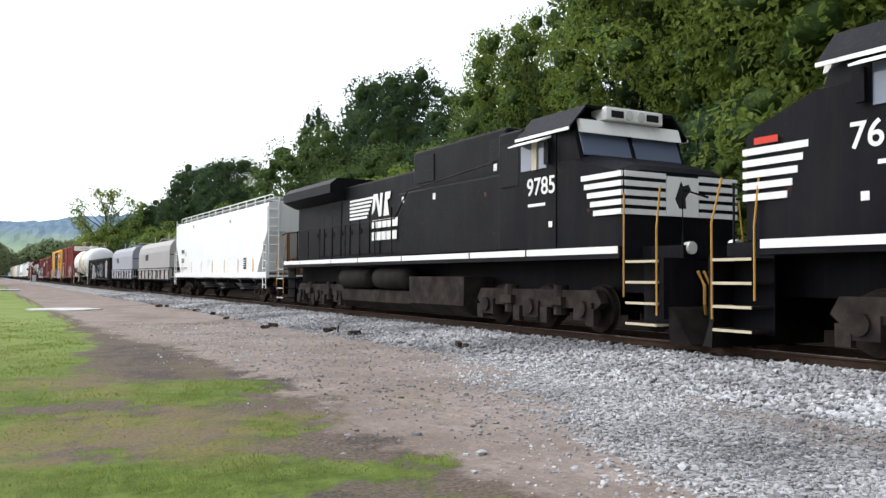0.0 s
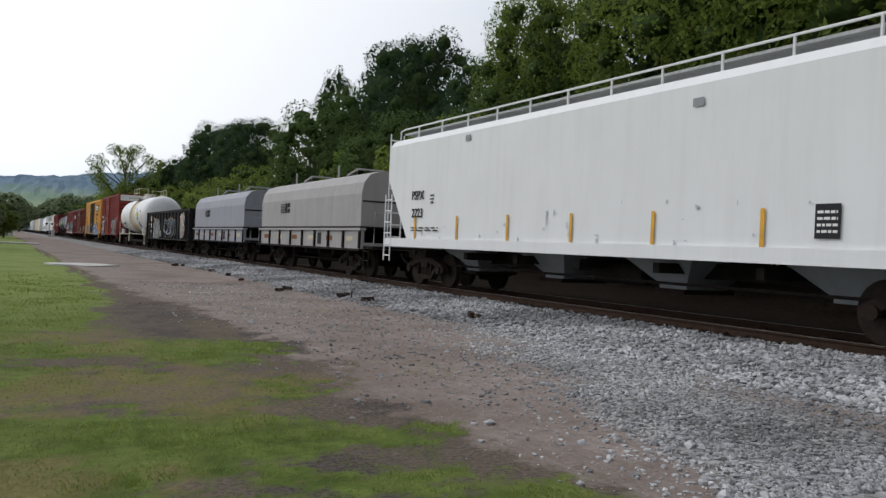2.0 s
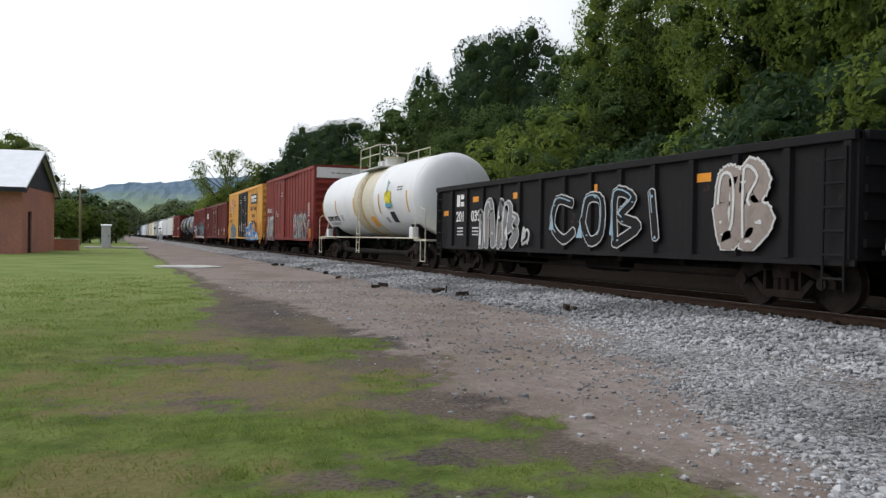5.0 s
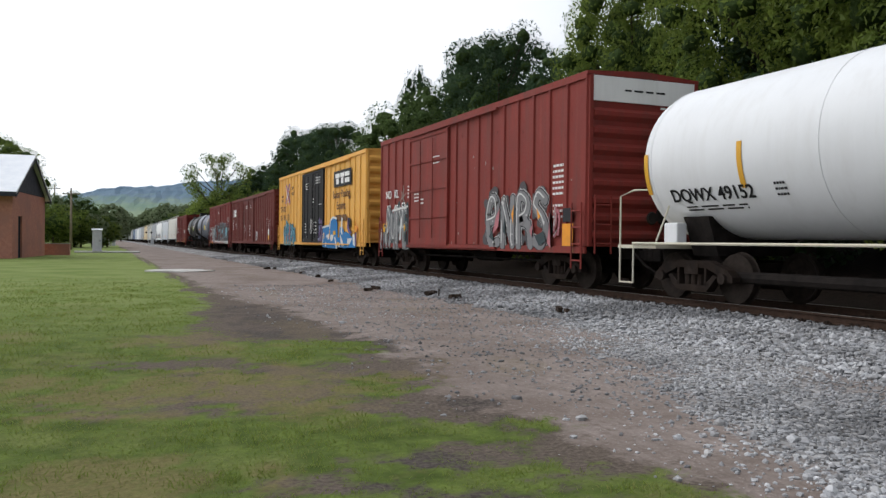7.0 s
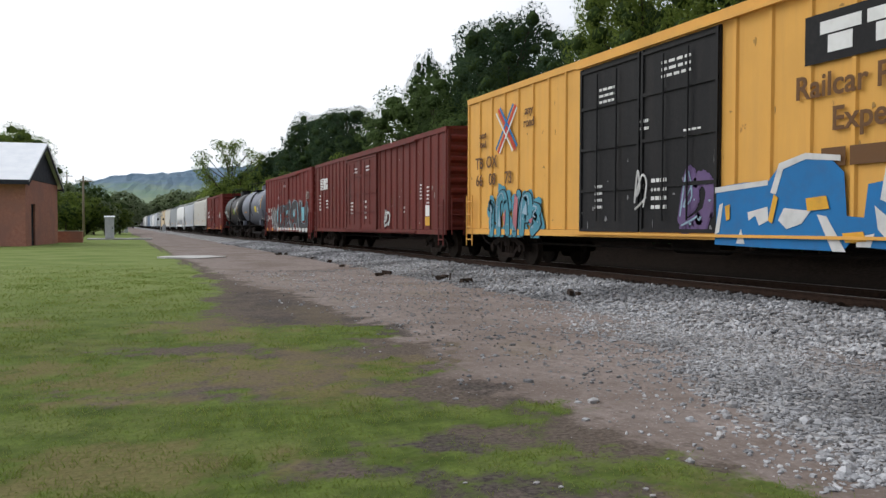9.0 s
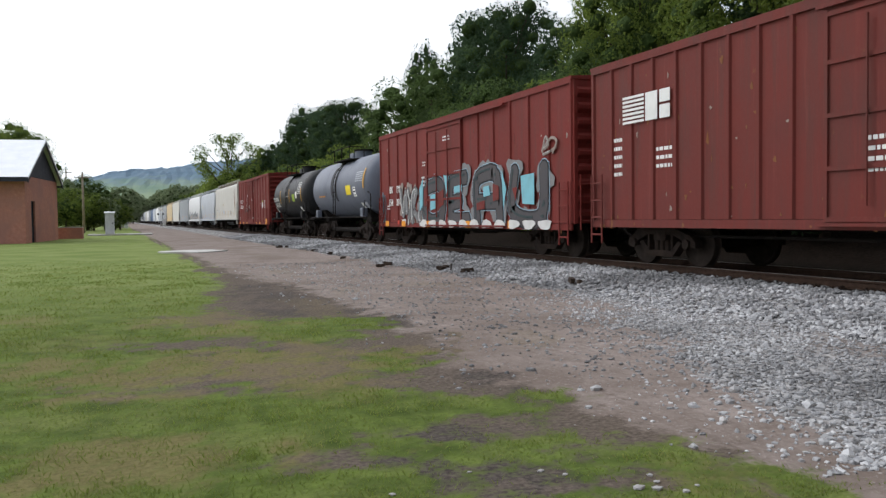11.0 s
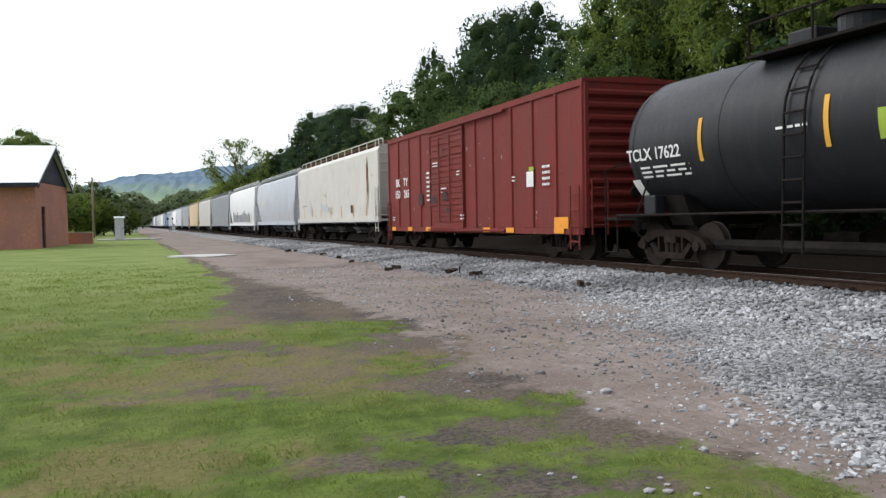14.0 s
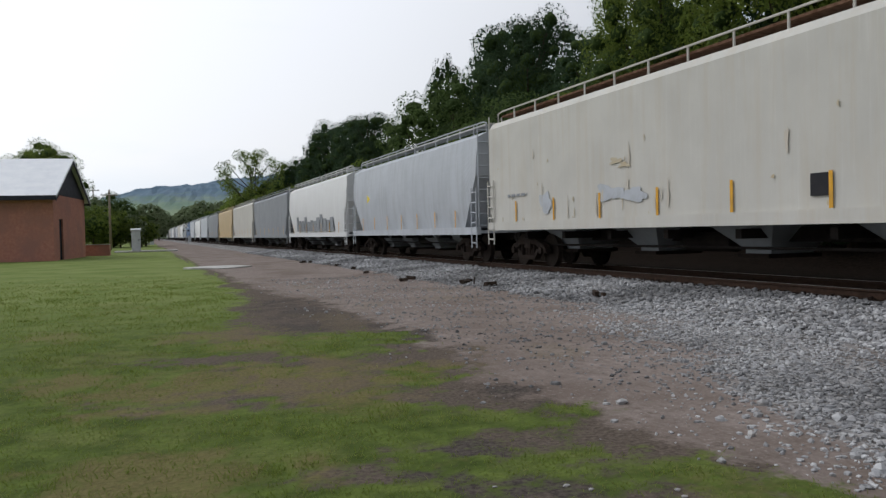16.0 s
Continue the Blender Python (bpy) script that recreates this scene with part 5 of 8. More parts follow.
GRIME_RED = paint("dark_red_grey_paint", (0.045, 0.022, 0.022), 0.7, 0.5, 0.4)
OCHRE_WORN = paint("worn_ochre_paint", (0.42, 0.24, 0.07), 0.7, 0.5, 0.4)
HC, hh, W0, s0, t0 = boxcar(114.6, 129.6, 1.13, 5.24, BOX_RED, "tall oxide-red boxcar with white end band and silver graffiti", 19, (0.55, 4.1), None, 8, True, 3)
px = -W0 - 0.05
graffiti(HC, (px - 0.004, -4.15, s0 + 0.80), 3.6, 1.4, WORD_A, 0.25, GRAF_BLACK, GRAF_GREY, GRAF_WHITE, "silver letter graffiti with dark edges, white rim and orange dabs", GRAF_WHITE, GRAF_SMOKE,
         ((ORANGE, [[(.43, .62), (.47, .78), (.46, .45)], [(.82, .70), (.87, .55), (.84, .50)]]), (GRAF_PINK, [[(.18, .60), (.24, .75), (.22, .40), (.12, .25)], [(.97, .10), (1.04, .95), (1.0, .5), (1.02, 0.0)], [(.72, .30), (.77, .45), (.75, .20)]]), (GRAF_SLATE, [[(.80, .20), (.92, .30), (.96, .12), (.86, .04)], [(.06, .20), (.14, .12), (.12, .35)], [(.30, .30), (.33, .60), (.34, .25)]])), 5)
graffiti(HC, (px - 0.004, 5.75, s0 + 0.72), 3.2, 1.5, WORD_B, 0.21, GRAF_SLATE, GRAF_GREY, GRAF_WHITE, "silver and dark green sprayed letters with a pale rim", GRAF_WHITE, GRAF_SLATE,
         ((GRAF_WHITE, [[(.70, .20), (.76, .75), (.80, .70), (.75, .20)], [(.27, .35), (.30, .80), (.31, .40)], [(.45, .95), (.98, 1.02), (.98, .97), (.45, .90)]]), (REFLECT, [[(.10, .55), (.20, .52), (.18, .40), (.09, .42)], [(.86, .60), (.92, .50), (.87, .40)], [(.24, .7), (.27, .6), (.24, .5)]]), (GRAF_BLACK, [[(.96, .98), (1.03, .95), (1.02, .05), (.93, .02), (.98, .4)], [(.04, .1), (.12, .3), (.1, .02)]])), 9)
bars("label_plate", [(-0.25, 0.25, -0.45, 0.3)], REFLECT, HC, (-W0 - 0.006, 7.2, s0 + 0.6), SIDE, "yellow sprayed corner patch")
part("paint_mark", flat(stroke([(-.5, -.2), (.1, .5)], .05) + stroke([(0, -.3), (0, .7)], .05) + stroke([(.45, .25), (-.3, -.05)], .05) + stroke([(-.4, .4), (.3, -.3)], .04)), GRAF_TAN, HC, "pale pink sprayed star", m=Matrix.Translation((px - 0.012, 4.75, s0 + 1.78)) @ SIDE @ Matrix.Diagonal((0.65, 0.65, 1, 1)))
graffiti(HC, (px - 0.004, -6.25, s0 + 0.75), 0.3, 0.8, SCRIBBLE, 0.06, GRAF_PINK, GRAF_PINK, GRAF_WHITE, "pink sprayed scribble", seed=2)
lettering("reporting_mark", "NO", 0.42, STENCIL, HC, (-W0 - 0.05, 6.45, s0 + 1.95))
lettering("reporting_mark", "KL", 0.42, STENCIL, HC, (-W0 - 0.05, 5.55, s0 + 1.95))
lettering("car_number", "57", 0.42, STENCIL, HC, (-W0 - 0.05, 6.45, s0 + 1.4))
lettering("car_number", "05", 0.42, STENCIL, HC, (-W0 - 0.05, 5.55, s0 + 1.4))
lettering("car_number", "53", 0.44, STENCIL, HC, (-W0 - 0.05, 4.75, s0 + 1.45))
rng0 = random.Random(6)
for yy, zz, w, hgt, rows in ((-6.2, 1.75, 0.5, 0.8, 6), (-6.2, 1.0, 0.45, 0.4, 3), (4.35, 2.0, 0.2, 0.5, 4), (3.4, 1.75, 0.45, 0.35, 3), (1.6, 2.9, 0.6, 0.3, 3), (2.9, 1.6, 0.4, 0.25, 2)):
    bars("fine_print", small_print(rng0, w, hgt, rows), STENCIL, HC, (-W0 - (0.056 if 0.5 < yy < 4.2 else 0.004), yy, s0 + zz), SIDE, "unreadable white stencilled print")
bars("data_plate", [(-0.22, 0.22, -0.16, 0.16)], GRAF_BLACK, HC, (-W0 - 0.052, -6.75, s0 + 0.88), SIDE, "black data plate")
bars("label_plate", [(-0.24, 0.24, -0.26, 0.26)], ORANGE, HC, (-W0 - 0.052, -6.75, s0 + 0.42), SIDE, "orange label patch")
for k in range(5):
    bars("fine_print", small_print(rng0, 0.7, 0.18, 2), STENCIL, HC, (0.75, -hh - 0.09, s0 + 1.6 + 0.45 * k), FRONT, "unreadable white stencilled print")

YB, hy, W1, s1, t1 = boxcar(131.6, 150.1, 1.12, 5.20, BOX_YELLOW, "golden yellow boxcar with black double doors and blue graffiti", 23, (-2.15, 2.6), DARK_STENCIL, 8, False, 4, True)
rng1 = random.Random(16)
bars("nameplate", [(-1.5, 1.5, -0.37, 0.37)], DARK_STENCIL, YB, (-W1 - 0.052, -5.6, t1 - 1.0), SIDE, "black panel with a white logo")
bars("logo_mark", [(-1.2, -0.45, 0.05, 0.24), (-1.05, -0.6, -0.24, 0.02), (-0.35, 0.35, 0.05, 0.24), (-0.2, 0.2, -0.24, 0.02), (0.45, 1.2, 0.05, 0.24), (0.45, 1.2, -0.24, -0.03)], STENCIL, YB, (-W1 - 0.058, -5.6, t1 - 1.0), SIDE, "white logo shapes")
lettering("slogan", "Railcar Pooling", 0.50, BROWN_STENCIL, YB, (-W1 - 0.052, -5.4, t1 - 1.72), SIDE, 1.0, "brown slogan lettering")
lettering("slogan", "Experts", 0.50, BROWN_STENCIL, YB, (-W1 - 0.052, -5.4, t1 - 2.25), SIDE, 1.0, "brown slogan lettering")
bars("fine_print", [(-0.95, -0.5, -0.14, 0.14), (-0.42, 0.2, -0.14, 0.14), (0.28, 0.95, -0.14, 0.14)], BROWN_STENCIL, YB, (-W1 - 0.052, -5.4, t1 - 2.8), SIDE, "brown lettering")
BLUE_FIELD = [(.0, .0), (.0, .72), (.12, .76), (.21, .75), (.25, .92), (.33, 1.0), (.42, .95), (.46, .80), (.47, .34), (.52, .32), (.53, .66), (.60, .70), (.66, .48), (.70, .52), (.80, .44), (.86, .34), (.93, .42), (.96, .02), (.60, .0), (.53, .02), (.50, .14), (.46, -.05), (.2, -.02)]
graffiti(YB, (-W1 - 0.056, -5.15, s1 + 0.62), 6.1, 1.4, [[(.05, .45), (.05, .55)], [(.30, .5), (.32, .6)]], 0.3, GRAF_BLUE, GRAF_BLUE, GRAF_BLUE, "large blue and white block graffiti with yellow gaps", None, None,
         ((GRAF_BLUE, [BLUE_FIELD]),
          (GRAF_WHITE, [[(.00, .72), (.21, .77), (.21, .71), (.00, .65)], [(.22, .62), (.25, .95), (.34, 1.04), (.45, .98), (.45, .92), (.34, .97), (.265, .88), (.24, .60)], [(.135, .40), (.21, .46), (.215, .30), (.18, .24), (.165, .36), (.14, .30)], [(.02, .50), (.035, .52), (.02, .16), (.0, .12)], [(.11, .20), (.125, .02), (.09, .02)],
                         [(.27, .44), (.36, .40), (.33, .26), (.28, .20), (.25, .30)], [(.38, .36), (.41, .34), (.47, -.05), (.43, -.05)], [(.565, .50), (.585, .98), (.62, .96), (.60, .62), (.62, .40)], [(.55, .44), (.63, .18), (.66, .06), (.60, .04), (.56, .20)], [(.75, .30), (.87, .30), (.80, .10), (.74, .04)], [(.88, .42), (.93, .44), (.95, .06), (.90, .10)], [(.50, .12), (.55, .16), (.54, .02), (.50, .02)]]),
          (GRAF_PURPLE, [[(.76, 1.02), (.79, .62), (.87, .46), (.80, .44), (.74, .62)], [(.955, .45), (.985, .50), (.98, .06), (.96, .06)]]),
          (REFLECT, [[(.045, .48), (.065, .50), (.065, .32), (.05, .30)], [(.345, .54), (.41, .56), (.42, .42), (.35, .40)], [(.46, .16), (.52, .18), (.53, .08), (.47, .06)], [(.215, .30), (.235, .60), (.25, .56), (.23, .26)], [(.90, .52), (.915, .98), (.93, .96), (.92, .50)]])), 31)
graffiti(YB, (-W1 - 0.060, -1.55, s1 + 0.75), 1.0, 1.2, SCRIBBLE, 0.22, GRAF_PURPLE, GRAF_PURPLE, GRAF_PALE, "faint purple and pale sprayed patch on the door", seed=33)
graffiti(YB, (-W1 - 0.056, 6.05, s1 + 0.58), 3.1, 1.2, UPRIGHTS, 0.26, GRAF_BLACK, GRAF_TEAL, GRAF_PALE, "teal and pink graffiti with black edges", None, GRAF_TEAL,
         ((GRAF_PINK, [[(.50, .30), (.54, .95), (.60, .80), (.57, .10)], [(.30, .40), (.36, .60), (.34, .20)], [(.80, .35), (.88, .40), (.84, .25)]]), (GRAF_PALE, [[(.68, .50), (.76, .75), (.78, .45)], [(.20, .2), (.24, .6), (.26, .2)]])), 35)
graffiti(YB, (-W1 - 0.13, 0.1, s1 + 1.0), 0.5, 0.9, SCRIBBLE, 0.04, GRAF_GREY, GRAF_WHITE, GRAF_WHITE, "thin white scribble on the black door", seed=36)
m = Matrix.Translation((-W1 - 0.058, 6.5, t1 - 1.2)) @ SIDE @ Matrix.Diagonal((0.8, 0.76, 1, 1))
part("emblem", flat(stroke([(-0.65, 0.75), (0.65, -0.75)], 0.13) + stroke([(-0.65, -0.75), (0.65, 0.75)], 0.13)), RED_LABEL, YB, "crossed red and blue track emblem", m=m)
part("emblem", flat(stroke([(-0.5, 0.8), (0.8, -0.65)], 0.1) + stroke([(-0.8, -0.65), (0.5, 0.8)], 0.1), 0.008), GRAF_BLUE, YB, "crossed red and blue track emblem", m=m)
part("emblem", flat(stroke([(-0.8, 0.65), (0.5, -0.8)], 0.07) + stroke([(-0.5, -0.8), (0.8, 0.65)], 0.07), 0.016), STENCIL, YB, "white emblem stroke", m=m)
for txt, yy in (("TB", 8.35), ("OX", 7.5)):
    lettering("reporting_mark", txt, 0.46, BROWN_STENCIL, YB, (-W1 - 0.052, yy, s1 + 2.05))
for txt, yy in (("66", 8.35), ("08", 7.45), ("73", 6.4)):
    lettering("car_number", txt, 0.46, BROWN_STENCIL, YB, (-W1 - 0.052, yy, s1 + 1.55))
lettering("slogan", "next\nload", 0.26, BROWN_STENCIL, YB, (-W1 - 0.052, 8.1, t1 - 1.35))
lettering("slogan", "any\nroad", 0.32, BROWN_STENCIL, YB, (-W1 - 0.052, 5.2, t1 - 1.0))
for yy, zz, w, hgt, rows in ((-0.9, 3.3, 0.9, 0.4, 3), (1.5, 3.1, 0.6, 0.4, 3), (-1.4, 2.0, 0.5, 0.2, 2), (1.8, 0.9, 0.3, 0.6, 4), (-0.4, 0.9, 0.5, 0.7, 4), (0.1, 2.3, 0.3, 0.3, 2)):
    bars("fine_print", small_print(rng1, w, hgt, rows), STENCIL, YB, (-W1 - 0.056, yy, s1 + zz), SIDE, "unreadable white stencilled print")
bars("label_plate", [(-0.3, 0.3, -0.12, 0.12)], ORANGE, YB, (-W1 - 0.075, -7.8, s1 + 0.75), SIDE, "orange label patch")
bars("label_plate", [(-0.2, 0.2, -0.2, 0.2)], GRAF_BLACK, YB, (-W1 - 0.075, -6.9, s1 + 1.05), SIDE, "black data plate")

NB, hn, W2, s2, t2 = boxcar(151.9, 171.1, 1.07, 4.62, BOX_BROWN, "long dark red-brown boxcar with double doors", 27, (-1.9, 3.0), None, 9, False, 5, True)
rng2 = random.Random(26)
bars("logo_mark", [(-0.75, 0.0, -0.26 + 0.085 * k, -0.21 + 0.085 * k) for k in range(7)] + [(0.05, 0.45, -0.26, 0.3), (0.52, 0.85, -0.26, 0.0), (0.52, 0.85, 0.05, 0.3)], STENCIL, NB, (-W2 - 0.05, 7.6, t2 - 1.15), SIDE, "white striped logo shapes")
for yy, zz, w, hgt, rows in ((8.6, 1.5, 0.3, 0.9, 5), (7.0, 1.4, 0.5, 0.5, 3), (1.4, 2.75, 0.6, 0.3, 2), (-0.6, 2.75, 0.6, 0.3, 2), (2.0, 1.1, 0.4, 0.6, 4), (-0.2, 1.0, 0.4, 0.9, 4), (-7.2, 1.5, 0.4, 0.6, 5), (-7.9, 1.3, 0.4, 0.8, 6), (-5.2, 0.9, 0.3, 0.3, 2)):
    bars("fine_print", small_print(rng2, w, hgt, rows), STENCIL, NB, (-W2 - (0.056 if -1.9 < yy < 3 else 0.004), yy, s2 + zz), SIDE, "unreadable white stencilled print")
graffiti(NB, (-W2 - 0.05, -3.3, s2 + 0.6), 0.9, 0.7, SCRIBBLE, 0.09, GRAF_GREY, GRAF_WHITE, GRAF_GREY, "white sprayed tag", seed=41)
bars("label_plate", [(-0.22, 0.22, -0.3, 0.0)], REFLECT, NB, (-W2 - 0.05, -7.9, s2 + 0.6), SIDE, "yellow label patch")
bars("label_plate", [(-0.2, 0.2, 0.02, 0.4)], STENCIL, NB, (-W2 - 0.05, -7.9, s2 + 0.6), SIDE, "white data plate")

BK, hb, W3, s3, t3 = boxcar(172.0, 187.3, 0.98, 4.62, BOX_BRIGHT, "faded red boxcar covered along its foot by large blue graffiti", 15, (-1.0, 2.1), None, 9, False, 6)
rng3 = random.Random(36)
for txt, yy, zz in (("BK", 6.15, 1.40), ("TY", 5.3, 1.40), ("154", 6.2, 0.92), ("391", 5.25, 0.92)):
    lettering("reporting_mark", txt, 0.36, STENCIL, BK, (-W3 - 0.05, yy, s3 + zz))
graffiti(BK, (-W3 - 0.054, -2.0, s3 + 0.92), 9.6, 1.75, WORD_C, 0.40, GRAF_BLACK, GRAF_SMOKE, GRAF_SLATE, "huge black and grey graffiti letters on pale blue", GRAF_PALE, GRAF_GREY,
         ((GRAF_CYAN, [[(.11, .60), (.16, .62), (.16, .34), (.11, .30)], [(.335, .72), (.40, .74), (.40, .62), (.335, .60)], [(.57, .66), (.61, .68), (.62, .52), (.57, .50)], [(.82, .78), (.90, .80), (.90, .34), (.83, .36)], [(.00, .75), (.04, .95), (.03, .40), (.00, .30)], [(.24, .95), (.29, .92), (.27, .60)], [(.70, .90), (.73, .60), (.71, .30)]]),
          (BOX_BRIGHT, [[(.05, .72), (.08, .80), (.07, .40), (.05, .40)], [(.19, .62), (.24, .70), (.24, .40), (.20, .36)], [(.52, .40), (.58, .44), (.58, .30), (.52, .28)], [(.64, .70), (.68, .66), (.68, .44), (.64, .42)], [(.77, .60), (.80, .62), (.79, .40)]]),
          (GRAF_WHITE, [blob(random.Random(5 + k), .04 + .092 * k, .05, .07, .14, 12, .15, .8) for k in range(11)])), 51)
graffiti(BK, (-W3 - 0.05, -6.6, s3 + 2.1), 0.9, 0.5, SCRIBBLE, 0.06, GRAF_TAN, GRAF_TAN, GRAF_WHITE, "faded pale sprayed mark", seed=52)
graffiti(BK, (-W3 - 0.054, 3.9, s3 + 0.72), 2.3, 1.3, ZIGZAG, 0.24, GRAF_SMOKE, GRAF_GREY, GRAF_WHITE, "silver sharp-cornered sprayed letters with grey edge", None, GRAF_TAN, ((GRAF_WHITE, [[(.40, .30), (.46, .05), (.42, .0)], [(.10, .15), (.30, .18), (.30, .05), (.1, .04)]]), (RED_LABEL, [[(-.1, .12), (-.02, .14), (-.02, .02), (-.1, .02)]])), 53)
graffiti(BK, (-W3 - 0.054, 7.1, s3 + 0.75), 0.6, 1.5, SCRIBBLE, 0.05, GRAF_TEAL, GRAF_SMOKE, GRAF_PALE, "thin dark and teal sprayed scribble", seed=54)
for yy in (6.6, 4.6, 2.0, -1.5, -4.5):
    bars("label_plate", [(-0.22, 0.22, -0.08, 0.12)], ORANGE, BK, (-W3 - 0.085, yy, s3 + 0.1), SIDE, "orange reflector patch")
for yy, zz, w, hgt, rows in ((0.3, 2.9, 0.6, 0.2, 2), (2.4, 2.2, 0.3, 0.2, 2), (6.5, 0.75, 0.35, 0.2, 2), (2.5, 1.6, 0.3, 0.4, 3)):
    bars("fine_print", small_print(rng3, w, hgt, rows), STENCIL, BK, (-W3 - 0.056, yy, s3 + zz), SIDE, "unreadable white stencilled print")

RB, hr, W4, s4, t4 = boxcar(214.1, 229.5, 0.94, 4.60, BOX_BRIGHT, "plain faded red boxcar with a corrugated plug door", 13, (-0.4, 2.7), None, 11, False, 7)
rng4 = random.Random(46)
for txt, yy, zz in (("BK", 6.4, 1.85), ("TY", 5.45, 1.85), ("150", 6.45, 1.4), ("265", 5.35, 1.4)):
    lettering("reporting_mark", txt, 0.42, STENCIL, RB, (-W4 - 0.05, yy, s4 + zz))
bm = bmesh.new()
for k in range(16):
    zc = s4 + 0.35 + k * 0.185
    box(bm, -W4 - 0.075, -W4 - 0.045, -0.25, 2.55, zc, zc + 0.07)
part("door_corrugation", bm, BOX_BRIGHT, RB)
for yy, zz, w, hgt, rows in ((2.9, 1.6, 0.35, 1.1, 7), (2.1, 2.3, 0.5, 0.2, 2), (1.3, 1.4, 0.5, 0.25, 2), (-4.0, 1.5, 0.2, 0.2, 2), (-5.9, 1.5, 0.4, 0.6, 4), (0.0, 1.9, 0.25, 0.2, 2), (7.0, 0.5, 0.3, 0.2, 2), (-0.3, 0.5, 0.3, 0.2, 2)):
    bars("fine_print", small_print(rng4, w, hgt, rows), STENCIL, RB, (-W4 - (0.08 if -0.4 < yy < 2.7 else 0.05), yy, s4 + zz), SIDE, "unreadable white stencilled print")
for yy, zz, w, hgt in ((3.75, 1.15, 0.42, 0.42), (2.3, 1.05, 0.5, 0.3), (1.2, 1.2, 0.45, 0.3), (0.95, 0.72, 0.32, 0.16), (1.6, 2.7, 0.5, 0.4)):
    bars("repainted_patch", [(-w / 2, w / 2, -hgt / 2, hgt / 2)], BOX_BROWN if zz > 2 else GRIME_RED, RB, (-W4 - (0.08 if yy < 2.7 else 0.05), yy, s4 + zz), SIDE, "dark overpainted patch")
bars("label_plate", [(-0.2, 0.2, -0.22, 0.18)], STENCIL, RB, (-W4 - 0.05, -5.0, s4 + 1.45), SIDE, "white paper notice")
bars("label_plate", [(-0.05, 0.22, 0.19, 0.3)], GRAF_GREEN, RB, (-W4 - 0.05, -5.0, s4 + 1.45), SIDE, "green tag")
for yy in (6.9, 4.9, 2.9, -2.2, -3.8, -6.6):
    bars("label_plate", [(-0.25, 0.25, -0.06, 0.08)], ORANGE, RB, (-W4 - 0.085, yy, s4 + 0.08), SIDE, "orange reflector patch")
bars("label_plate", [(-0.35, 0.35, -0.14, 0.14)], ORANGE, RB, (-W4 - 0.075, -6.7, s4 + 0.28), SIDE, "orange label patch")


def scuffs(root, x, y0, y1, z0, z1, count, material, seed, label, name="paint_scuff"):
    """Small peeled, chalked or rusty spots spread over a side."""
    rng = random.Random(seed)
    polys = []
    for _ in range(count):
        u, v = rng.uniform(y0, y1), z0 + (z1 - z0) * rng.random() ** 1.6
        polys.append(blob(rng, -u, v, rng.uniform(0.015, 0.09), rng.uniform(0.02, 0.13) * (2 if rng.random() < 0.2 else 1), 9, 0.3, 0.9))
    return tagged(part(name, flat(polys), material, root, label, m=Matrix.Translation((x, 0, 0)) @ SIDE), kind="stuff")


for car, w, base, top, half, k in ((HC, W0, s0, t0, hh, 1), (NB, W2, s2, t2, hn, 2), (BK, W3, s3, t3, hb, 3), (RB, W4, s4, t4, hr, 4)):
    scuffs(car, -w - 0.003, -half + 0.2, half - 0.2, base + 0.2, top - 0.3, 70, BOX_BROWN if car is not NB else RUST_PATCH, 100 + k, "dark worn patches in the paint")
    scuffs(car, -w - 0.003, -half + 0.2, half - 0.2, base + 0.2, top - 0.6, 26, GRAF_TAN, 200 + k, "pale chalky scuffs")
    scuffs(car, -w - 0.052, -half + 0.1, half - 0.1, base + 0.02, base + 0.14, 30, RUST_PATCH, 300 + k, "rust spots along the sill")
scuffs(YB, -W1 - 0.003, -hy + 0.2, hy - 0.2, s1 + 0.2, t1 - 0.3, 50, OCHRE_WORN, 111, "ochre worn patches in the paint")
scuffs(YB, -W1 - 0.056, -2.1, 2.5, s1 + 0.2, s1 + 1.8, 18, GRAF_GREY, 112, "white worn patches on the door")


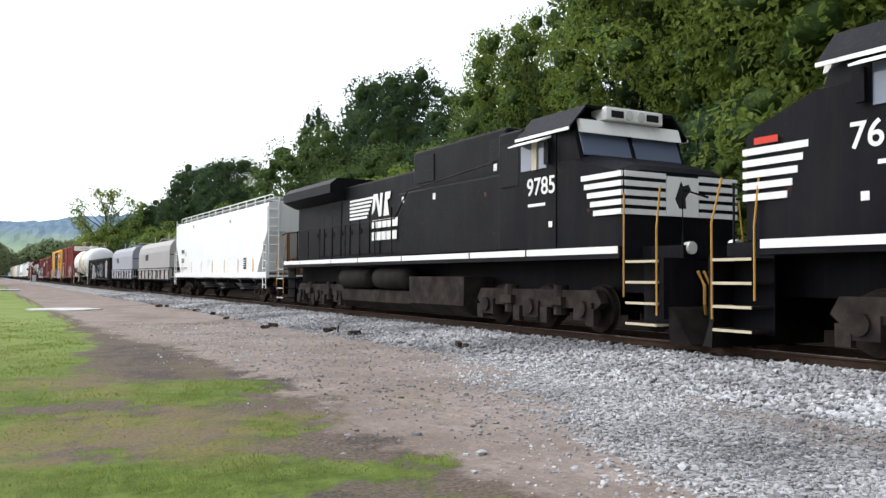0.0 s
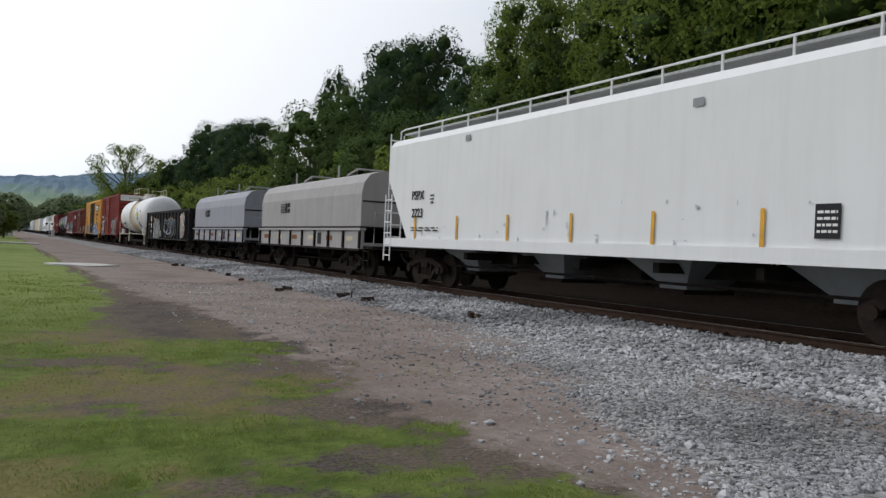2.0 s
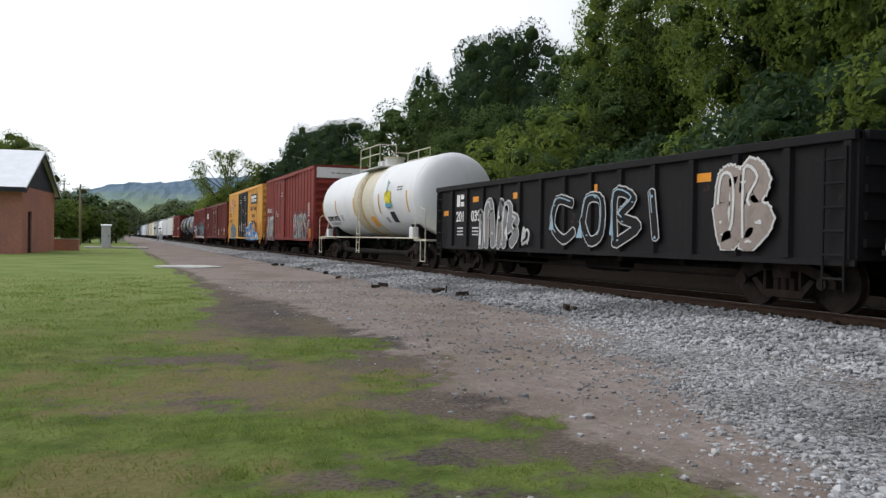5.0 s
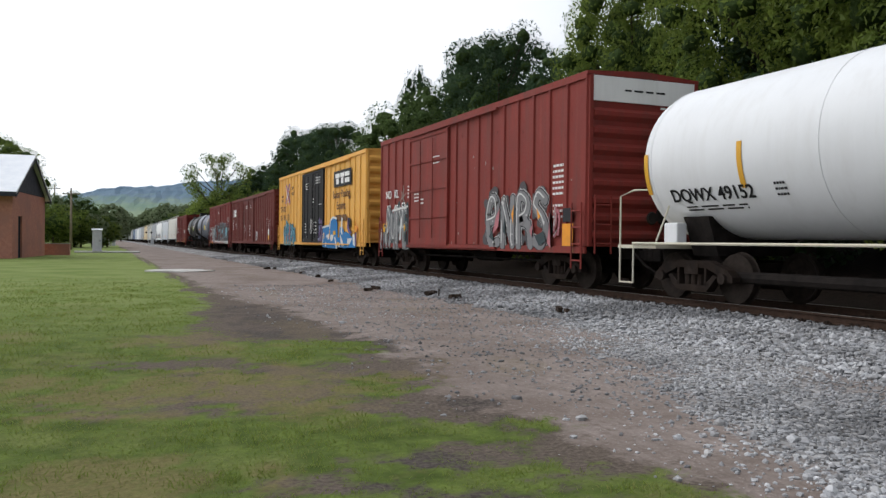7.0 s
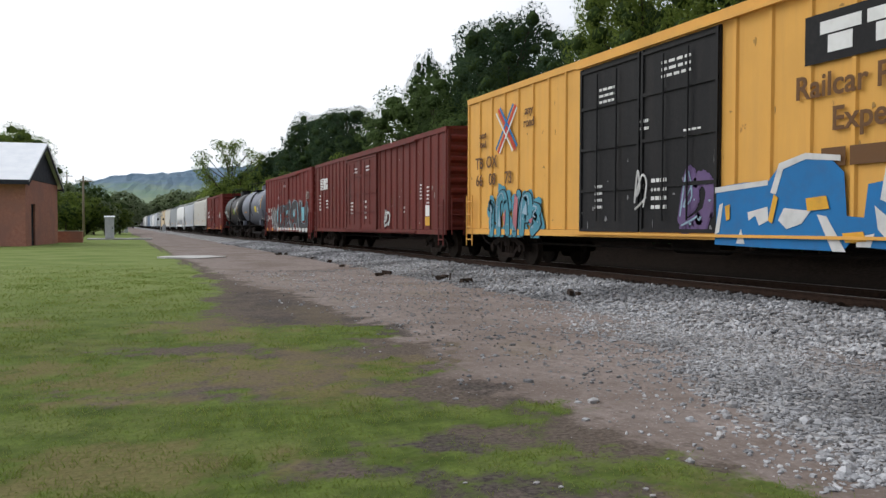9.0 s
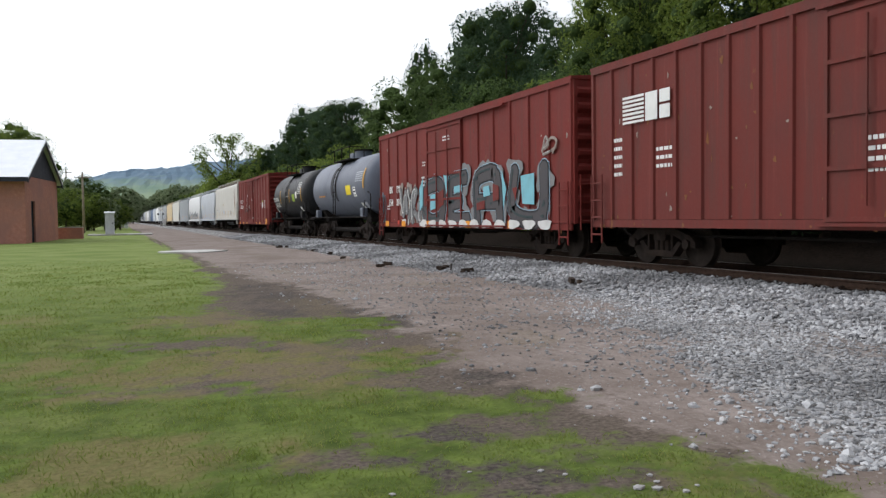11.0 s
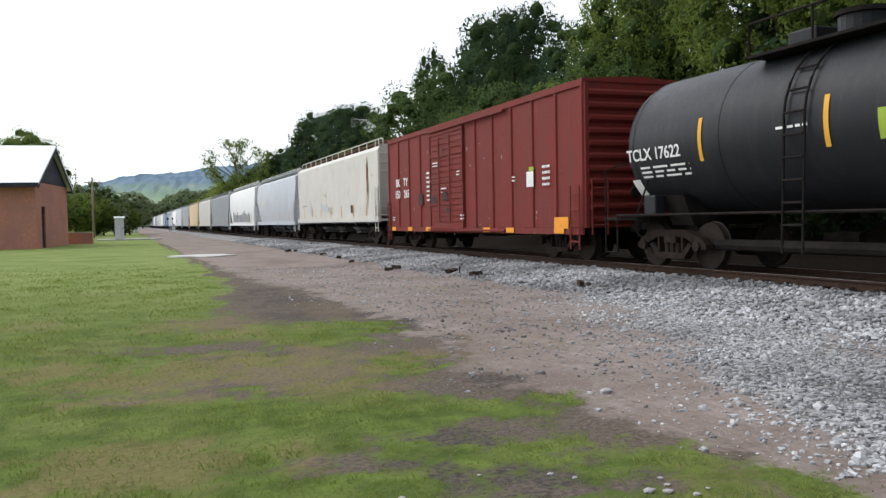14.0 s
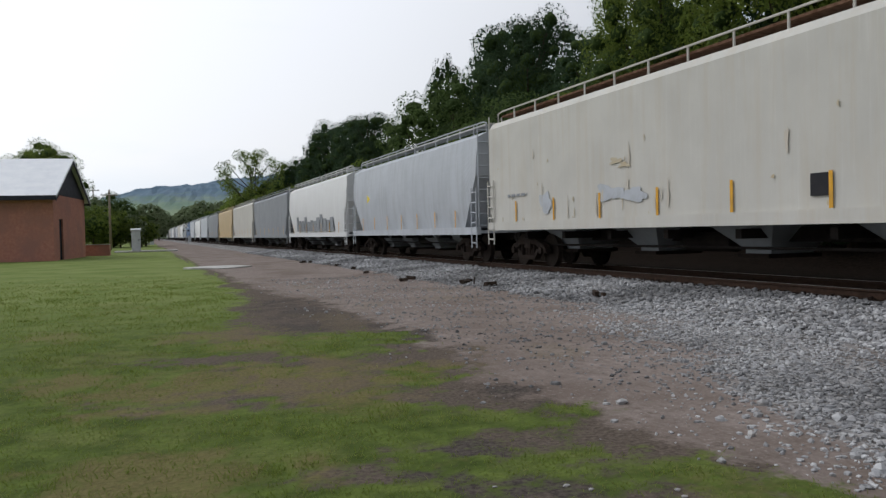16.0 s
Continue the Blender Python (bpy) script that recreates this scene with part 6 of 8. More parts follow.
# ---- covered hoppers
def hopper(y0, y1, zs, zt, colour, label, bulge=0.0, seed=1, grate=None, hatch=True, detail=True, cut=1.45):
    root, h = vehicle("covered_hopper", label, "hopper car", y0, y1)
    rng = random.Random(seed)
    W, z0, z1 = 1.49, zs - RAIL_Z, zt - RAIL_Z

    def section(y):
        low = z0 + 0.22 + max(0.0, cut - (h - abs(y))) * 1.25
        pts = []
        for k in range(13):
            t = k / 12
            z = low + (z1 - 0.25 - low) * t
            x = W - bulge * ((2 * (z - z0) / (z1 - z0) - 1) ** 2) * 0.55 - (0.02 if bulge == 0 else 0)
            pts.append((-x, z))
        top = [(-W * (0.90 - bulge * 0.6), z1 - 0.08), (-W * (0.6 - bulge * 0.5), z1), (W * (0.6 - bulge * 0.5), z1), (W * (0.90 - bulge * 0.6), z1 - 0.08)]
        ring = pts + top + [(-x, z) for x, z in pts[::-1]]
        return [(x, y, z) for x, z in ring]

    part("body", loft([section(y) for y in (-h + 0.12, -h + cut, -h / 3, 0, h / 3, h - cut, h - 0.12)]), colour, root, smooth=False)
    g = grate or GALV
    for s in (-1, 1):
        xa, xb = sorted((s * (W - 0.1), s * (W + 0.03)))
        part("side_sill", boxed(xa, xb, -h, h, z0, z0 + 0.24), colour, root)
        # roof edge rail with its posts
        xr = s * (W * 0.80 - bulge * 0.5)
        runs = [[(xr, -h + 0.15, z1 - 0.35), (xr, -h + 0.2, z1 + 0.22), (xr, -h + 0.5, z1 + 0.27), (xr, h - 0.5, z1 + 0.27), (xr, h - 0.2, z1 + 0.22), (xr, h - 0.15, z1 - 0.35)]]
        n = 13
        for i in range(1, n):
            y = -h + 2 * h * i / n
            runs.append([(xr, y, z1 - 0.06), (xr, y, z1 + 0.27)])
        part("roof_rail", tubes(runs, 0.026, 5), colour, root, "roof walkway rail on posts")
        bm = bmesh.new()
        xa, xb = sorted((s * W * 0.42, s * W * 0.72))
        box(bm, xa, xb, -h + 0.2, h - 0.2, z1 + 0.13, z1 + 0.18)
        part("running_board", bm, g, root, "grated roof walkway")
    for i in range(9):
        shared(("hatch", colour.name), "hatch_cover", lambda: boxed(-0.42, 0.42, -0.75, 0.75, -0.02, 0.12, bevel=0.02), colour, root, pose(0, -h + 1.3 + (2 * h - 2.6) * i / 8, z1))
    # ends: slope braces, platform, ladders
    for s in (-1, 1):
        ya, yb = sorted((s * (h - 0.02), s * (h - 1.5)))
        part("end_platform", boxed(-W + 0.1, W - 0.1, ya, yb, z0 + 0.04, z0 + 0.13), colour, root)
        bm = bmesh.new()
        for x in (-0.55, 0.55):
            tube(bm, [(x, s * (h - 0.12), z0 + 0.12), (x, s * (h - 0.2), z0 + 1.9)], 0.05, 6)
        tube(bm, [(0, s * (h - 0.9), z0 + 0.1), (0, s * (h - 0.9), z0 + 0.55)], 0.2, 10)
        box(bm, -0.3, 0.35, min(s * (h - 0.75), s * (h - 0.45)), max(s * (h - 0.75), s * (h - 0.45)), z0 + 0.4, z0 + 0.8)
        part("brake_stand", bm, RUST_PATCH if detail else UNDER, root, "brake gear on the end platform")
        for sx in (-1, 1):
            ladder(root, "end_ladder", sx * (W - 0.06) - (0.0 if sx < 0 else 0.42), s * (h - 0.03), z0 + 0.1, z1 + 0.15, 0.42, colour, "x", 9)
            ladder(root, "side_ladder", sx * (W + 0.03), s * (h - 0.25) - 0.21, z0 - 0.42, z0 + 1.5, 0.42, colour, "y", 6)
    # discharge hoppers
    for i in range(4):
        y = -h + 3.5 + (2 * h - 7.0) * i / 3
        sec = [[(x * a, y + yy * b, z) for x, yy in ((-1, -1), (1, -1), (1, 1), (-1, 1))] for a, b, z in ((1.1, 1.1, z0 + 0.2), (0.5, 0.35, z0 - 0.46), (0.5, 0.35, z0 - 0.54))]
        part("discharge_chute", loft(sec), MID_GREY, root, "sloped discharge hopper")
        part("gate", boxed(-0.62, 0.62, y - 0.42, y + 0.42, z0 - 0.62, z0 - 0.542), TRUCK_STEEL, root)
    if detail:
        for i in range(7):
            y = -h + 2.0 + (2 * h - 4.0) * i / 6
            bars("reflector", [(-0.04, 0.04, -0.3, 0.3)], REFLECT, root, (-W - 0.01, y, z0 + 0.52), SIDE, "yellow reflector strip")
    brake_gear(root, h)
    running_gear(root, h, 1.9)
    return root, h, W, z0, z1


H0, g0, w0, a0, b0 = hopper(32.5, 50.6, 1.33, 4.46, WHITE_HOPPER, "clean white covered hopper with roof rails and sloped ends", 0.0, 1)
lettering("reporting_mark", "PSPX", 0.34, DARK_STENCIL, H0, (-w0 - 0.006, 6.95, a0 + 1.40))
lettering("car_number", "2223", 0.34, DARK_STENCIL, H0, (-w0 - 0.006, 6.95, a0 + 0.92))
rngh = random.Random(56)
bars("data_plate", [(-0.2, 0.2, -0.24, 0.24)], GRAF_BLACK, H0, (-w0 - 0.006, -5.8, a0 + 0.62), SIDE, "black data plate")
bars("fine_print", small_print(rngh, 0.32, 0.36, 4), STENCIL, H0, (-w0 - 0.011, -5.8, a0 + 0.62), SIDE, "unreadable white print")
bars("fine_print", small_print(rngh, 1.6, 0.14, 2), DARK_STENCIL, H0, (-w0 - 0.006, 6.5, a0 + 0.5), SIDE, "unreadable print")
bars("fine_print", small_print(rngh, 0.2, 0.28, 3), DARK_STENCIL, H0, (-w0 - 0.006, 6.1, a0 + 1.3), SIDE, "unreadable print")
bars("vent_mark", [(-0.12, 0.12, -0.07, 0.07)], MID_GREY, H0, (-w0 - 0.006, -3.3, b0 - 0.55), SIDE, "small grey vent cover")
bars("vent_mark", [(-0.12, 0.12, -0.07, 0.07)], MID_GREY, H0, (-w0 - 0.006, 4.3, b0 - 0.4), SIDE, "small grey vent cover")
lettering("reporting_mark", "PSPX 2223", 0.2, DARK_STENCIL, H0, (0.75, -g0 + 0.1, b0 - 0.9), FRONT)

H1, g1, w1, a1, b1 = hopper(231.0, 248.8, 1.32, 4.62, OLD_WHITE, "weathered cream-white covered hopper with rust stains", 0.0, 2, RUSTY_GRATE, cut=0.35)
m = Matrix.Translation((-w1 - 0.008, -7.1, a1 + 1.7)) @ SIDE
rngr = random.Random(14)
tagged(part("rust_stain", flat([blob(rngr, rngr.gauss(0, 0.05) + 0.05 * k / 20, 0.85 - 1.25 * k / 20, rngr.uniform(0.05, 0.15), rngr.uniform(0.18, 0.5), 14, 0.3, 0.9) for k in range(20)]), RUST_PATCH, H1, "ragged rust-brown stain", m=m), kind="stuff")
tagged(part("rust_run", flat([blob(rngr, rngr.gauss(0.03, 0.09), rngr.uniform(-0.85, -0.2), rngr.uniform(0.02, 0.06), rngr.uniform(0.3, 0.7), 12, 0.3, 0.9) for _ in range(10)], -0.002), STAIN_TAN, H1, "tan runs below the rust stain", m=m), kind="stuff")
tagged(part("rust_run", flat([blob(rngr, rngr.uniform(-14.5, 2.0), rngr.uniform(-1.45, -0.9) if k % 3 else rngr.uniform(-0.9, 0.4), rngr.uniform(0.02, 0.10), rngr.uniform(0.15, 0.6), 12, 0.3, 0.9) for k in range(20)], -0.002), FILM, H1, "thin tan rust-water runs", m=m), kind="stuff")
rngk = random.Random(66)
bars("data_plate", [(-0.22, 0.22, -0.18, 0.18)], GRAF_BLACK, H1, (-w1 - 0.008, -4.4, a1 + 0.62), SIDE, "black data plate")
bars("fine_print", small_print(rngk, 1.3, 0.18, 1), MID_GREY, H1, (-w1 - 0.008, 6.8, a1 + 1.0), SIDE, "faded print")
for u, v, a, b, k in ((5.1, 0.72, 0.5, 0.5, 2), (1.9, 0.8, 0.9, 0.35, 4), (0.9, 0.72, 0.7, 0.3, 6)):
    part("faded_tag", flat([blob(random.Random(k), 0, 0, a, b, 16, 0.3), blob(random.Random(k + 1), a * 0.5, -0.05, a * 0.5, b * 0.6, 14, 0.3)]), PALE_GREY, H1, "faded pale grey sprayed patch", m=Matrix.Translation((-w1 - 0.008, u, a1 + v)) @ SIDE)
m = Matrix.Translation((-w1 - 0.008, 1.6, a1 + 1.5)) @ SIDE
part("paint_mark", flat([blob(random.Random(7), 0, 0, 0.5, 0.14, 14, 0.35), blob(random.Random(17), 0.35, -0.12, 0.4, 0.1, 14, 0.35)]), STAIN_TAN, H1, "dull yellow paint mark", m=m)

scuffs(H1, -w1 - 0.004, -g1 + 0.5, g1 - 0.5, a1 + 0.3, a1 + 2.2, 22, STAIN_TAN, 121, "tan rust-water spots")
scuffs(H0, -w0 - 0.004, -g0 + 1.6, g0 - 1.6, a0 + 0.25, a0 + 1.0, 24, PALE_GREY, 122, "grey dirt spots")
H2, g2, w2, a2, b2 = hopper(249.7, 266.3, 1.20, 4.55, PALE_GREY, "pale blue-grey covered hopper with curved sides", 0.30, 3)
part("paint_mark", flat([blob(random.Random(8), 0, 0, 0.4, 0.3, 14, 0.3)]), YELLOW_LABEL, H2, "yellow paint mark", m=Matrix.Translation((-w2 - 0.0, 5.3, a2 + 1.7)) @ SIDE)
H3, g3, w3, a3, b3 = hopper(267.7, 286.0, 1.15, 4.60, WHITE_HOPPER, "white covered hopper with a worn grey foot", 0.30, 4)
rngl = random.Random(76)
bars("worn_paint", [(-6 + i * 1.0, -6 + i * 1.0 + rngl.uniform(0.6, 0.98), -0.5, rngl.uniform(0.1, 0.5)) for i in range(12)], MID_GREY, H3, (-w3 - 0.004, 0, a3 + 0.85), SIDE, "ragged grey band of worn paint")
hopper(286.8, 306.5, 1.10, 4.55, MID_GREY, "mid-grey covered hopper in the train", 0.0, 5)
hopper(307.5, 326.6, 1.10, 4.60, OLD_WHITE, "dull white covered hopper in the train", 0.0, 6)
hopper(328.0, 347.0, 1.10, 4.60, TAN, "tan covered hopper in the train", 0.0, 7)
hopper(348.2, 367.5, 1.10, 4.60, MID_GREY, "grey covered hopper with roof rails", 0.0, 8)
yy = 369.2
for i, (c, lab) in enumerate(((PALE_GREY, "pale grey covered hopper with roof rails"), (WHITE_HOPPER, "white covered hopper with roof rails"), (PALE_GREY, "pale grey covered hopper with roof rails"), (BOX_BLUE, "dull blue covered hopper with roof rails"), (MID_GREY, "grey covered hopper with roof rails"),
                              (WHITE_HOPPER, "white covered hopper with roof rails"), (OLD_WHITE, "dull white covered hopper in the train"), (PALE_GREY, "pale grey covered hopper with roof rails"), (MID_GREY, "grey covered hopper with roof rails"), (WHITE_HOPPER, "white covered hopper with roof rails"),
                              (PALE_GREY, "pale grey covered hopper with roof rails"), (OLD_WHITE, "dull white covered hopper in the train"), (MID_GREY, "grey covered hopper with roof rails"), (WHITE_HOPPER, "white covered hopper with roof rails"))):
    hopper(yy, yy + 17.6, 1.12, 4.6, c, lab, 0.3 * (i % 2), 20 + i, None, True, False)
    yy += 19.2


# ---- coil cars
def coil_car(y0, y1, colour, label, seed):
    root, h = vehicle("coil_car", label, "coil car", y0, y1)
    rng = random.Random(seed)
    W = 1.47
    z0 = 1.05
    tub = bmesh.new()
    for s in (-1, 1):
        xa, xb = sorted((s * (W - 0.12), s * (W - 0.02)))
        box(tub, xa, xb, -h, h, z0, z0 + 0.58)
    box(tub, -W + 0.12, W - 0.12, -h, h, z0, z0 + 0.2)
    part("tub", tub, colour, root, "side sill and trough")
    n = 9
    for s in (-1, 1):
        for i in range(n):
            y = -h + 0.1 + (2 * h - 0.2) * i / (n - 1)
            shared(("coilpost", colour.name), "side_post", lambda: boxed(-0.05, 0.0, -0.07, 0.07, 0.0, 0.56, bevel=0.01), UNDER, root, pose(s * (W - 0.017), y, z0 + 0.01, 0, 0, 0 if s < 0 else 180))
        xa, xb = sorted((s * (W - 0.16), s * (W + 0.05)))
        part("top_flange", boxed(xa, xb, -h - 0.03, h + 0.03, z0 + 0.583, z0 + 0.66), colour, root)
        xa, xb = sorted((s * (W - 0.16), s * (W + 0.035)))
        part("bottom_flange", boxed(xa, xb, -h, h, z0 - 0.07, z0 - 0.003), UNDER, root)
    # removable hood: upright sides rolling over into a flat-arched top
    prof = [(-W + 0.03, z0 + 0.67), (-W + 0.02, z0 + 1.75), (-W + 0.10, z0 + 2.12), (-W + 0.30, z0 + 2.38), (-W + 0.65, z0 + 2.50), (0, z0 + 2.54)]
    ring = prof + [(-x, z) for x, z in prof[-2::-1]]
    hood = part("hood", slab_y(ring, -h + 0.12, h - 0.12), colour, root, "removable arched steel hood", smooth=False)
    part("hood_foot", slab_y([(-W - 0.01, z0 + 0.665), (W + 0.01, z0 + 0.665), (W + 0.01, z0 + 0.72), (-W - 0.01, z0 + 0.72)], -h + 0.08, h - 0.08), UNDER, hood, "dark hood edge")
    part("end_seam", slab_y([(-W + 0.06, z0 + 1.50), (W - 0.06, z0 + 1.50), (W - 0.06, z0 + 1.54), (-W + 0.06, z0 + 1.54)], -h + 0.1, -h + 0.125), UNDER, hood)
    for y in (-h * 0.42, h * 0.42):
        runs = [[(-0.5, y - 0.4, z0 + 2.45), (-0.5, y - 0.4, z0 + 2.78), (0.5, y - 0.4, z0 + 2.78), (0.5, y - 0.4, z0 + 2.45)],
                [(-0.5, y - 0.4, z0 + 2.76), (-0.5, y + 0.5, z0 + 2.6)], [(0.5, y - 0.4, z0 + 2.76), (0.5, y + 0.5, z0 + 2.6)], [(-0.75, y + 0.7, z0 + 2.3), (-0.75, y + 0.75, z0 + 2.95)]]
        part("lifting_bracket", tubes(runs, 0.04, 6), colour, hood, "hood lifting bracket")
    bars("logo_mark", [(-0.45, 0.1, -0.19 + 0.065 * k, -0.155 + 0.065 * k) for k in range(6)] + [(0.14, 0.42, -0.19, 0.19), (0.48, 0.75, -0.19, -0.03), (0.48, 0.75, 0.03, 0.19)],
         DARK_STENCIL, root, (-W + 0.012, h * 0.42, z0 + 1.45), SIDE, "dark striped logo shapes")
    bars("fine_print", small_print(rng, 1.2, 0.2, 1), DARK_STENCIL, root, (0.4, -h + 0.108, z0 + 2.2), FRONT, "dark stencilled print")
    for i in range(6):
        bars("label_plate", [(-0.3, 0.3, -0.08, 0.08)], RUST_PATCH if i % 2 else STAIN_TAN, root, (-W + 0.012, -h + 1.0 + i * (2 * h - 2) / 5, z0 + 0.32), SIDE, "stained panel patch")
    bars("data_plate", [(-0.18, 0.18, -0.2, 0.2)], GRAF_BLACK, root, (-W + 0.008, -h + 3.9, z0 + 0.3), SIDE, "black data plate")
    for s in (-1, 1):
        ya, yb = sorted((s * (h + 0.02), s * (h + 0.75)))
        part("end_platform", boxed(-W + 0.1, W - 0.1, ya, yb, z0 + 0.02, z0 + 0.1), UNDER, root)
        runs = [[(-W + 0.15, s * (h + 0.7), z0 + 0.1), (-W + 0.15, s * (h + 0.7), z0 + 1.15), (W - 0.15, s * (h + 0.7), z0 + 1.15), (W - 0.15, s * (h + 0.7), z0 + 0.1)]]
        part("end_rail", tubes(runs, 0.025, 6), colour, root, "end handrail")
        ladder(root, "step", -W + 0.06, s * (h + 0.35) - 0.2, z0 - 0.5, z0 + 0.08, 0.4, UNDER, "y", 2)
    brake_gear(root, h)
    running_gear(root, h + 0.35, 2.0)
    lower_body(root)
    return root


coil_car(52.5, 64.1, COIL_GREY, "warm grey covered coil car with an arched hood", 1)
coil_car(66.9, 78.3, COIL_BLUE, "cool grey covered coil car with an arched hood", 2)


# ---- gondola
def gondola(y0, y1):
    root, h = vehicle("gondola_car", "black open gondola with white and pale blue graffiti", "gondola", y0, y1)
    W, z0, z1 = 1.44, 0.98, 2.86
    for s in (-1, 1):
        xa, xb = sorted((s * (W - 0.03), s * W))
        part("side_wall", boxed(xa, xb, -h, h, z0, z1), GON_BLACK, root)
        ya, yb = sorted((s * (h - 0.04), s * h))
        part("end_wall", boxed(-W + 0.03, W - 0.03, ya, yb, z0, z1), GON_BLACK, root)
    part("floor", boxed(-W + 0.03, W - 0.03, -h + 0.04, h - 0.04, z0, z0 + 0.08), GON_BLACK, root)
    for s in (-1, 1):
        for i in range(15):
            shared("gonpost", "side_post", lambda: loft([[(0, -0.1, z), (-0.075, -0.07, z), (-0.075, 0.07, z), (0, 0.1, z)] for z in (0, z1 - z0 - 0.14)]), GON_BLACK, root,
                   pose(s * W, -h + 0.15 + (2 * h - 0.3) * i / 14, z0 + 0.02, 0, 0, 0 if s < 0 else 180))
        xa, xb = sorted((s * (W - 0.06), s * (W + 0.09)))
        part("top_chord", boxed(xa, xb, -h, h, z1 - 0.12, z1 + 0.03, bevel=0.015), GON_BLACK, root)
        xa, xb = sorted((s * (W + 0.003), s * (W + 0.05)))
        part("side_sill", boxed(xa, xb, -h, h, z0 - 0.08, z0 + 0.018), GON_BLACK, root)
        ya, yb = sorted((s * (h - 0.05), s * (h + 0.08)))
        part("end_chord", boxed(-W + 0.1, W - 0.1, ya, yb, z1 - 0.12, z1 + 0.026, bevel=0.015), GON_BLACK, root)
        for i in range(4):
            part("end_rib", boxed(-W + 0.1, W - 0.1, min(s * (h + 0.003), s * (h + 0.07)), max(s * (h + 0.003), s * (h + 0.07)), z0 + 0.2 + i * 0.4, z0 + 0.32 + i * 0.4), GON_BLACK, root)
        ladder(root, "ladder", -W - 0.09, s * (h - 0.35) - 0.2, z0 - 0.45, z1 - 0.2, 0.4, GON_BLACK, "y", 6)
    x = -W - 0.08
    for txt, y, z in (("201", 6.48, 1.16), ("039", 5.3, 1.16)):
        lettering("car_number", txt, 0.44, STENCIL, root, (-W - 0.006, y, z0 + z - 0.25))
    bars("logo_mark", [(-0.28, -0.03, -0.18, 0.18), (0.03, 0.28, -0.18, -0.04), (0.03, 0.28, 0.04, 0.18)], STENCIL, root, (-W - 0.006, 6.48, z0 + 1.42), SIDE, "white logo shapes")
    rng = random.Random(86)
    for y in (6.48, 5.3):
        bars("fine_print", small_print(rng, 0.45, 0.3, 3), STENCIL, root, (-W - 0.006, y, z0 + 0.48), SIDE, "unreadable white print")
    for y in (7.66, 5.3, 2.6, -1.2, -5.0):
        bars("label_plate", [(-0.2, 0.2, -0.08, 0.08)], ORANGE, root, (-W - 0.006, y, z0 + (1.05 if y > 7 else 1.42)), SIDE, "orange reflector patch")
    graffiti(root, (x, 3.6, z0 + 0.68), 2.5, 1.35, UPRIGHTS, 0.26, GRAF_WHITE, GRAF_GREY, GRAF_WHITE, "white and silver upright graffiti shapes", None, None, ((GRAF_TAN, [[(.24, .20), (.26, .60), (.30, .65), (.31, .20)], [(.55, .15), (.57, .5), (.6, .2)]]), (GRAF_WHITE, [[(.02, .30), (.08, .40), (.07, .05), (.02, .05)], [(.70, .30), (.76, .50), (.78, .15)]])), 71)
    graffiti(root, (x, -1.6, z0 + 0.74), 4.6, 1.25, ROUNDS, 0.20, GRAF_WHITE, GON_BLACK, GRAF_PALE, "white outlined graffiti letters with pale blue shading", None, None, ((GRAF_PALE, [[(.02, .30), (.05, .60), (.07, .30)], [(.30, .15), (.34, .45), (.36, .15)], [(.60, .2), (.62, .6), (.63, .2)]]),), 72)
    graffiti(root, (x, 1.9, z0 + 0.35), 0.5, 0.5, SCRIBBLE, 0.06, GRAF_GREY, GRAF_WHITE, GRAF_WHITE, "small white tag", seed=73)
    graffiti(root, (x, -5.9, z0 + 0.85), 2.3, 1.4, ROUNDS[1:3], 0.34, GRAF_WHITE, GRAF_TAN, GRAF_WHITE, "two tan rounded letters edged in white", seed=74)
    brake_gear(root, h)
    running_gear(root, h, 1.8)
    lower_body(root)


gondola(79.4, 96.2)


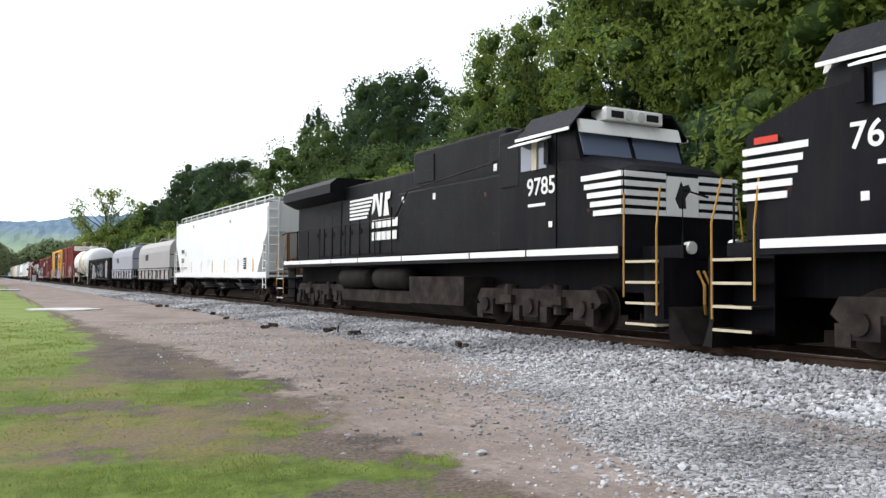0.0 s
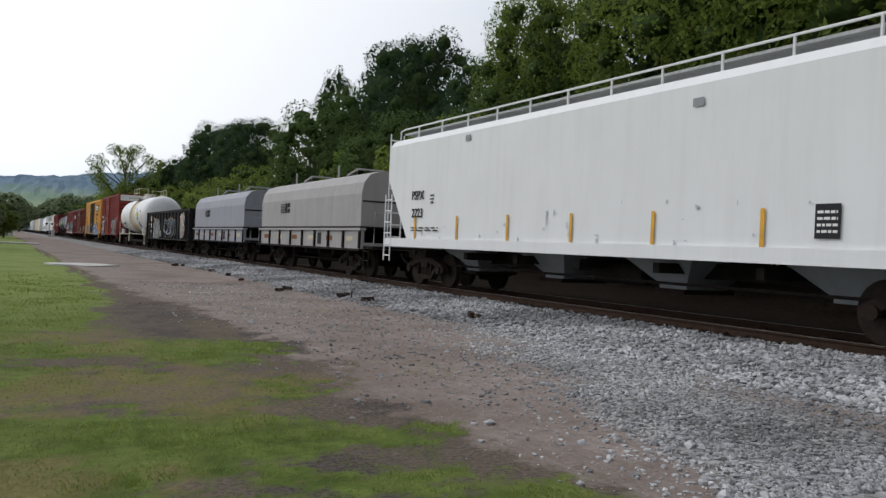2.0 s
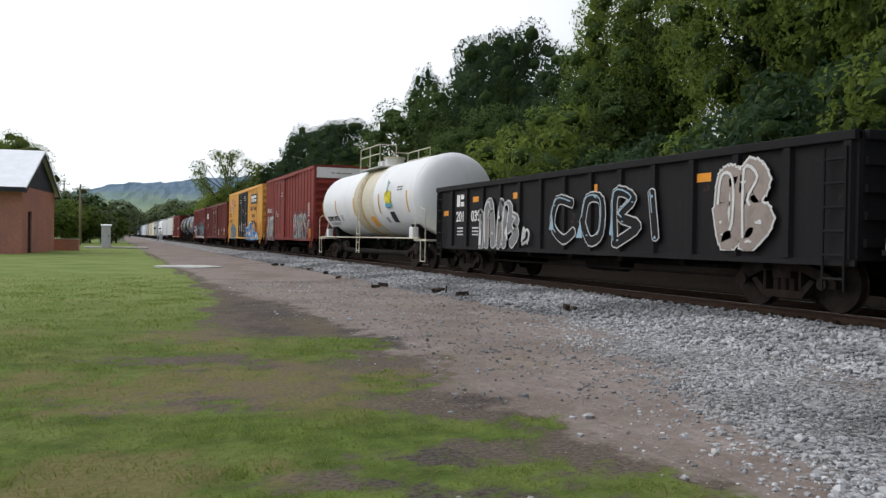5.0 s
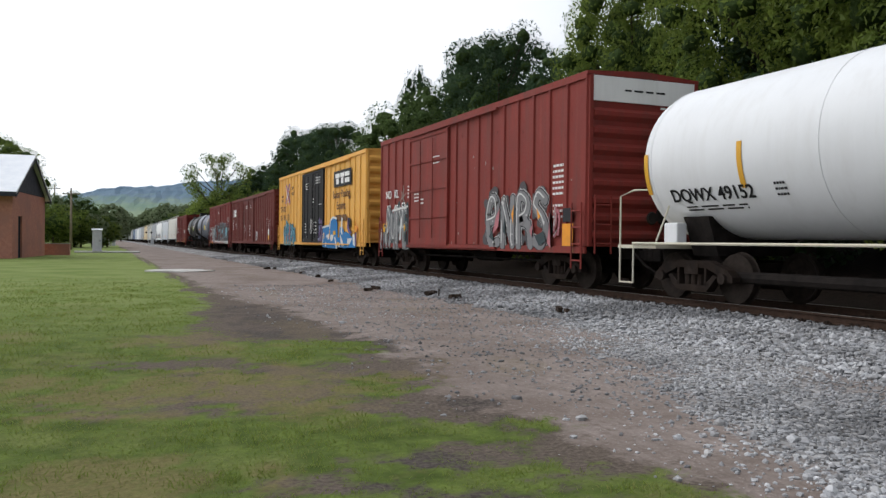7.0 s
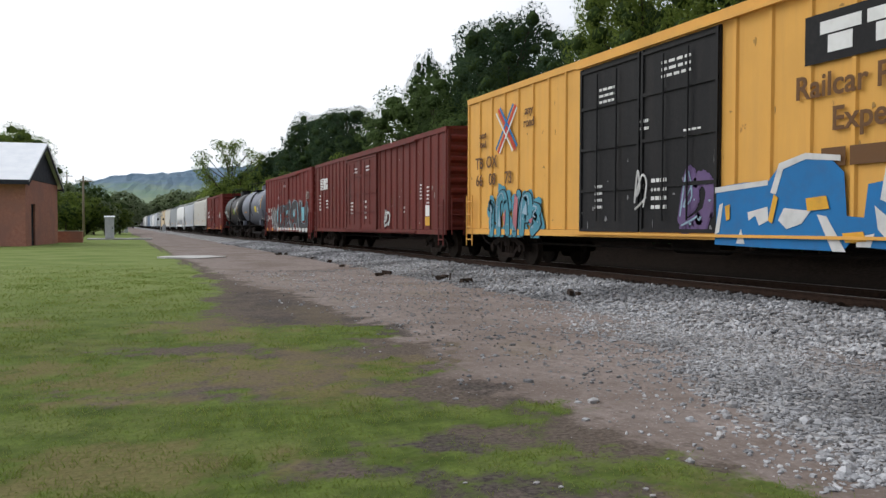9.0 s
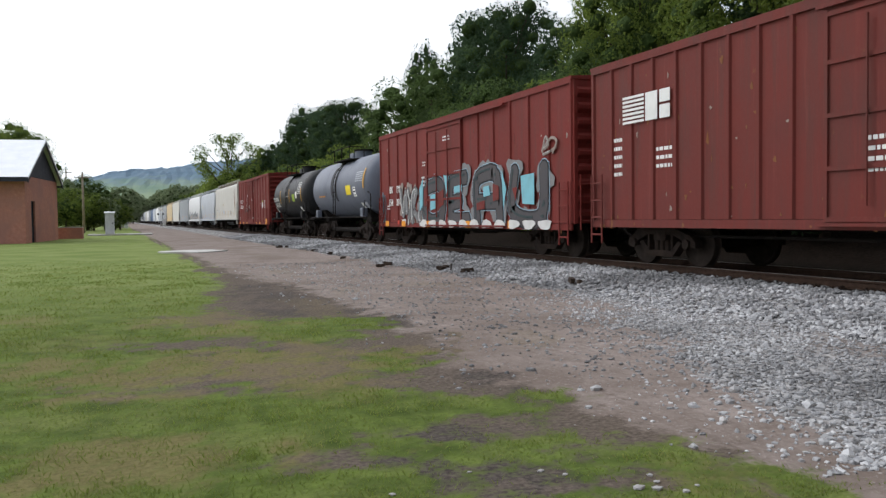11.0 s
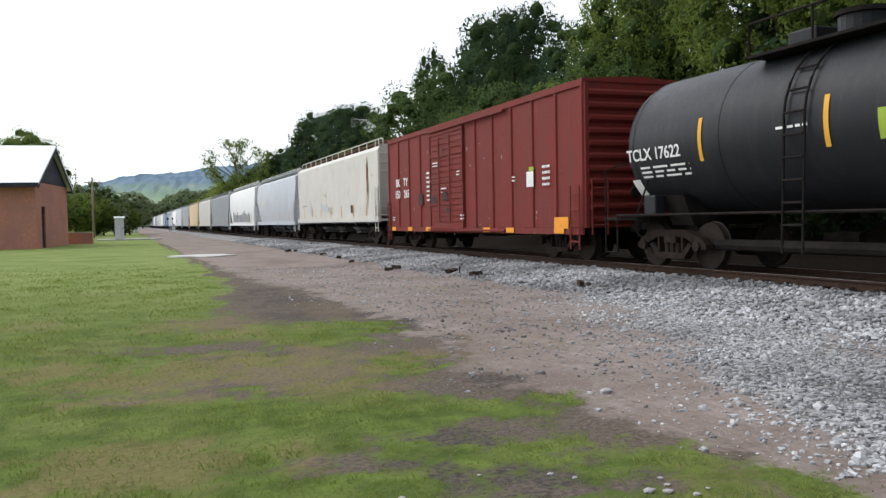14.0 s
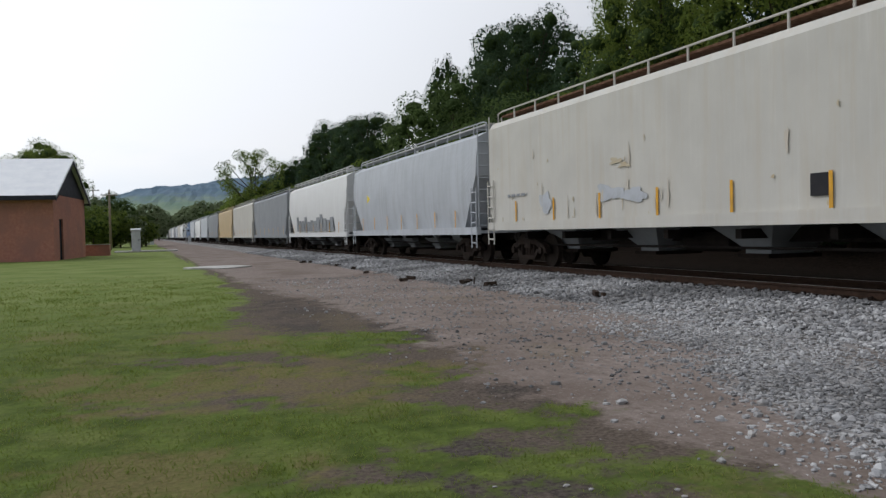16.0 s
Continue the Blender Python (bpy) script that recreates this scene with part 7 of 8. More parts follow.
# ---- tank cars
def tank_car(y0, y1, zc, radius, colour, label, rail_mat, seed, stain=None, light=False):
    root, h = vehicle("tank_car", label, "tank car", y0, y1)
    hb = h - 0.35
    zc -= RAIL_Z - DROP
    prof = [(-hb, 0.02), (-hb + 0.03, radius * 0.35), (-hb + 0.12, radius * 0.65), (-hb + 0.28, radius * 0.86), (-hb + 0.48, radius * 0.965), (-hb + 0.7, radius), (-hb * 0.4, radius), (0, radius), (hb * 0.4, radius)]
    prof += [(-y, r) for y, r in prof[5::-1]]
    tank = part("tank", lathe_y(prof, 48, 0, zc), colour, root, smooth=True)
    for y in (-hb + 0.72, -hb * 0.36, hb * 0.36, hb - 0.72):
        part("weld_band", lathe_y([(y - 0.03, radius - 0.01), (y - 0.03, radius + 0.006), (y + 0.03, radius + 0.006), (y + 0.03, radius - 0.01)], 48, 0, zc), colour, tank, smooth=False)
    if stain:
        part("spill_stain", lathe_y([(0.0, radius - 0.01), (0.02, radius + 0.008), (1.15, radius + 0.008), (1.2, radius - 0.01)], 48, 0, zc), stain[0], tank, "tan spill stain round the shell")
        part("spill_stain", lathe_y([(-1.9, radius - 0.01), (-1.85, radius + 0.007), (-0.1, radius + 0.007), (-0.05, radius - 0.01)], 48, 0, zc), stain[1], tank, "faded cream stain round the shell")
        part("spill_streak", lathe_y([(-0.25, radius - 0.01), (-0.23, radius + 0.012), (0.1, radius + 0.012), (0.12, radius - 0.01)], 48, 0, zc), stain[2], tank, "ochre spill streak")
    # manway, platform and rails on top
    zt = zc + radius
    man = part("manway", tubes([[(0, 0, zt - 0.15), (0, 0, zt + 0.32)]], 0.42, 20), colour, root, "round manway nozzle")
    part("cover", tubes([[(0, 0, zt + 0.322), (0, 0, zt + 0.40)]], 0.48, 20), rail_mat, man)
    part("valve_box", boxed(-0.35, 0.35, 0.7, 1.35, zt - 0.1, zt + 0.3, bevel=0.03), colour, root)
    for s in (-1, 1):
        xa, xb = sorted((s * 0.55, s * 1.15))
        part("platform", boxed(xa, xb, -1.5, 1.5, zt - 0.18, zt - 0.13), GALV if light else UNDER, root, "grated top platform")
        rh = 0.78 if light else 0.42
        runs = [[(s * 1.12, -1.45, zt - 0.14), (s * 1.12, -1.45, zt + rh), (s * 1.12, 1.45, zt + rh), (s * 1.12, 1.45, zt - 0.14)],
                 [(s * 1.12, 0, zt - 0.14), (s * 1.12, 0, zt + rh)], [(s * 1.12, s * 1.45, zt + rh), (0.4 * s, s * 1.45, zt + rh), (0.4 * s, s * 1.45, zt - 0.14)]]
        if light:
            runs.append([(s * 1.12, -1.45, zt + 0.4), (s * 1.12, 1.45, zt + 0.4)])
        part("platform_rail", tubes(runs, 0.024, 6), rail_mat, root, "tubular safety rail")
    for s in (-1, 1):
        pts = [(s * (radius + 0.06) * math.cos(a), 0.0, zc + (radius + 0.06) * math.sin(a)) for a in np.linspace(-0.1, 1.0, 7)]
        runs = [[(s * (radius + 0.1), dy, 0.55)] + [(p[0], dy, p[2]) for p in pts] for dy in (-0.22, 0.22)]
        for i in range(9):
            z = 0.65 + i * 0.36
            d = min(1.0, abs(z - zc) / radius)
            x = s * ((radius + 0.09) if z < zc else (radius + 0.07) * math.sqrt(max(0.05, 1 - d * d)))
            runs.append([(x, -0.22, z), (x, 0.22, z)])
        part("ladder", tubes(runs, 0.022, 5), rail_mat, root)
        # long handrail and end steps
        part("side_rail", tubes([[(s * 1.5, -h + 0.5, 1.22), (s * 1.5, h - 0.5, 1.22)]], 0.028, 6), rail_mat, root, "low side handrail")
    for s in (-1, 1):
        ya, yb = sorted((s * (h - 1.9), s * (h + 0.05)))
        part("end_sill", boxed(-0.32, 0.32, min(ya, yb), max(ya, yb), 0.72, 1.15), UNDER, root, "stub sill")
        ya, yb = sorted((s * (h - 1.2), s * (h + 0.1)))
        part("end_platform", boxed(-1.45, 1.45, ya, yb, 1.12, 1.19), rail_mat if light else UNDER, root)
        part("saddle", loft([[(x, s * (h - 2.0) - 0.35, z) for x, z in ((-0.9, 1.0), (0.9, 1.0), (1.15, zc - radius * 0.72), (-1.15, zc - radius * 0.72))], [(x, s * (h - 2.0) + 0.35, z) for x, z in ((-0.9, 1.0), (0.9, 1.0), (1.15, zc - radius * 0.72), (-1.15, zc - radius * 0.72))]]), UNDER, root)
        runs = []
        for sx in (-1, 1):
            runs += [[(sx * 1.45, s * (h + 0.02), 0.4), (sx * 1.45, s * (h + 0.02), 2.2), (sx * 1.45, s * (h - 0.45), 2.3), (sx * 1.3, s * (h - 0.7), 2.3)],
                     [(sx * 1.45, s * (h + 0.02), 0.42), (sx * 1.45, s * (h - 0.45), 0.42)], [(sx * 1.45, s * (h - 0.45), 0.42), (sx * 1.45, s * (h - 0.45), 1.2)],
                     [(sx * 1.45, s * (h - 1.15), 1.15), (sx * 1.3, s * (h - 1.4), 1.95)]]
        for run in runs:
            part("end_rail", tubes([run], 0.019, 6), rail_mat, root, "end grab rail")
        part("jack_pad", boxed(-1.42, -1.18, s * (h - 1.6) - 0.2, s * (h - 1.6) + 0.2, 1.2, 1.62, bevel=0.03), colour, root)
        part("brake_wheel", lathe_y([(-0.03, 0.02), (-0.03, 0.12), (0, 0.14), (0.03, 0.12), (0.03, 0.02)], 18), UNDER, root, m=pose(-0.75, s * (h - 0.1), 1.75))
    bm = tubes([[(0, -0.6, 1.1), (0, -0.6, 0.62)], [(-0.8, -h + 2.6, 0.62), (-0.8, h - 2.6, 0.62)], [(0.6, 0.6, 0.75), (0.6, 1.4, 0.75)]], 0.11, 8)
    part("outlet_pipe", bm, UNDER, root, "bottom outlet and brake pipe")
    running_gear(root, h, 1.85)
    lower_body(root)
    return root, h, radius, zc - DROP


def on_tank(r, zc, ang, lift=0.012):
    """Place on the shell facing -x, ang degrees above the middle."""
    a = radians(ang)
    return (-(r + lift) * math.cos(a), zc + (r + lift) * math.sin(a)), Matrix.Rotation(a, 4, "Y")


def tank_mark(root, r, zc, y, ang, rects, material, label, name="label_plate"):
    (x, z), rot = on_tank(r, zc, ang)
    bm = bmesh.new()
    for u0, u1, v0, v1 in rects:
        n = max(1, int((v1 - v0) / 0.12))
        for k in range(n):
            a, b = v0 + (v1 - v0) * k / n, v0 + (v1 - v0) * (k + 1) / n
            q = []
            for v in (a, b):
                t = radians(ang) + v / r
                for dr in (-0.004, 0.0):
                    for u in (u0, u1):
                        q.append(bm.verts.new((-(r + 0.012 + dr) * math.cos(t), y - u, zc + (r + 0.012 + dr) * math.sin(t))))
            for f in ((2, 3, 7, 6), (0, 1, 5, 4), (0, 1, 3, 2), (4, 5, 7, 6), (0, 2, 6, 4), (1, 3, 7, 5)):
                bm.faces.new([q[i] for i in f])
    bmesh.ops.remove_doubles(bm, verts=bm.verts[:], dist=0.0005)
    return tagged(part(name, bm, material, root, label), kind="stuff" if name == "fine_print" else "")


GRIME = paint("grey_grime_streak", (0.058, 0.06, 0.068), 0.8, 0.6, 0.5)
OCHRE = paint("ochre_spill_stain", (0.50, 0.36, 0.17), 0.7, 0.5, 0.5, 0, dirt=(0.42, 0.3, 0.14))
CREAM = paint("cream_spill_stain", (0.60, 0.56, 0.45), 0.6, 0.4, 0.5, 0, dirt=(0.5, 0.42, 0.28))
T1, k1, r1, c1 = tank_car(97.4, 113.3, 2.98, 1.52, TANK_WHITE, "white tank car with tan spill stains below the manway", CREAM, 1, (STAIN_TAN, CREAM, OCHRE), True)


def tank_text(root, text, size, mat, y, ang, r, zc, width=1.0):
    (x, z), rot = on_tank(r, zc, ang)
    o = lettering("reporting_mark", text, size, mat, root, (x, y, z))
    o.matrix_basis = Matrix.Translation((x, y, z)) @ rot @ SIDE
    return o


tank_text(T1, "DQWX 49152", 0.36, DARK_STENCIL, 5.3, -28, r1, c1)
rngt = random.Random(96)
tank_mark(T1, r1, c1, 5.3, -38, small_print(rngt, 1.6, 0.14, 2), DARK_STENCIL, "unreadable print", "fine_print")
tank_mark(T1, r1, c1, 3.6, -27, small_print(rngt, 0.25, 0.3, 3), DARK_STENCIL, "unreadable print", "fine_print")
for y in (7.0, 4.4, 1.2, -2.6, -6.1):
    tank_mark(T1, r1, c1, y, -10, [(-0.06, 0.06, -0.4, 0.4)], REFLECT, "yellow reflector strip", "reflector")
tank_mark(T1, r1, c1, -1.3, -38, [(-0.3, 0.3, -0.25, 0.25)], ORANGE, "orange placard")
tank_mark(T1, r1, c1, -4.1, -32, [(-0.28, 0.28, -0.24, 0.24)], GRAF_BLACK, "black data plate")
tank_mark(T1, r1, c1, -3.2, -36, [(-0.15, 0.15, -0.12, 0.12)], MID_GREY, "small grey plate")
tank_mark(T1, r1, c1, -5.3, 10, small_print(rngt, 0.6, 0.2, 2), DARK_STENCIL, "unreadable print", "fine_print")
tank_mark(T1, r1, c1, -4.6, -48, [(-0.16, 0.16, -0.16, 0.16)], STENCIL, "white placard")
(ex, ez), erot = on_tank(r1, c1, -4, 0.03)
em = Matrix.Translation((ex, -3.9, ez)) @ erot @ SIDE @ Matrix.Diagonal((0.8, 0.8, 1, 1))
part("emblem", flat([blob(random.Random(2), 0, 0.05, 0.95, 0.75, 18, 0.1)]), YELLOW_LABEL, T1, "yellow and green round emblem", m=em)
part("emblem", flat([blob(random.Random(4), 0.1, -0.3, 1.0, 0.22, 14, 0.15)] + stroke([(-0.2, 0.25), (0.3, 0.8), (0.45, 0.9)], 0.07) + stroke([(0.0, 0.3), (0.45, 0.75), (0.6, 0.8)], 0.06), 0.008), GRAF_TEAL, T1, "teal emblem strokes", m=em)
part("emblem", flat(stroke([(-0.35, 0.15), (-0.1, 0.3), (0.2, 0.05), (0.4, -0.1)], 0.05) + stroke([(-0.3, -0.1), (0.1, -0.15)], 0.05), 0.016), GRAF_GREEN, T1, "green emblem strokes", m=em)

T2, k2, r2, c2 = tank_car(188.9, 200.9, 2.83, 1.47, TANK_GREY, "dark grey tank car with yellow placard", UNDER, 2)
tank_mark(T2, r2, c2, -2.35, -8, [(-0.42, 0.42, -0.22, 0.22)], YELLOW_LABEL, "yellow placard")
tank_mark(T2, r2, c2, -3.4, -12, [(-0.22, 0.22, -0.22, 0.22)], STENCIL, "white-edged data plate")
tank_mark(T2, r2, c2, -3.4, -12.01, [(-0.17, 0.17, -0.17, 0.17)], GRAF_BLACK, "data plate")
tank_mark(T2, r2, c2, -4.2, 14, small_print(rngt, 1.1, 0.5, 5), PALE_GREY, "faded unreadable print", "fine_print")
tank_mark(T2, r2, c2, -4.95, 10, [(-0.08, 0.08, -0.45, 0.45)], REFLECT, "yellow strip", "reflector")
tank_mark(T2, r2, c2, 0.0, 8, [(-0.16, 0.16, -0.9, 0.8)], GRIME, "dark grime streak", "grime_streak")
tank_mark(T2, r2, c2, 0.75, 12, [(-0.22, 0.22, -0.8, 0.8)], GRIME, "dark grime streak", "grime_streak")
tank_mark(T2, r2, c2, 3.0, -14, small_print(rngt, 1.3, 0.16, 1), ORANGE, "faint orange lettering", "fine_print")
tank_mark(T2, r2, c2, -3.9, -42, [(-0.16, 0.16, -0.22, 0.22)], STENCIL, "white diamond placard")
tank_mark(T2, r2, c2, -4.5, -40, [(-0.2, 0.2, -0.2, 0.2)], PALE_GREY, "pale plate")

T3, k3, r3, c3 = tank_car(201.9, 213.2, 2.80, 1.45, TANK_BLACK, "glossy black tank car with white stencils and placards", UNDER, 3)
tank_text(T3, "TCLX 17622", 0.34, STENCIL, 3.9, -8, r3, c3)
tank_mark(T3, r3, c3, 3.6, -22, small_print(rngt, 1.6, 0.3, 3), STENCIL, "unreadable white print", "fine_print")
tank_mark(T3, r3, c3, 4.7, -36, [(-0.14, 0.14, -0.2, 0.2)], STENCIL, "white plate")
for y in (2.4, -0.6, -4.15):
    tank_mark(T3, r3, c3, y, -2, [(-0.05, 0.05, -0.4, 0.4)], REFLECT, "orange reflector strip", "reflector")
tank_mark(T3, r3, c3, -1.9, -8, [(-0.36, 0.36, -0.22, 0.22)], GRAF_GREEN, "yellow-green placard")
tank_mark(T3, r3, c3, -2.75, -2, [(-0.22, 0.22, -0.2, 0.2)], STENCIL, "white data plate")
tank_mark(T3, r3, c3, -3.6, 14, small_print(rngt, 0.95, 0.75, 7), STENCIL, "unreadable white print panel", "fine_print")
tank_mark(T3, r3, c3, -3.2, -40, [(-0.16, 0.16, -0.22, 0.22)], STENCIL, "white placard")
tank_mark(T3, r3, c3, 0.1, -2, small_print(rngt, 0.7, 0.1, 1), STENCIL, "unreadable white print", "fine_print")
lettering("reporting_mark", "TCLX 17622", 0.26, STENCIL, T3, (0.3, -k3 + 0.36, c3 + 0.5), FRONT)


# ---- locomotives
def loco_truck(root, y):
    bm = bmesh.new()
    for s in (-1, 1):
        x0, x1 = sorted((s * 0.98, s * 1.18))
        for poly in ([(-2.25, 0.62), (-2.1, 0.86), (2.1, 0.86), (2.25, 0.62), (2.1, 0.50), (-2.1, 0.50)],):
            b2 = slab_x(poly, x0, x1)
            me = bpy.data.meshes.new("tmp")
            b2.to_mesh(me)
            b2.free()
            bm.from_mesh(me)
            bpy.data.meshes.remove(me)
        for ay in (-1.75, 0, 1.75):
            box(bm, min(s * 1.0, s * 1.24), max(s * 1.0, s * 1.24), ay - 0.28, ay + 0.28, 0.28, 0.62)
            tube(bm, [(s * 1.2, ay, 0.5), (s * 1.3, ay, 0.5)], 0.16, 12)
        for ay in (-0.9, 0.9):
            tube(bm, [(s * 1.1, ay, 0.35), (s * 1.1, ay, 0.95)], 0.16, 10)
            box(bm, min(s * 1.18, s * 1.3), max(s * 1.18, s * 1.3), ay - 0.25, ay + 0.25, 0.55, 0.72)
        for ay in (-2.0, -0.5, 0.5, 2.0):
            box(bm, min(s * 1.14, s * 1.26), max(s * 1.14, s * 1.26), ay - 0.12, ay + 0.12, 0.18, 0.5)
    t = part("truck", bm, LOCO_DUST, root, "three-axle dusty brown truck", m=pose(0, y, 0))
    for ay in (-1.75, 0, 1.75):
        for s in (-1, 1):
            shared("wheel", "wheel", wheel_mesh, WHEEL_STEEL, t, pose(s * 0.755, ay, 0.49, 0, 0, 0 if s < 0 else 180))


def locomotive(y_front, y_rear, number, label, flip, nf=1.05, peak=3.64, num_y=3.45, back=0.5):
    """Built with the cab towards -y; flip turns the whole engine round."""
    root, h = vehicle("diesel_locomotive", label, "locomotive", min(y_front, y_rear), max(y_front, y_rear))
    if flip:
        root.matrix_basis = root.matrix_basis @ pose(0, 0, 0, 0, 0, 180)
    W, zd = 1.52, 1.80
    f = -h
    deck = bmesh.new()
    box(deck, -W, W, f + 1.05, h - 0.95, zd - 0.22, zd)
    box(deck, -W + 0.5, W - 0.5, f, f + 1.05, zd - 0.22, zd)
    box(deck, -W + 0.5, W - 0.5, h - 0.95, h, zd - 0.22, zd)
    box(deck, -0.5, 0.5, f + 0.2, h - 0.2, 0.95, zd - 0.22)
    part("frame", deck, BLACK, root, "black frame and walkway")
    for s in (-1, 1):
        xa, xb = sorted((s * (W + 0.002), s * (W + 0.012)))
        y = f + 1.08
        for L in (2.9, 2.3, 3.6, 3.0, 2.2, 3.0, 2.3):
            if y + L > h - 0.95:
                L = h - 0.95 - y
            if L > 0.3:
                part("sill_stripe", boxed(xa, xb, y, y + L - 0.06, zd - 0.13, zd + 0.0), STENCIL, root, "white sill stripe")
            y += L
    # fuel tank and air reservoirs
    part("fuel_tank", loft([[(x, y, z) for x, z in ((-1.35, 0.55), (-1.05, 0.30), (1.05, 0.30), (1.35, 0.55), (1.35, 1.25), (-1.35, 1.25))] for y in (f + 6.8, f + 9.7)]), LOCO_DUST, root, "brown dusty fuel tank")
    part("fuel_tank", loft([[(x, y, z) for x, z in ((-1.2, 0.5), (-0.95, 0.30), (0.95, 0.30), (1.2, 0.5), (1.2, 0.85), (-1.2, 0.85))] for y in (f + 9.72, f + 14.9)]), LOCO_DUST, root, "brown dusty fuel tank")
    for s in (-1, 1):
        for y in (f + 9.9, f + 12.5):
            part("air_reservoir", lathe_y([(y, 0.05), (y + 0.06, 0.24), (y + 0.2, 0.31), (y + 2.1, 0.31), (y + 2.24, 0.24), (y + 2.3, 0.05)], 18, s * 1.12, 1.2), UNDER, root, "cylindrical air reservoir", smooth=True)
    loco_truck(root, f + 4.2)
    loco_truck(root, h - 3.9)
    # long hood in three heights, radiator wings at the rear
    hw = 0.95
    part("hood", boxed(-hw, hw, f + 4.25, h - 0.9, zd, 4.20, bevel=0.05), BLACK, root, "black engine hood")
    part("equipment_cab", boxed(-1.42, 1.42, f + 4.25, f + 5.2, zd, 4.42, bevel=0.06), BLACK, root, "tall blower and control housing")
    part("dynamic_brake_box", boxed(-1.2, 1.2, f + 5.2, f + 9.8, zd + 1.3, 4.62, bevel=0.06), BLACK, root, "raised dynamic brake housing")
    part("blower_duct", boxed(-1.36, 1.36, f + 5.2, f + 10.4, zd, zd + 1.75, bevel=0.05), BLACK, root, "lower equipment cabinets")
    part("radiator_wing", loft([[(x, y, z) for x, z in ((-1.0, 3.78), (-1.5, 4.0), (-1.5, 4.30), (-1.25, 4.5), (1.25, 4.5), (1.5, 4.30), (1.5, 4.0), (1.0, 3.78))] for y in (h - 5.6, h - 0.75)]), BLACK, root, "overhanging radiator wing")
    for s in (-1, 1):
        for (a, b, za, zb, x) in ((f + 8.6, f + 9.6, 3.75, 4.45, 1.203), (f + 4.35, f + 5.05, 3.2, 4.15, 1.423), (f + 5.35, f + 5.9, 3.9, 4.4, 1.203), (h - 5.3, h - 2.9, 2.9, 3.72, hw + 0.003)):
            xa, xb = sorted((s * x, s * (x + 0.02)))
            part("grille", boxed(xa, xb, a, b, za, zb), BLACK_GRILLE, root, "black intake grille")
        for k in range(9):
            y = f + 10.9 + k * 0.78
            if y + 0.68 > h - 1.0:
                break
            xa, xb = sorted((s * (hw + 0.002), s * (hw + 0.03)))
            d = part("hood_door", boxed(xa, xb, y, y + 0.68, zd + 0.15, 3.3, bevel=0.01), BLACK, root, "hinged engine room door")
            part("latch", boxed(min(s * (hw + 0.032), s * (hw + 0.06)), max(s * (hw + 0.032), s * (hw + 0.06)), y + 0.55, y + 0.6, zd + 0.8, zd + 0.95), TRUCK_STEEL, d)
        # side emblem and name bars on the hood
        face = SIDE if s < 0 else OTHER
        flag = []
        for k in range(6):
            flag.append((-1.75, -0.35 + 0.09 * k, -0.36 + 0.115 * k, -0.29 + 0.115 * k))
        bars("striped_emblem", flag, STENCIL, root, (s * (hw + 0.035), f + 13.05, 3.42), face, "white stripes of the side emblem")
        part("emblem", flat([[(0.0, -0.30), (0.12, 0.34), (0.30, 0.34), (0.24, -0.10)], [(0.24, 0.34), (0.52, -0.36), (0.66, -0.36), (0.42, 0.34)], [(0.52, -0.36), (0.62, 0.34), (0.80, 0.34), (0.70, -0.36)]] + [[(0.86, -0.36), (0.98, 0.34), (1.36, 0.34), (1.30, 0.14), (1.12, 0.10), (1.26, -0.36)]]), STENCIL, root, "white slanted emblem shapes", m=Matrix.Translation((s * (hw + 0.035), f + 13.05, 3.42)) @ face)
        bars("name_mark", [(-0.95, -0.6, 0.05, 0.3), (-0.55, -0.25, 0.05, 0.3), (-0.2, 0.1, 0.05, 0.3), (0.15, 0.45, 0.05, 0.3), (0.5, 0.85, 0.05, 0.3), (-0.95, -0.65, -0.32, -0.07), (-0.6, -0.3, -0.32, -0.07), (-0.25, 0.05, -0.32, -0.07), (0.1, 0.4, -0.32, -0.07), (0.45, 0.8, -0.32, -0.07)], STENCIL, root, (s * (hw + 0.065), f + 12.0, 2.66), face, "white name lettering bars")
        # walkway handrail
        runs = [[(s * 1.47, f + 5.3, zd + 2.0), (s * 1.47, f + 9.6, zd + 1.75), (s * 1.47, f + 10.4, zd + 1.05), (s * 1.47, h - 1.0, zd + 1.05), (s * 1.47, h - 0.6, zd + 1.0)]]
        for k in range(9):
            y = f + 10.6 + k * (h - 1.2 - f - 10.6) / 8
            runs.append([(s * 1.47, y, zd - 0.1), (s * 1.47, y, zd + 1.05)])
        part("handrail", tubes(runs, 0.022, 6), LOCO_DUST, root, "dusty walkway handrail")
        for yy, zz in ((f + 5.65, 3.75), (f + 8.3, 3.3), (f + 10.1, 3.35)):
            bars("label_plate", [(-0.07, 0.07, -0.08, 0.08)], STENCIL, root, (s * (1.425 if yy < f + 5.2 else 1.363 if zz < 3.54 else 1.205), yy, zz), face, "small white label")
    # cab: upright sides, raked windscreen, low nose
    cw = 1.5
    q = f + back
    cab = part("cab", loft([[(x, y, z) for x, z in ((-cw, zd), (cw, zd), (cw, 4.15), (cw - 0.38, 4.58), (-cw + 0.38, 4.58), (-cw, 4.15))] for y in (q + 2.45, f + 4.25)]), BLACK, root, "black wide crew cab")
    part("cab_roof", slab_y([(-cw - 0.05, 4.12), (-cw - 0.05, 4.17), (-cw + 0.36, 4.63), (cw - 0.36, 4.63), (cw + 0.05, 4.17), (cw + 0.05, 4.12), (cw - 0.38, 4.583), (-cw + 0.38, 4.583)], q + 1.95, f + 4.3), BLACK, cab, "black roof")
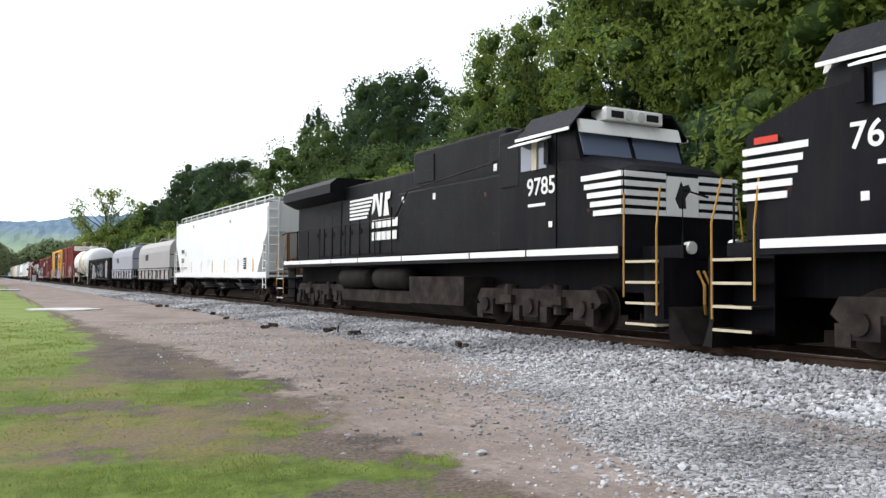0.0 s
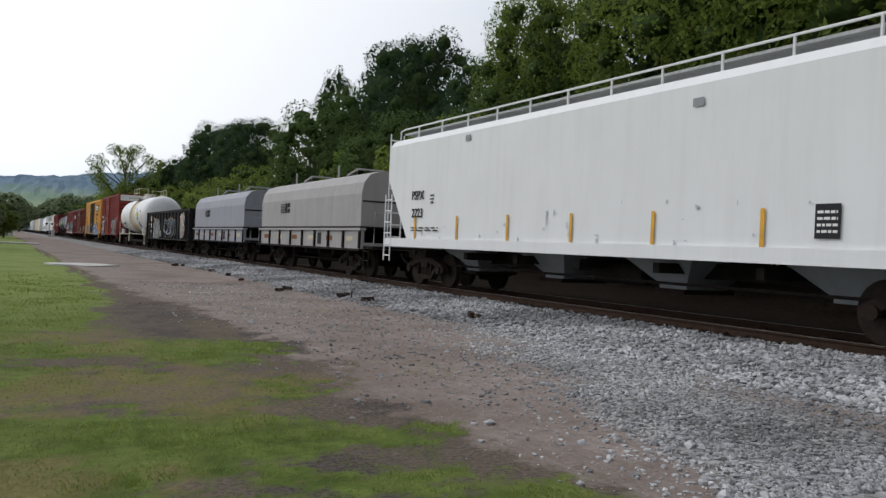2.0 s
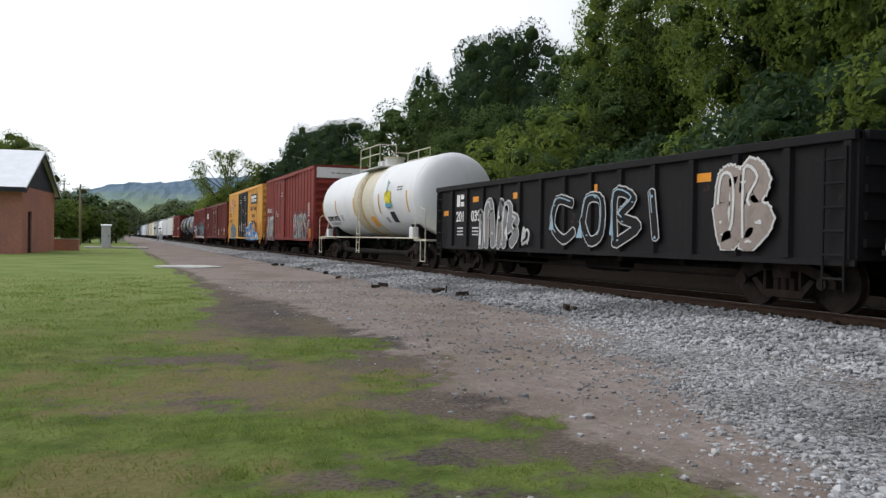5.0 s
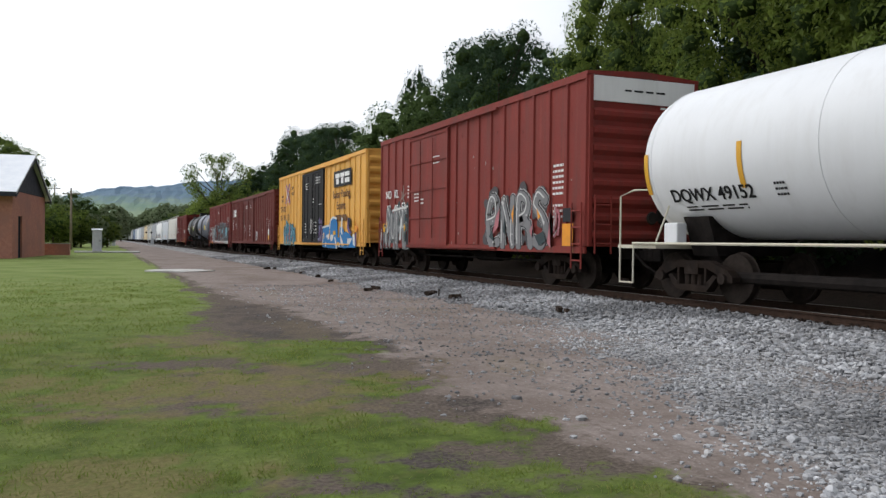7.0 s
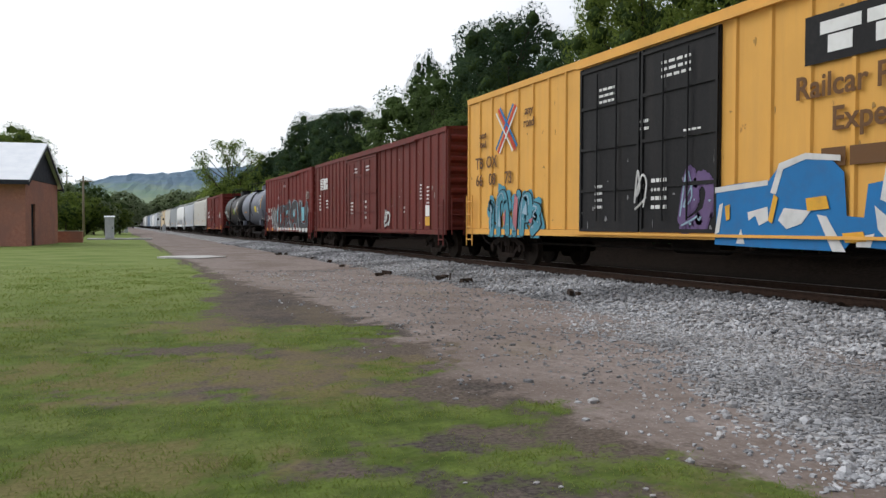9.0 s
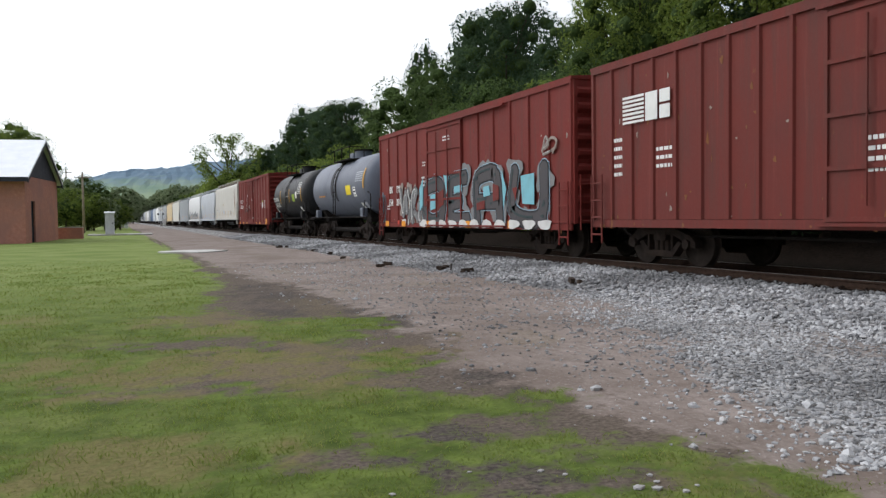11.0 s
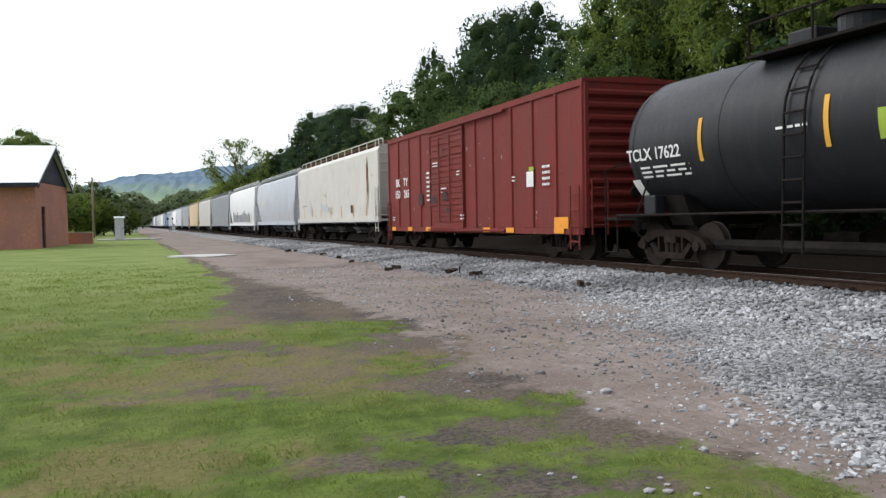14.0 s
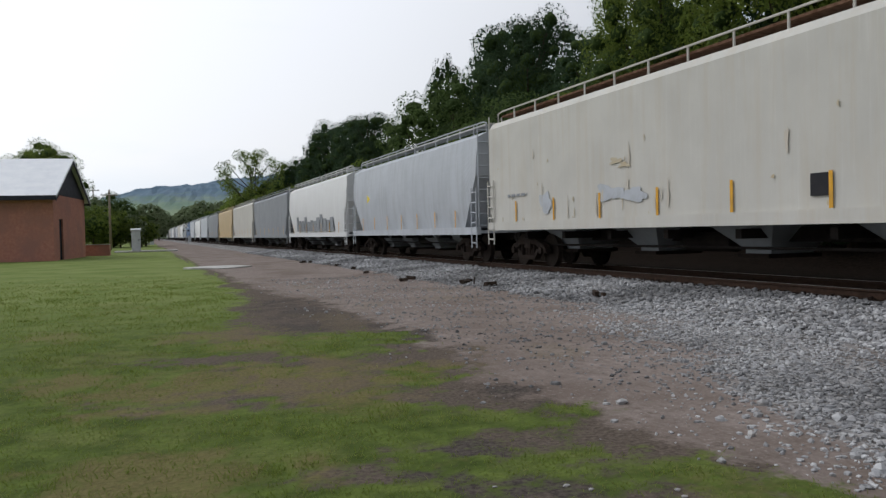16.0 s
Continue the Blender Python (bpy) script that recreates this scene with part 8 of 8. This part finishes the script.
    for s in (-1, 1):
        xa, xb = sorted((s * (cw + 0.052), s * (cw + 0.075)))
        part("roof_edge", boxed(xa, xb, q + 1.95, f + 4.3, 4.10, 4.16), STENCIL, cab, "pale gutter strip")
    part("windscreen_frame", loft([[(-cw + 0.02, q + 2.45, 3.2), (cw - 0.02, q + 2.45, 3.2), (cw - 0.02, q + 2.45, 4.14), (cw - 0.4, q + 2.45, 4.57), (-cw + 0.4, q + 2.45, 4.57), (-cw + 0.02, q + 2.45, 4.14)],
                                   [(-cw + 0.12, q + 1.72, 3.2), (cw - 0.12, q + 1.72, 3.2), (cw - 0.12, q + 2.02, 4.08), (cw - 0.45, q + 2.1, 4.40), (-cw + 0.45, q + 2.1, 4.40), (-cw + 0.12, q + 2.02, 4.08)]]), BLACK, cab)
    tilt = math.degrees(math.atan2(0.31, 0.88))
    for x0, x1 in ((-1.28, -0.06), (0.06, 1.28)):
        part("windscreen", boxed(x0, x1, -0.012, 0.012, 0.0, 0.60, bevel=0.006), SKY_TINTED_GLASS, cab, "windscreen pane with the sky's reflection in its grey-blue colour", m=pose(0, q + 1.845, 3.62, -tilt, 0, 0))
    part("visor_band", loft([[(x, y, z) for x in (-cw + 0.2, cw - 0.2)] + [(x, y + 0.12, z + 0.03) for x in (cw - 0.2, -cw + 0.2)] for y, z in ((q + 1.86, 4.06), (q + 1.95, 4.34))]), STENCIL, cab, "white band above the windscreen")
    nb = part("number_board", boxed(-0.75, 0.75, q + 1.82, q + 2.3, 4.35, 4.62, bevel=0.03), STENCIL, cab, "white number board housing")
    for x in (-0.16, 0.16):
        part("headlight", tubes([[(x, q + 1.80, 4.48), (x, q + 1.86, 4.48)]], 0.1, 14), LAMP_GLASS, nb, "round headlight")
    bars("fine_print", [(-0.62, -0.3, -0.07, 0.07), (0.3, 0.62, -0.07, 0.07)], DARK_STENCIL, nb, (0, q + 1.818, 4.48), FRONT, "number bars")
    for s in (-1, 1):
        xa, xb = sorted((s * (cw + 0.003), s * (cw + 0.02)))
        w = part("side_window", boxed(xa, xb, q + 2.75, f + 4.15, 3.45, 4.0), SKY_TINTED_GLASS, cab, "cab side window")
        xa, xb = sorted((s * (cw + 0.02), s * (cw + 0.05)))
        part("window_post", boxed(xa, xb, q + 3.05, q + 3.22, 3.44, 4.02), STAIN_TAN, w)
        part("awning", loft([[(s * (cw + 0.003), q + 2.6, 4.04), (s * (cw + 0.003), f + 4.22, 4.04), (s * (cw + 0.3), f + 4.22, 3.94), (s * (cw + 0.3), q + 2.6, 3.94)], [(s * (cw + 0.003), q + 2.6, 4.08), (s * (cw + 0.003), f + 4.22, 4.08), (s * (cw + 0.3), f + 4.22, 3.97), (s * (cw + 0.3), q + 2.6, 3.97)]]), STENCIL, cab, "white window awning")
        lettering("road_number", number, 0.5, STENCIL, cab, (s * (cw + 0.006), f + num_y, 3.08), SIDE if s < 0 else OTHER, 1.0, "white road number", 0.006)
        bars("fine_print", [(-0.3, 0.3, -0.03, 0.03)], STENCIL, cab, (s * (cw + 0.005), q + 3.1, 2.72), SIDE if s < 0 else OTHER, "white print")
        bars("label_plate", [(-0.06, 0.06, -0.06, 0.06)], STENCIL, cab, (s * (cw + 0.005), q + 2.62, 2.3), SIDE if s < 0 else OTHER, "white square label")
        part("mirror", boxed(min(s * (cw + 0.05), s * (cw + 0.12)), max(s * (cw + 0.05), s * (cw + 0.12)), q + 2.55, q + 2.7, 3.5, 3.95), BLACK, cab)
    # nose
    nw = 1.42
    nose = part("nose", loft([[(x, y, z) for x, z in ((-w_, zd), (w_, zd), (w_, zt_ - 0.14), (w_ - 0.4, zt_), (-w_ + 0.4, zt_), (-w_, zt_ - 0.14))] for y, w_, zt_ in ((f + nf, nw - 0.03, peak * 0.88), (f + nf + 0.2, nw, peak * 0.915), (q + 1.86, nw + 0.06, peak), (q + 2.45, nw + 0.06, peak + 0.02))]), BLACK, root, "sloping black nose")
    for k in range(5):
        z = 2.38 + 0.17 * k
        part("nose_stripe", boxed(-nw + 0.02, -0.42, f + nf - 0.025, f + nf - 0.003, z, z + 0.1), STENCIL, nose, "white nose stripe")
        part("nose_stripe", boxed(0.42, nw - 0.02, f + nf - 0.025, f + nf - 0.003, z, z + 0.1), STENCIL, nose, "white nose stripe")
        for s in (-1, 1):
            xa, xb = sorted((s * (nw + 0.008), s * (nw + 0.055)))
            part("nose_stripe", boxed(xa, xb, f + nf + 0.0, f + nf + 0.78 + 0.09 * k, z, z + 0.1), STENCIL, nose, "white nose stripe")
    part("nose_panel", boxed(-0.4, 0.4, f + nf - 0.03, f + nf - 0.003, 2.38, 3.12), STENCIL, nose, "white nose panel")
    part("emblem", flat([[(-0.1, -0.22), (0.08, -0.22), (0.06, -0.02), (0.2, 0.14), (0.14, 0.24), (0.0, 0.2), (-0.05, 0.3), (-0.1, 0.18), (-0.2, -0.05)]]), GRAF_BLACK, nose, "small dark emblem", m=Matrix.Translation((0, f + nf - 0.033, 2.75)) @ FRONT)
    # pilot, plow, steps and yellow grab rails
    part("pilot", boxed(-1.45, 1.45, f + 0.02, f + 0.12, 0.55, zd - 0.222), BLACK, root, "black pilot plate")
    part("plow", loft([[(-1.35, f - 0.02, 0.14), (1.35, f - 0.02, 0.14), (1.35, f + 0.015, 0.75), (-1.35, f + 0.015, 0.75)], [(-1.2, f - 0.35, 0.14), (1.2, f - 0.35, 0.14), (1.3, f - 0.05, 0.7), (-1.3, f - 0.05, 0.7)]]), UNDER, root, "black snow plow")
    for e, yy in ((-1, f + 0.15), (1, h - 0.85)):
        for s in (-1, 1):
            for k in range(4):
                z = 0.42 + 0.36 * k
                xa, xb = sorted((s * 1.05, s * 1.5))
                st = part("step", boxed(xa, xb, yy, yy + 0.75, z, z + 0.035), UNDER, root, "pale-edged step")
                xa, xb = sorted((s * 1.502, s * 1.512))
                part("edge", boxed(xa, xb, yy, yy + 0.75, z - 0.004, z + 0.04), STAIN_TAN if e < 0 else GALV, st, "worn pale step edge")
                if e < 0:
                    xa, xb = sorted((s * 1.05, s * 1.5))
                    part("edge", boxed(xa, xb, yy - 0.014, yy - 0.002, z - 0.004, z + 0.04), STAIN_TAN, st, "worn yellow step edge")
            part("step_well", boxed(min(s * 1.0, s * 1.045), max(s * 1.0, s * 1.045), yy, yy + 0.78, 0.38, zd - 0.225), BLACK, root)
            runs = [[(s * 1.5, yy + 0.8, zd - 0.9), (s * 1.5, yy + 0.8, zd + 0.2), (s * 1.45, yy + 0.85, zd + 0.95)], [(s * 1.5, yy - 0.02, 0.6), (s * 1.5, yy - 0.02, zd + 0.3), (s * 1.35, yy + 0.05, zd + 1.0)]]
            part("grab_rail", tubes(runs, 0.018, 6), YELLOW_RAIL, root, "yellow step handrail")
    for s in (-1, 1):
        part("ditch_light", tubes([[(s * 0.85, f - 0.05, zd - 0.05), (s * 0.85, f + 0.08, zd - 0.05)]], 0.11, 12), LAMP_GLASS, root, "ditch light")
    for s in (-1, 1):
        part("front_rail", tubes([[(s * 0.95, f + 0.08, zd), (s * 0.95, f + 0.08, zd + 0.95), (s * 0.35, f + 0.08, zd + 0.85)]], 0.022, 6), BLACK, root, "front platform rail")
    for s in (-1, 1):
        for k in range(3):
            x = s * (0.42 + 0.14 * k)
            part("air_hose", tubes([[(x, f - 0.02, 1.35), (x + s * 0.03, f - 0.2, 1.1), (x + s * 0.05, f - 0.22, 0.8), (x - s * 0.05, f - 0.15, 0.62)]], 0.028, 6), YELLOW_RAIL, root, "yellow-ended air hose")
    for e in (-1, 1):
        shared("coupler", "coupler", coupler_mesh, UNDER, root, pose(0, e * (h + 0.1), 0.05, 0, 0, 0 if e < 0 else 180), "knuckle coupler with air hose")
    lower_body(root)
    return root


LEAD = locomotive(-11.4, 9.45, "76", "black diesel locomotive with white stripes leading the train", True, 0.72, 3.95, 2.75, 0.1)
bars("label_plate", [(-0.3, 0.12, -0.05, 0.05)], RED_LABEL, LEAD, (1.49, -10.425 + 1.25, 3.12), OTHER, "small red label")
SECOND = locomotive(10.4, 31.25, "9785", "black diesel locomotive with white nose stripes and number", False)


# ---- movement: the whole train rolls towards and past the camera at one speed
def motions():
    for root, y in TRAIN:
        turn = 180 if root == LEAD else 0
        walk(root, [(t, pose(XC, y - SPEED * t, RAIL_Z, 0, 0, turn)) for t in range(17)])


motions()
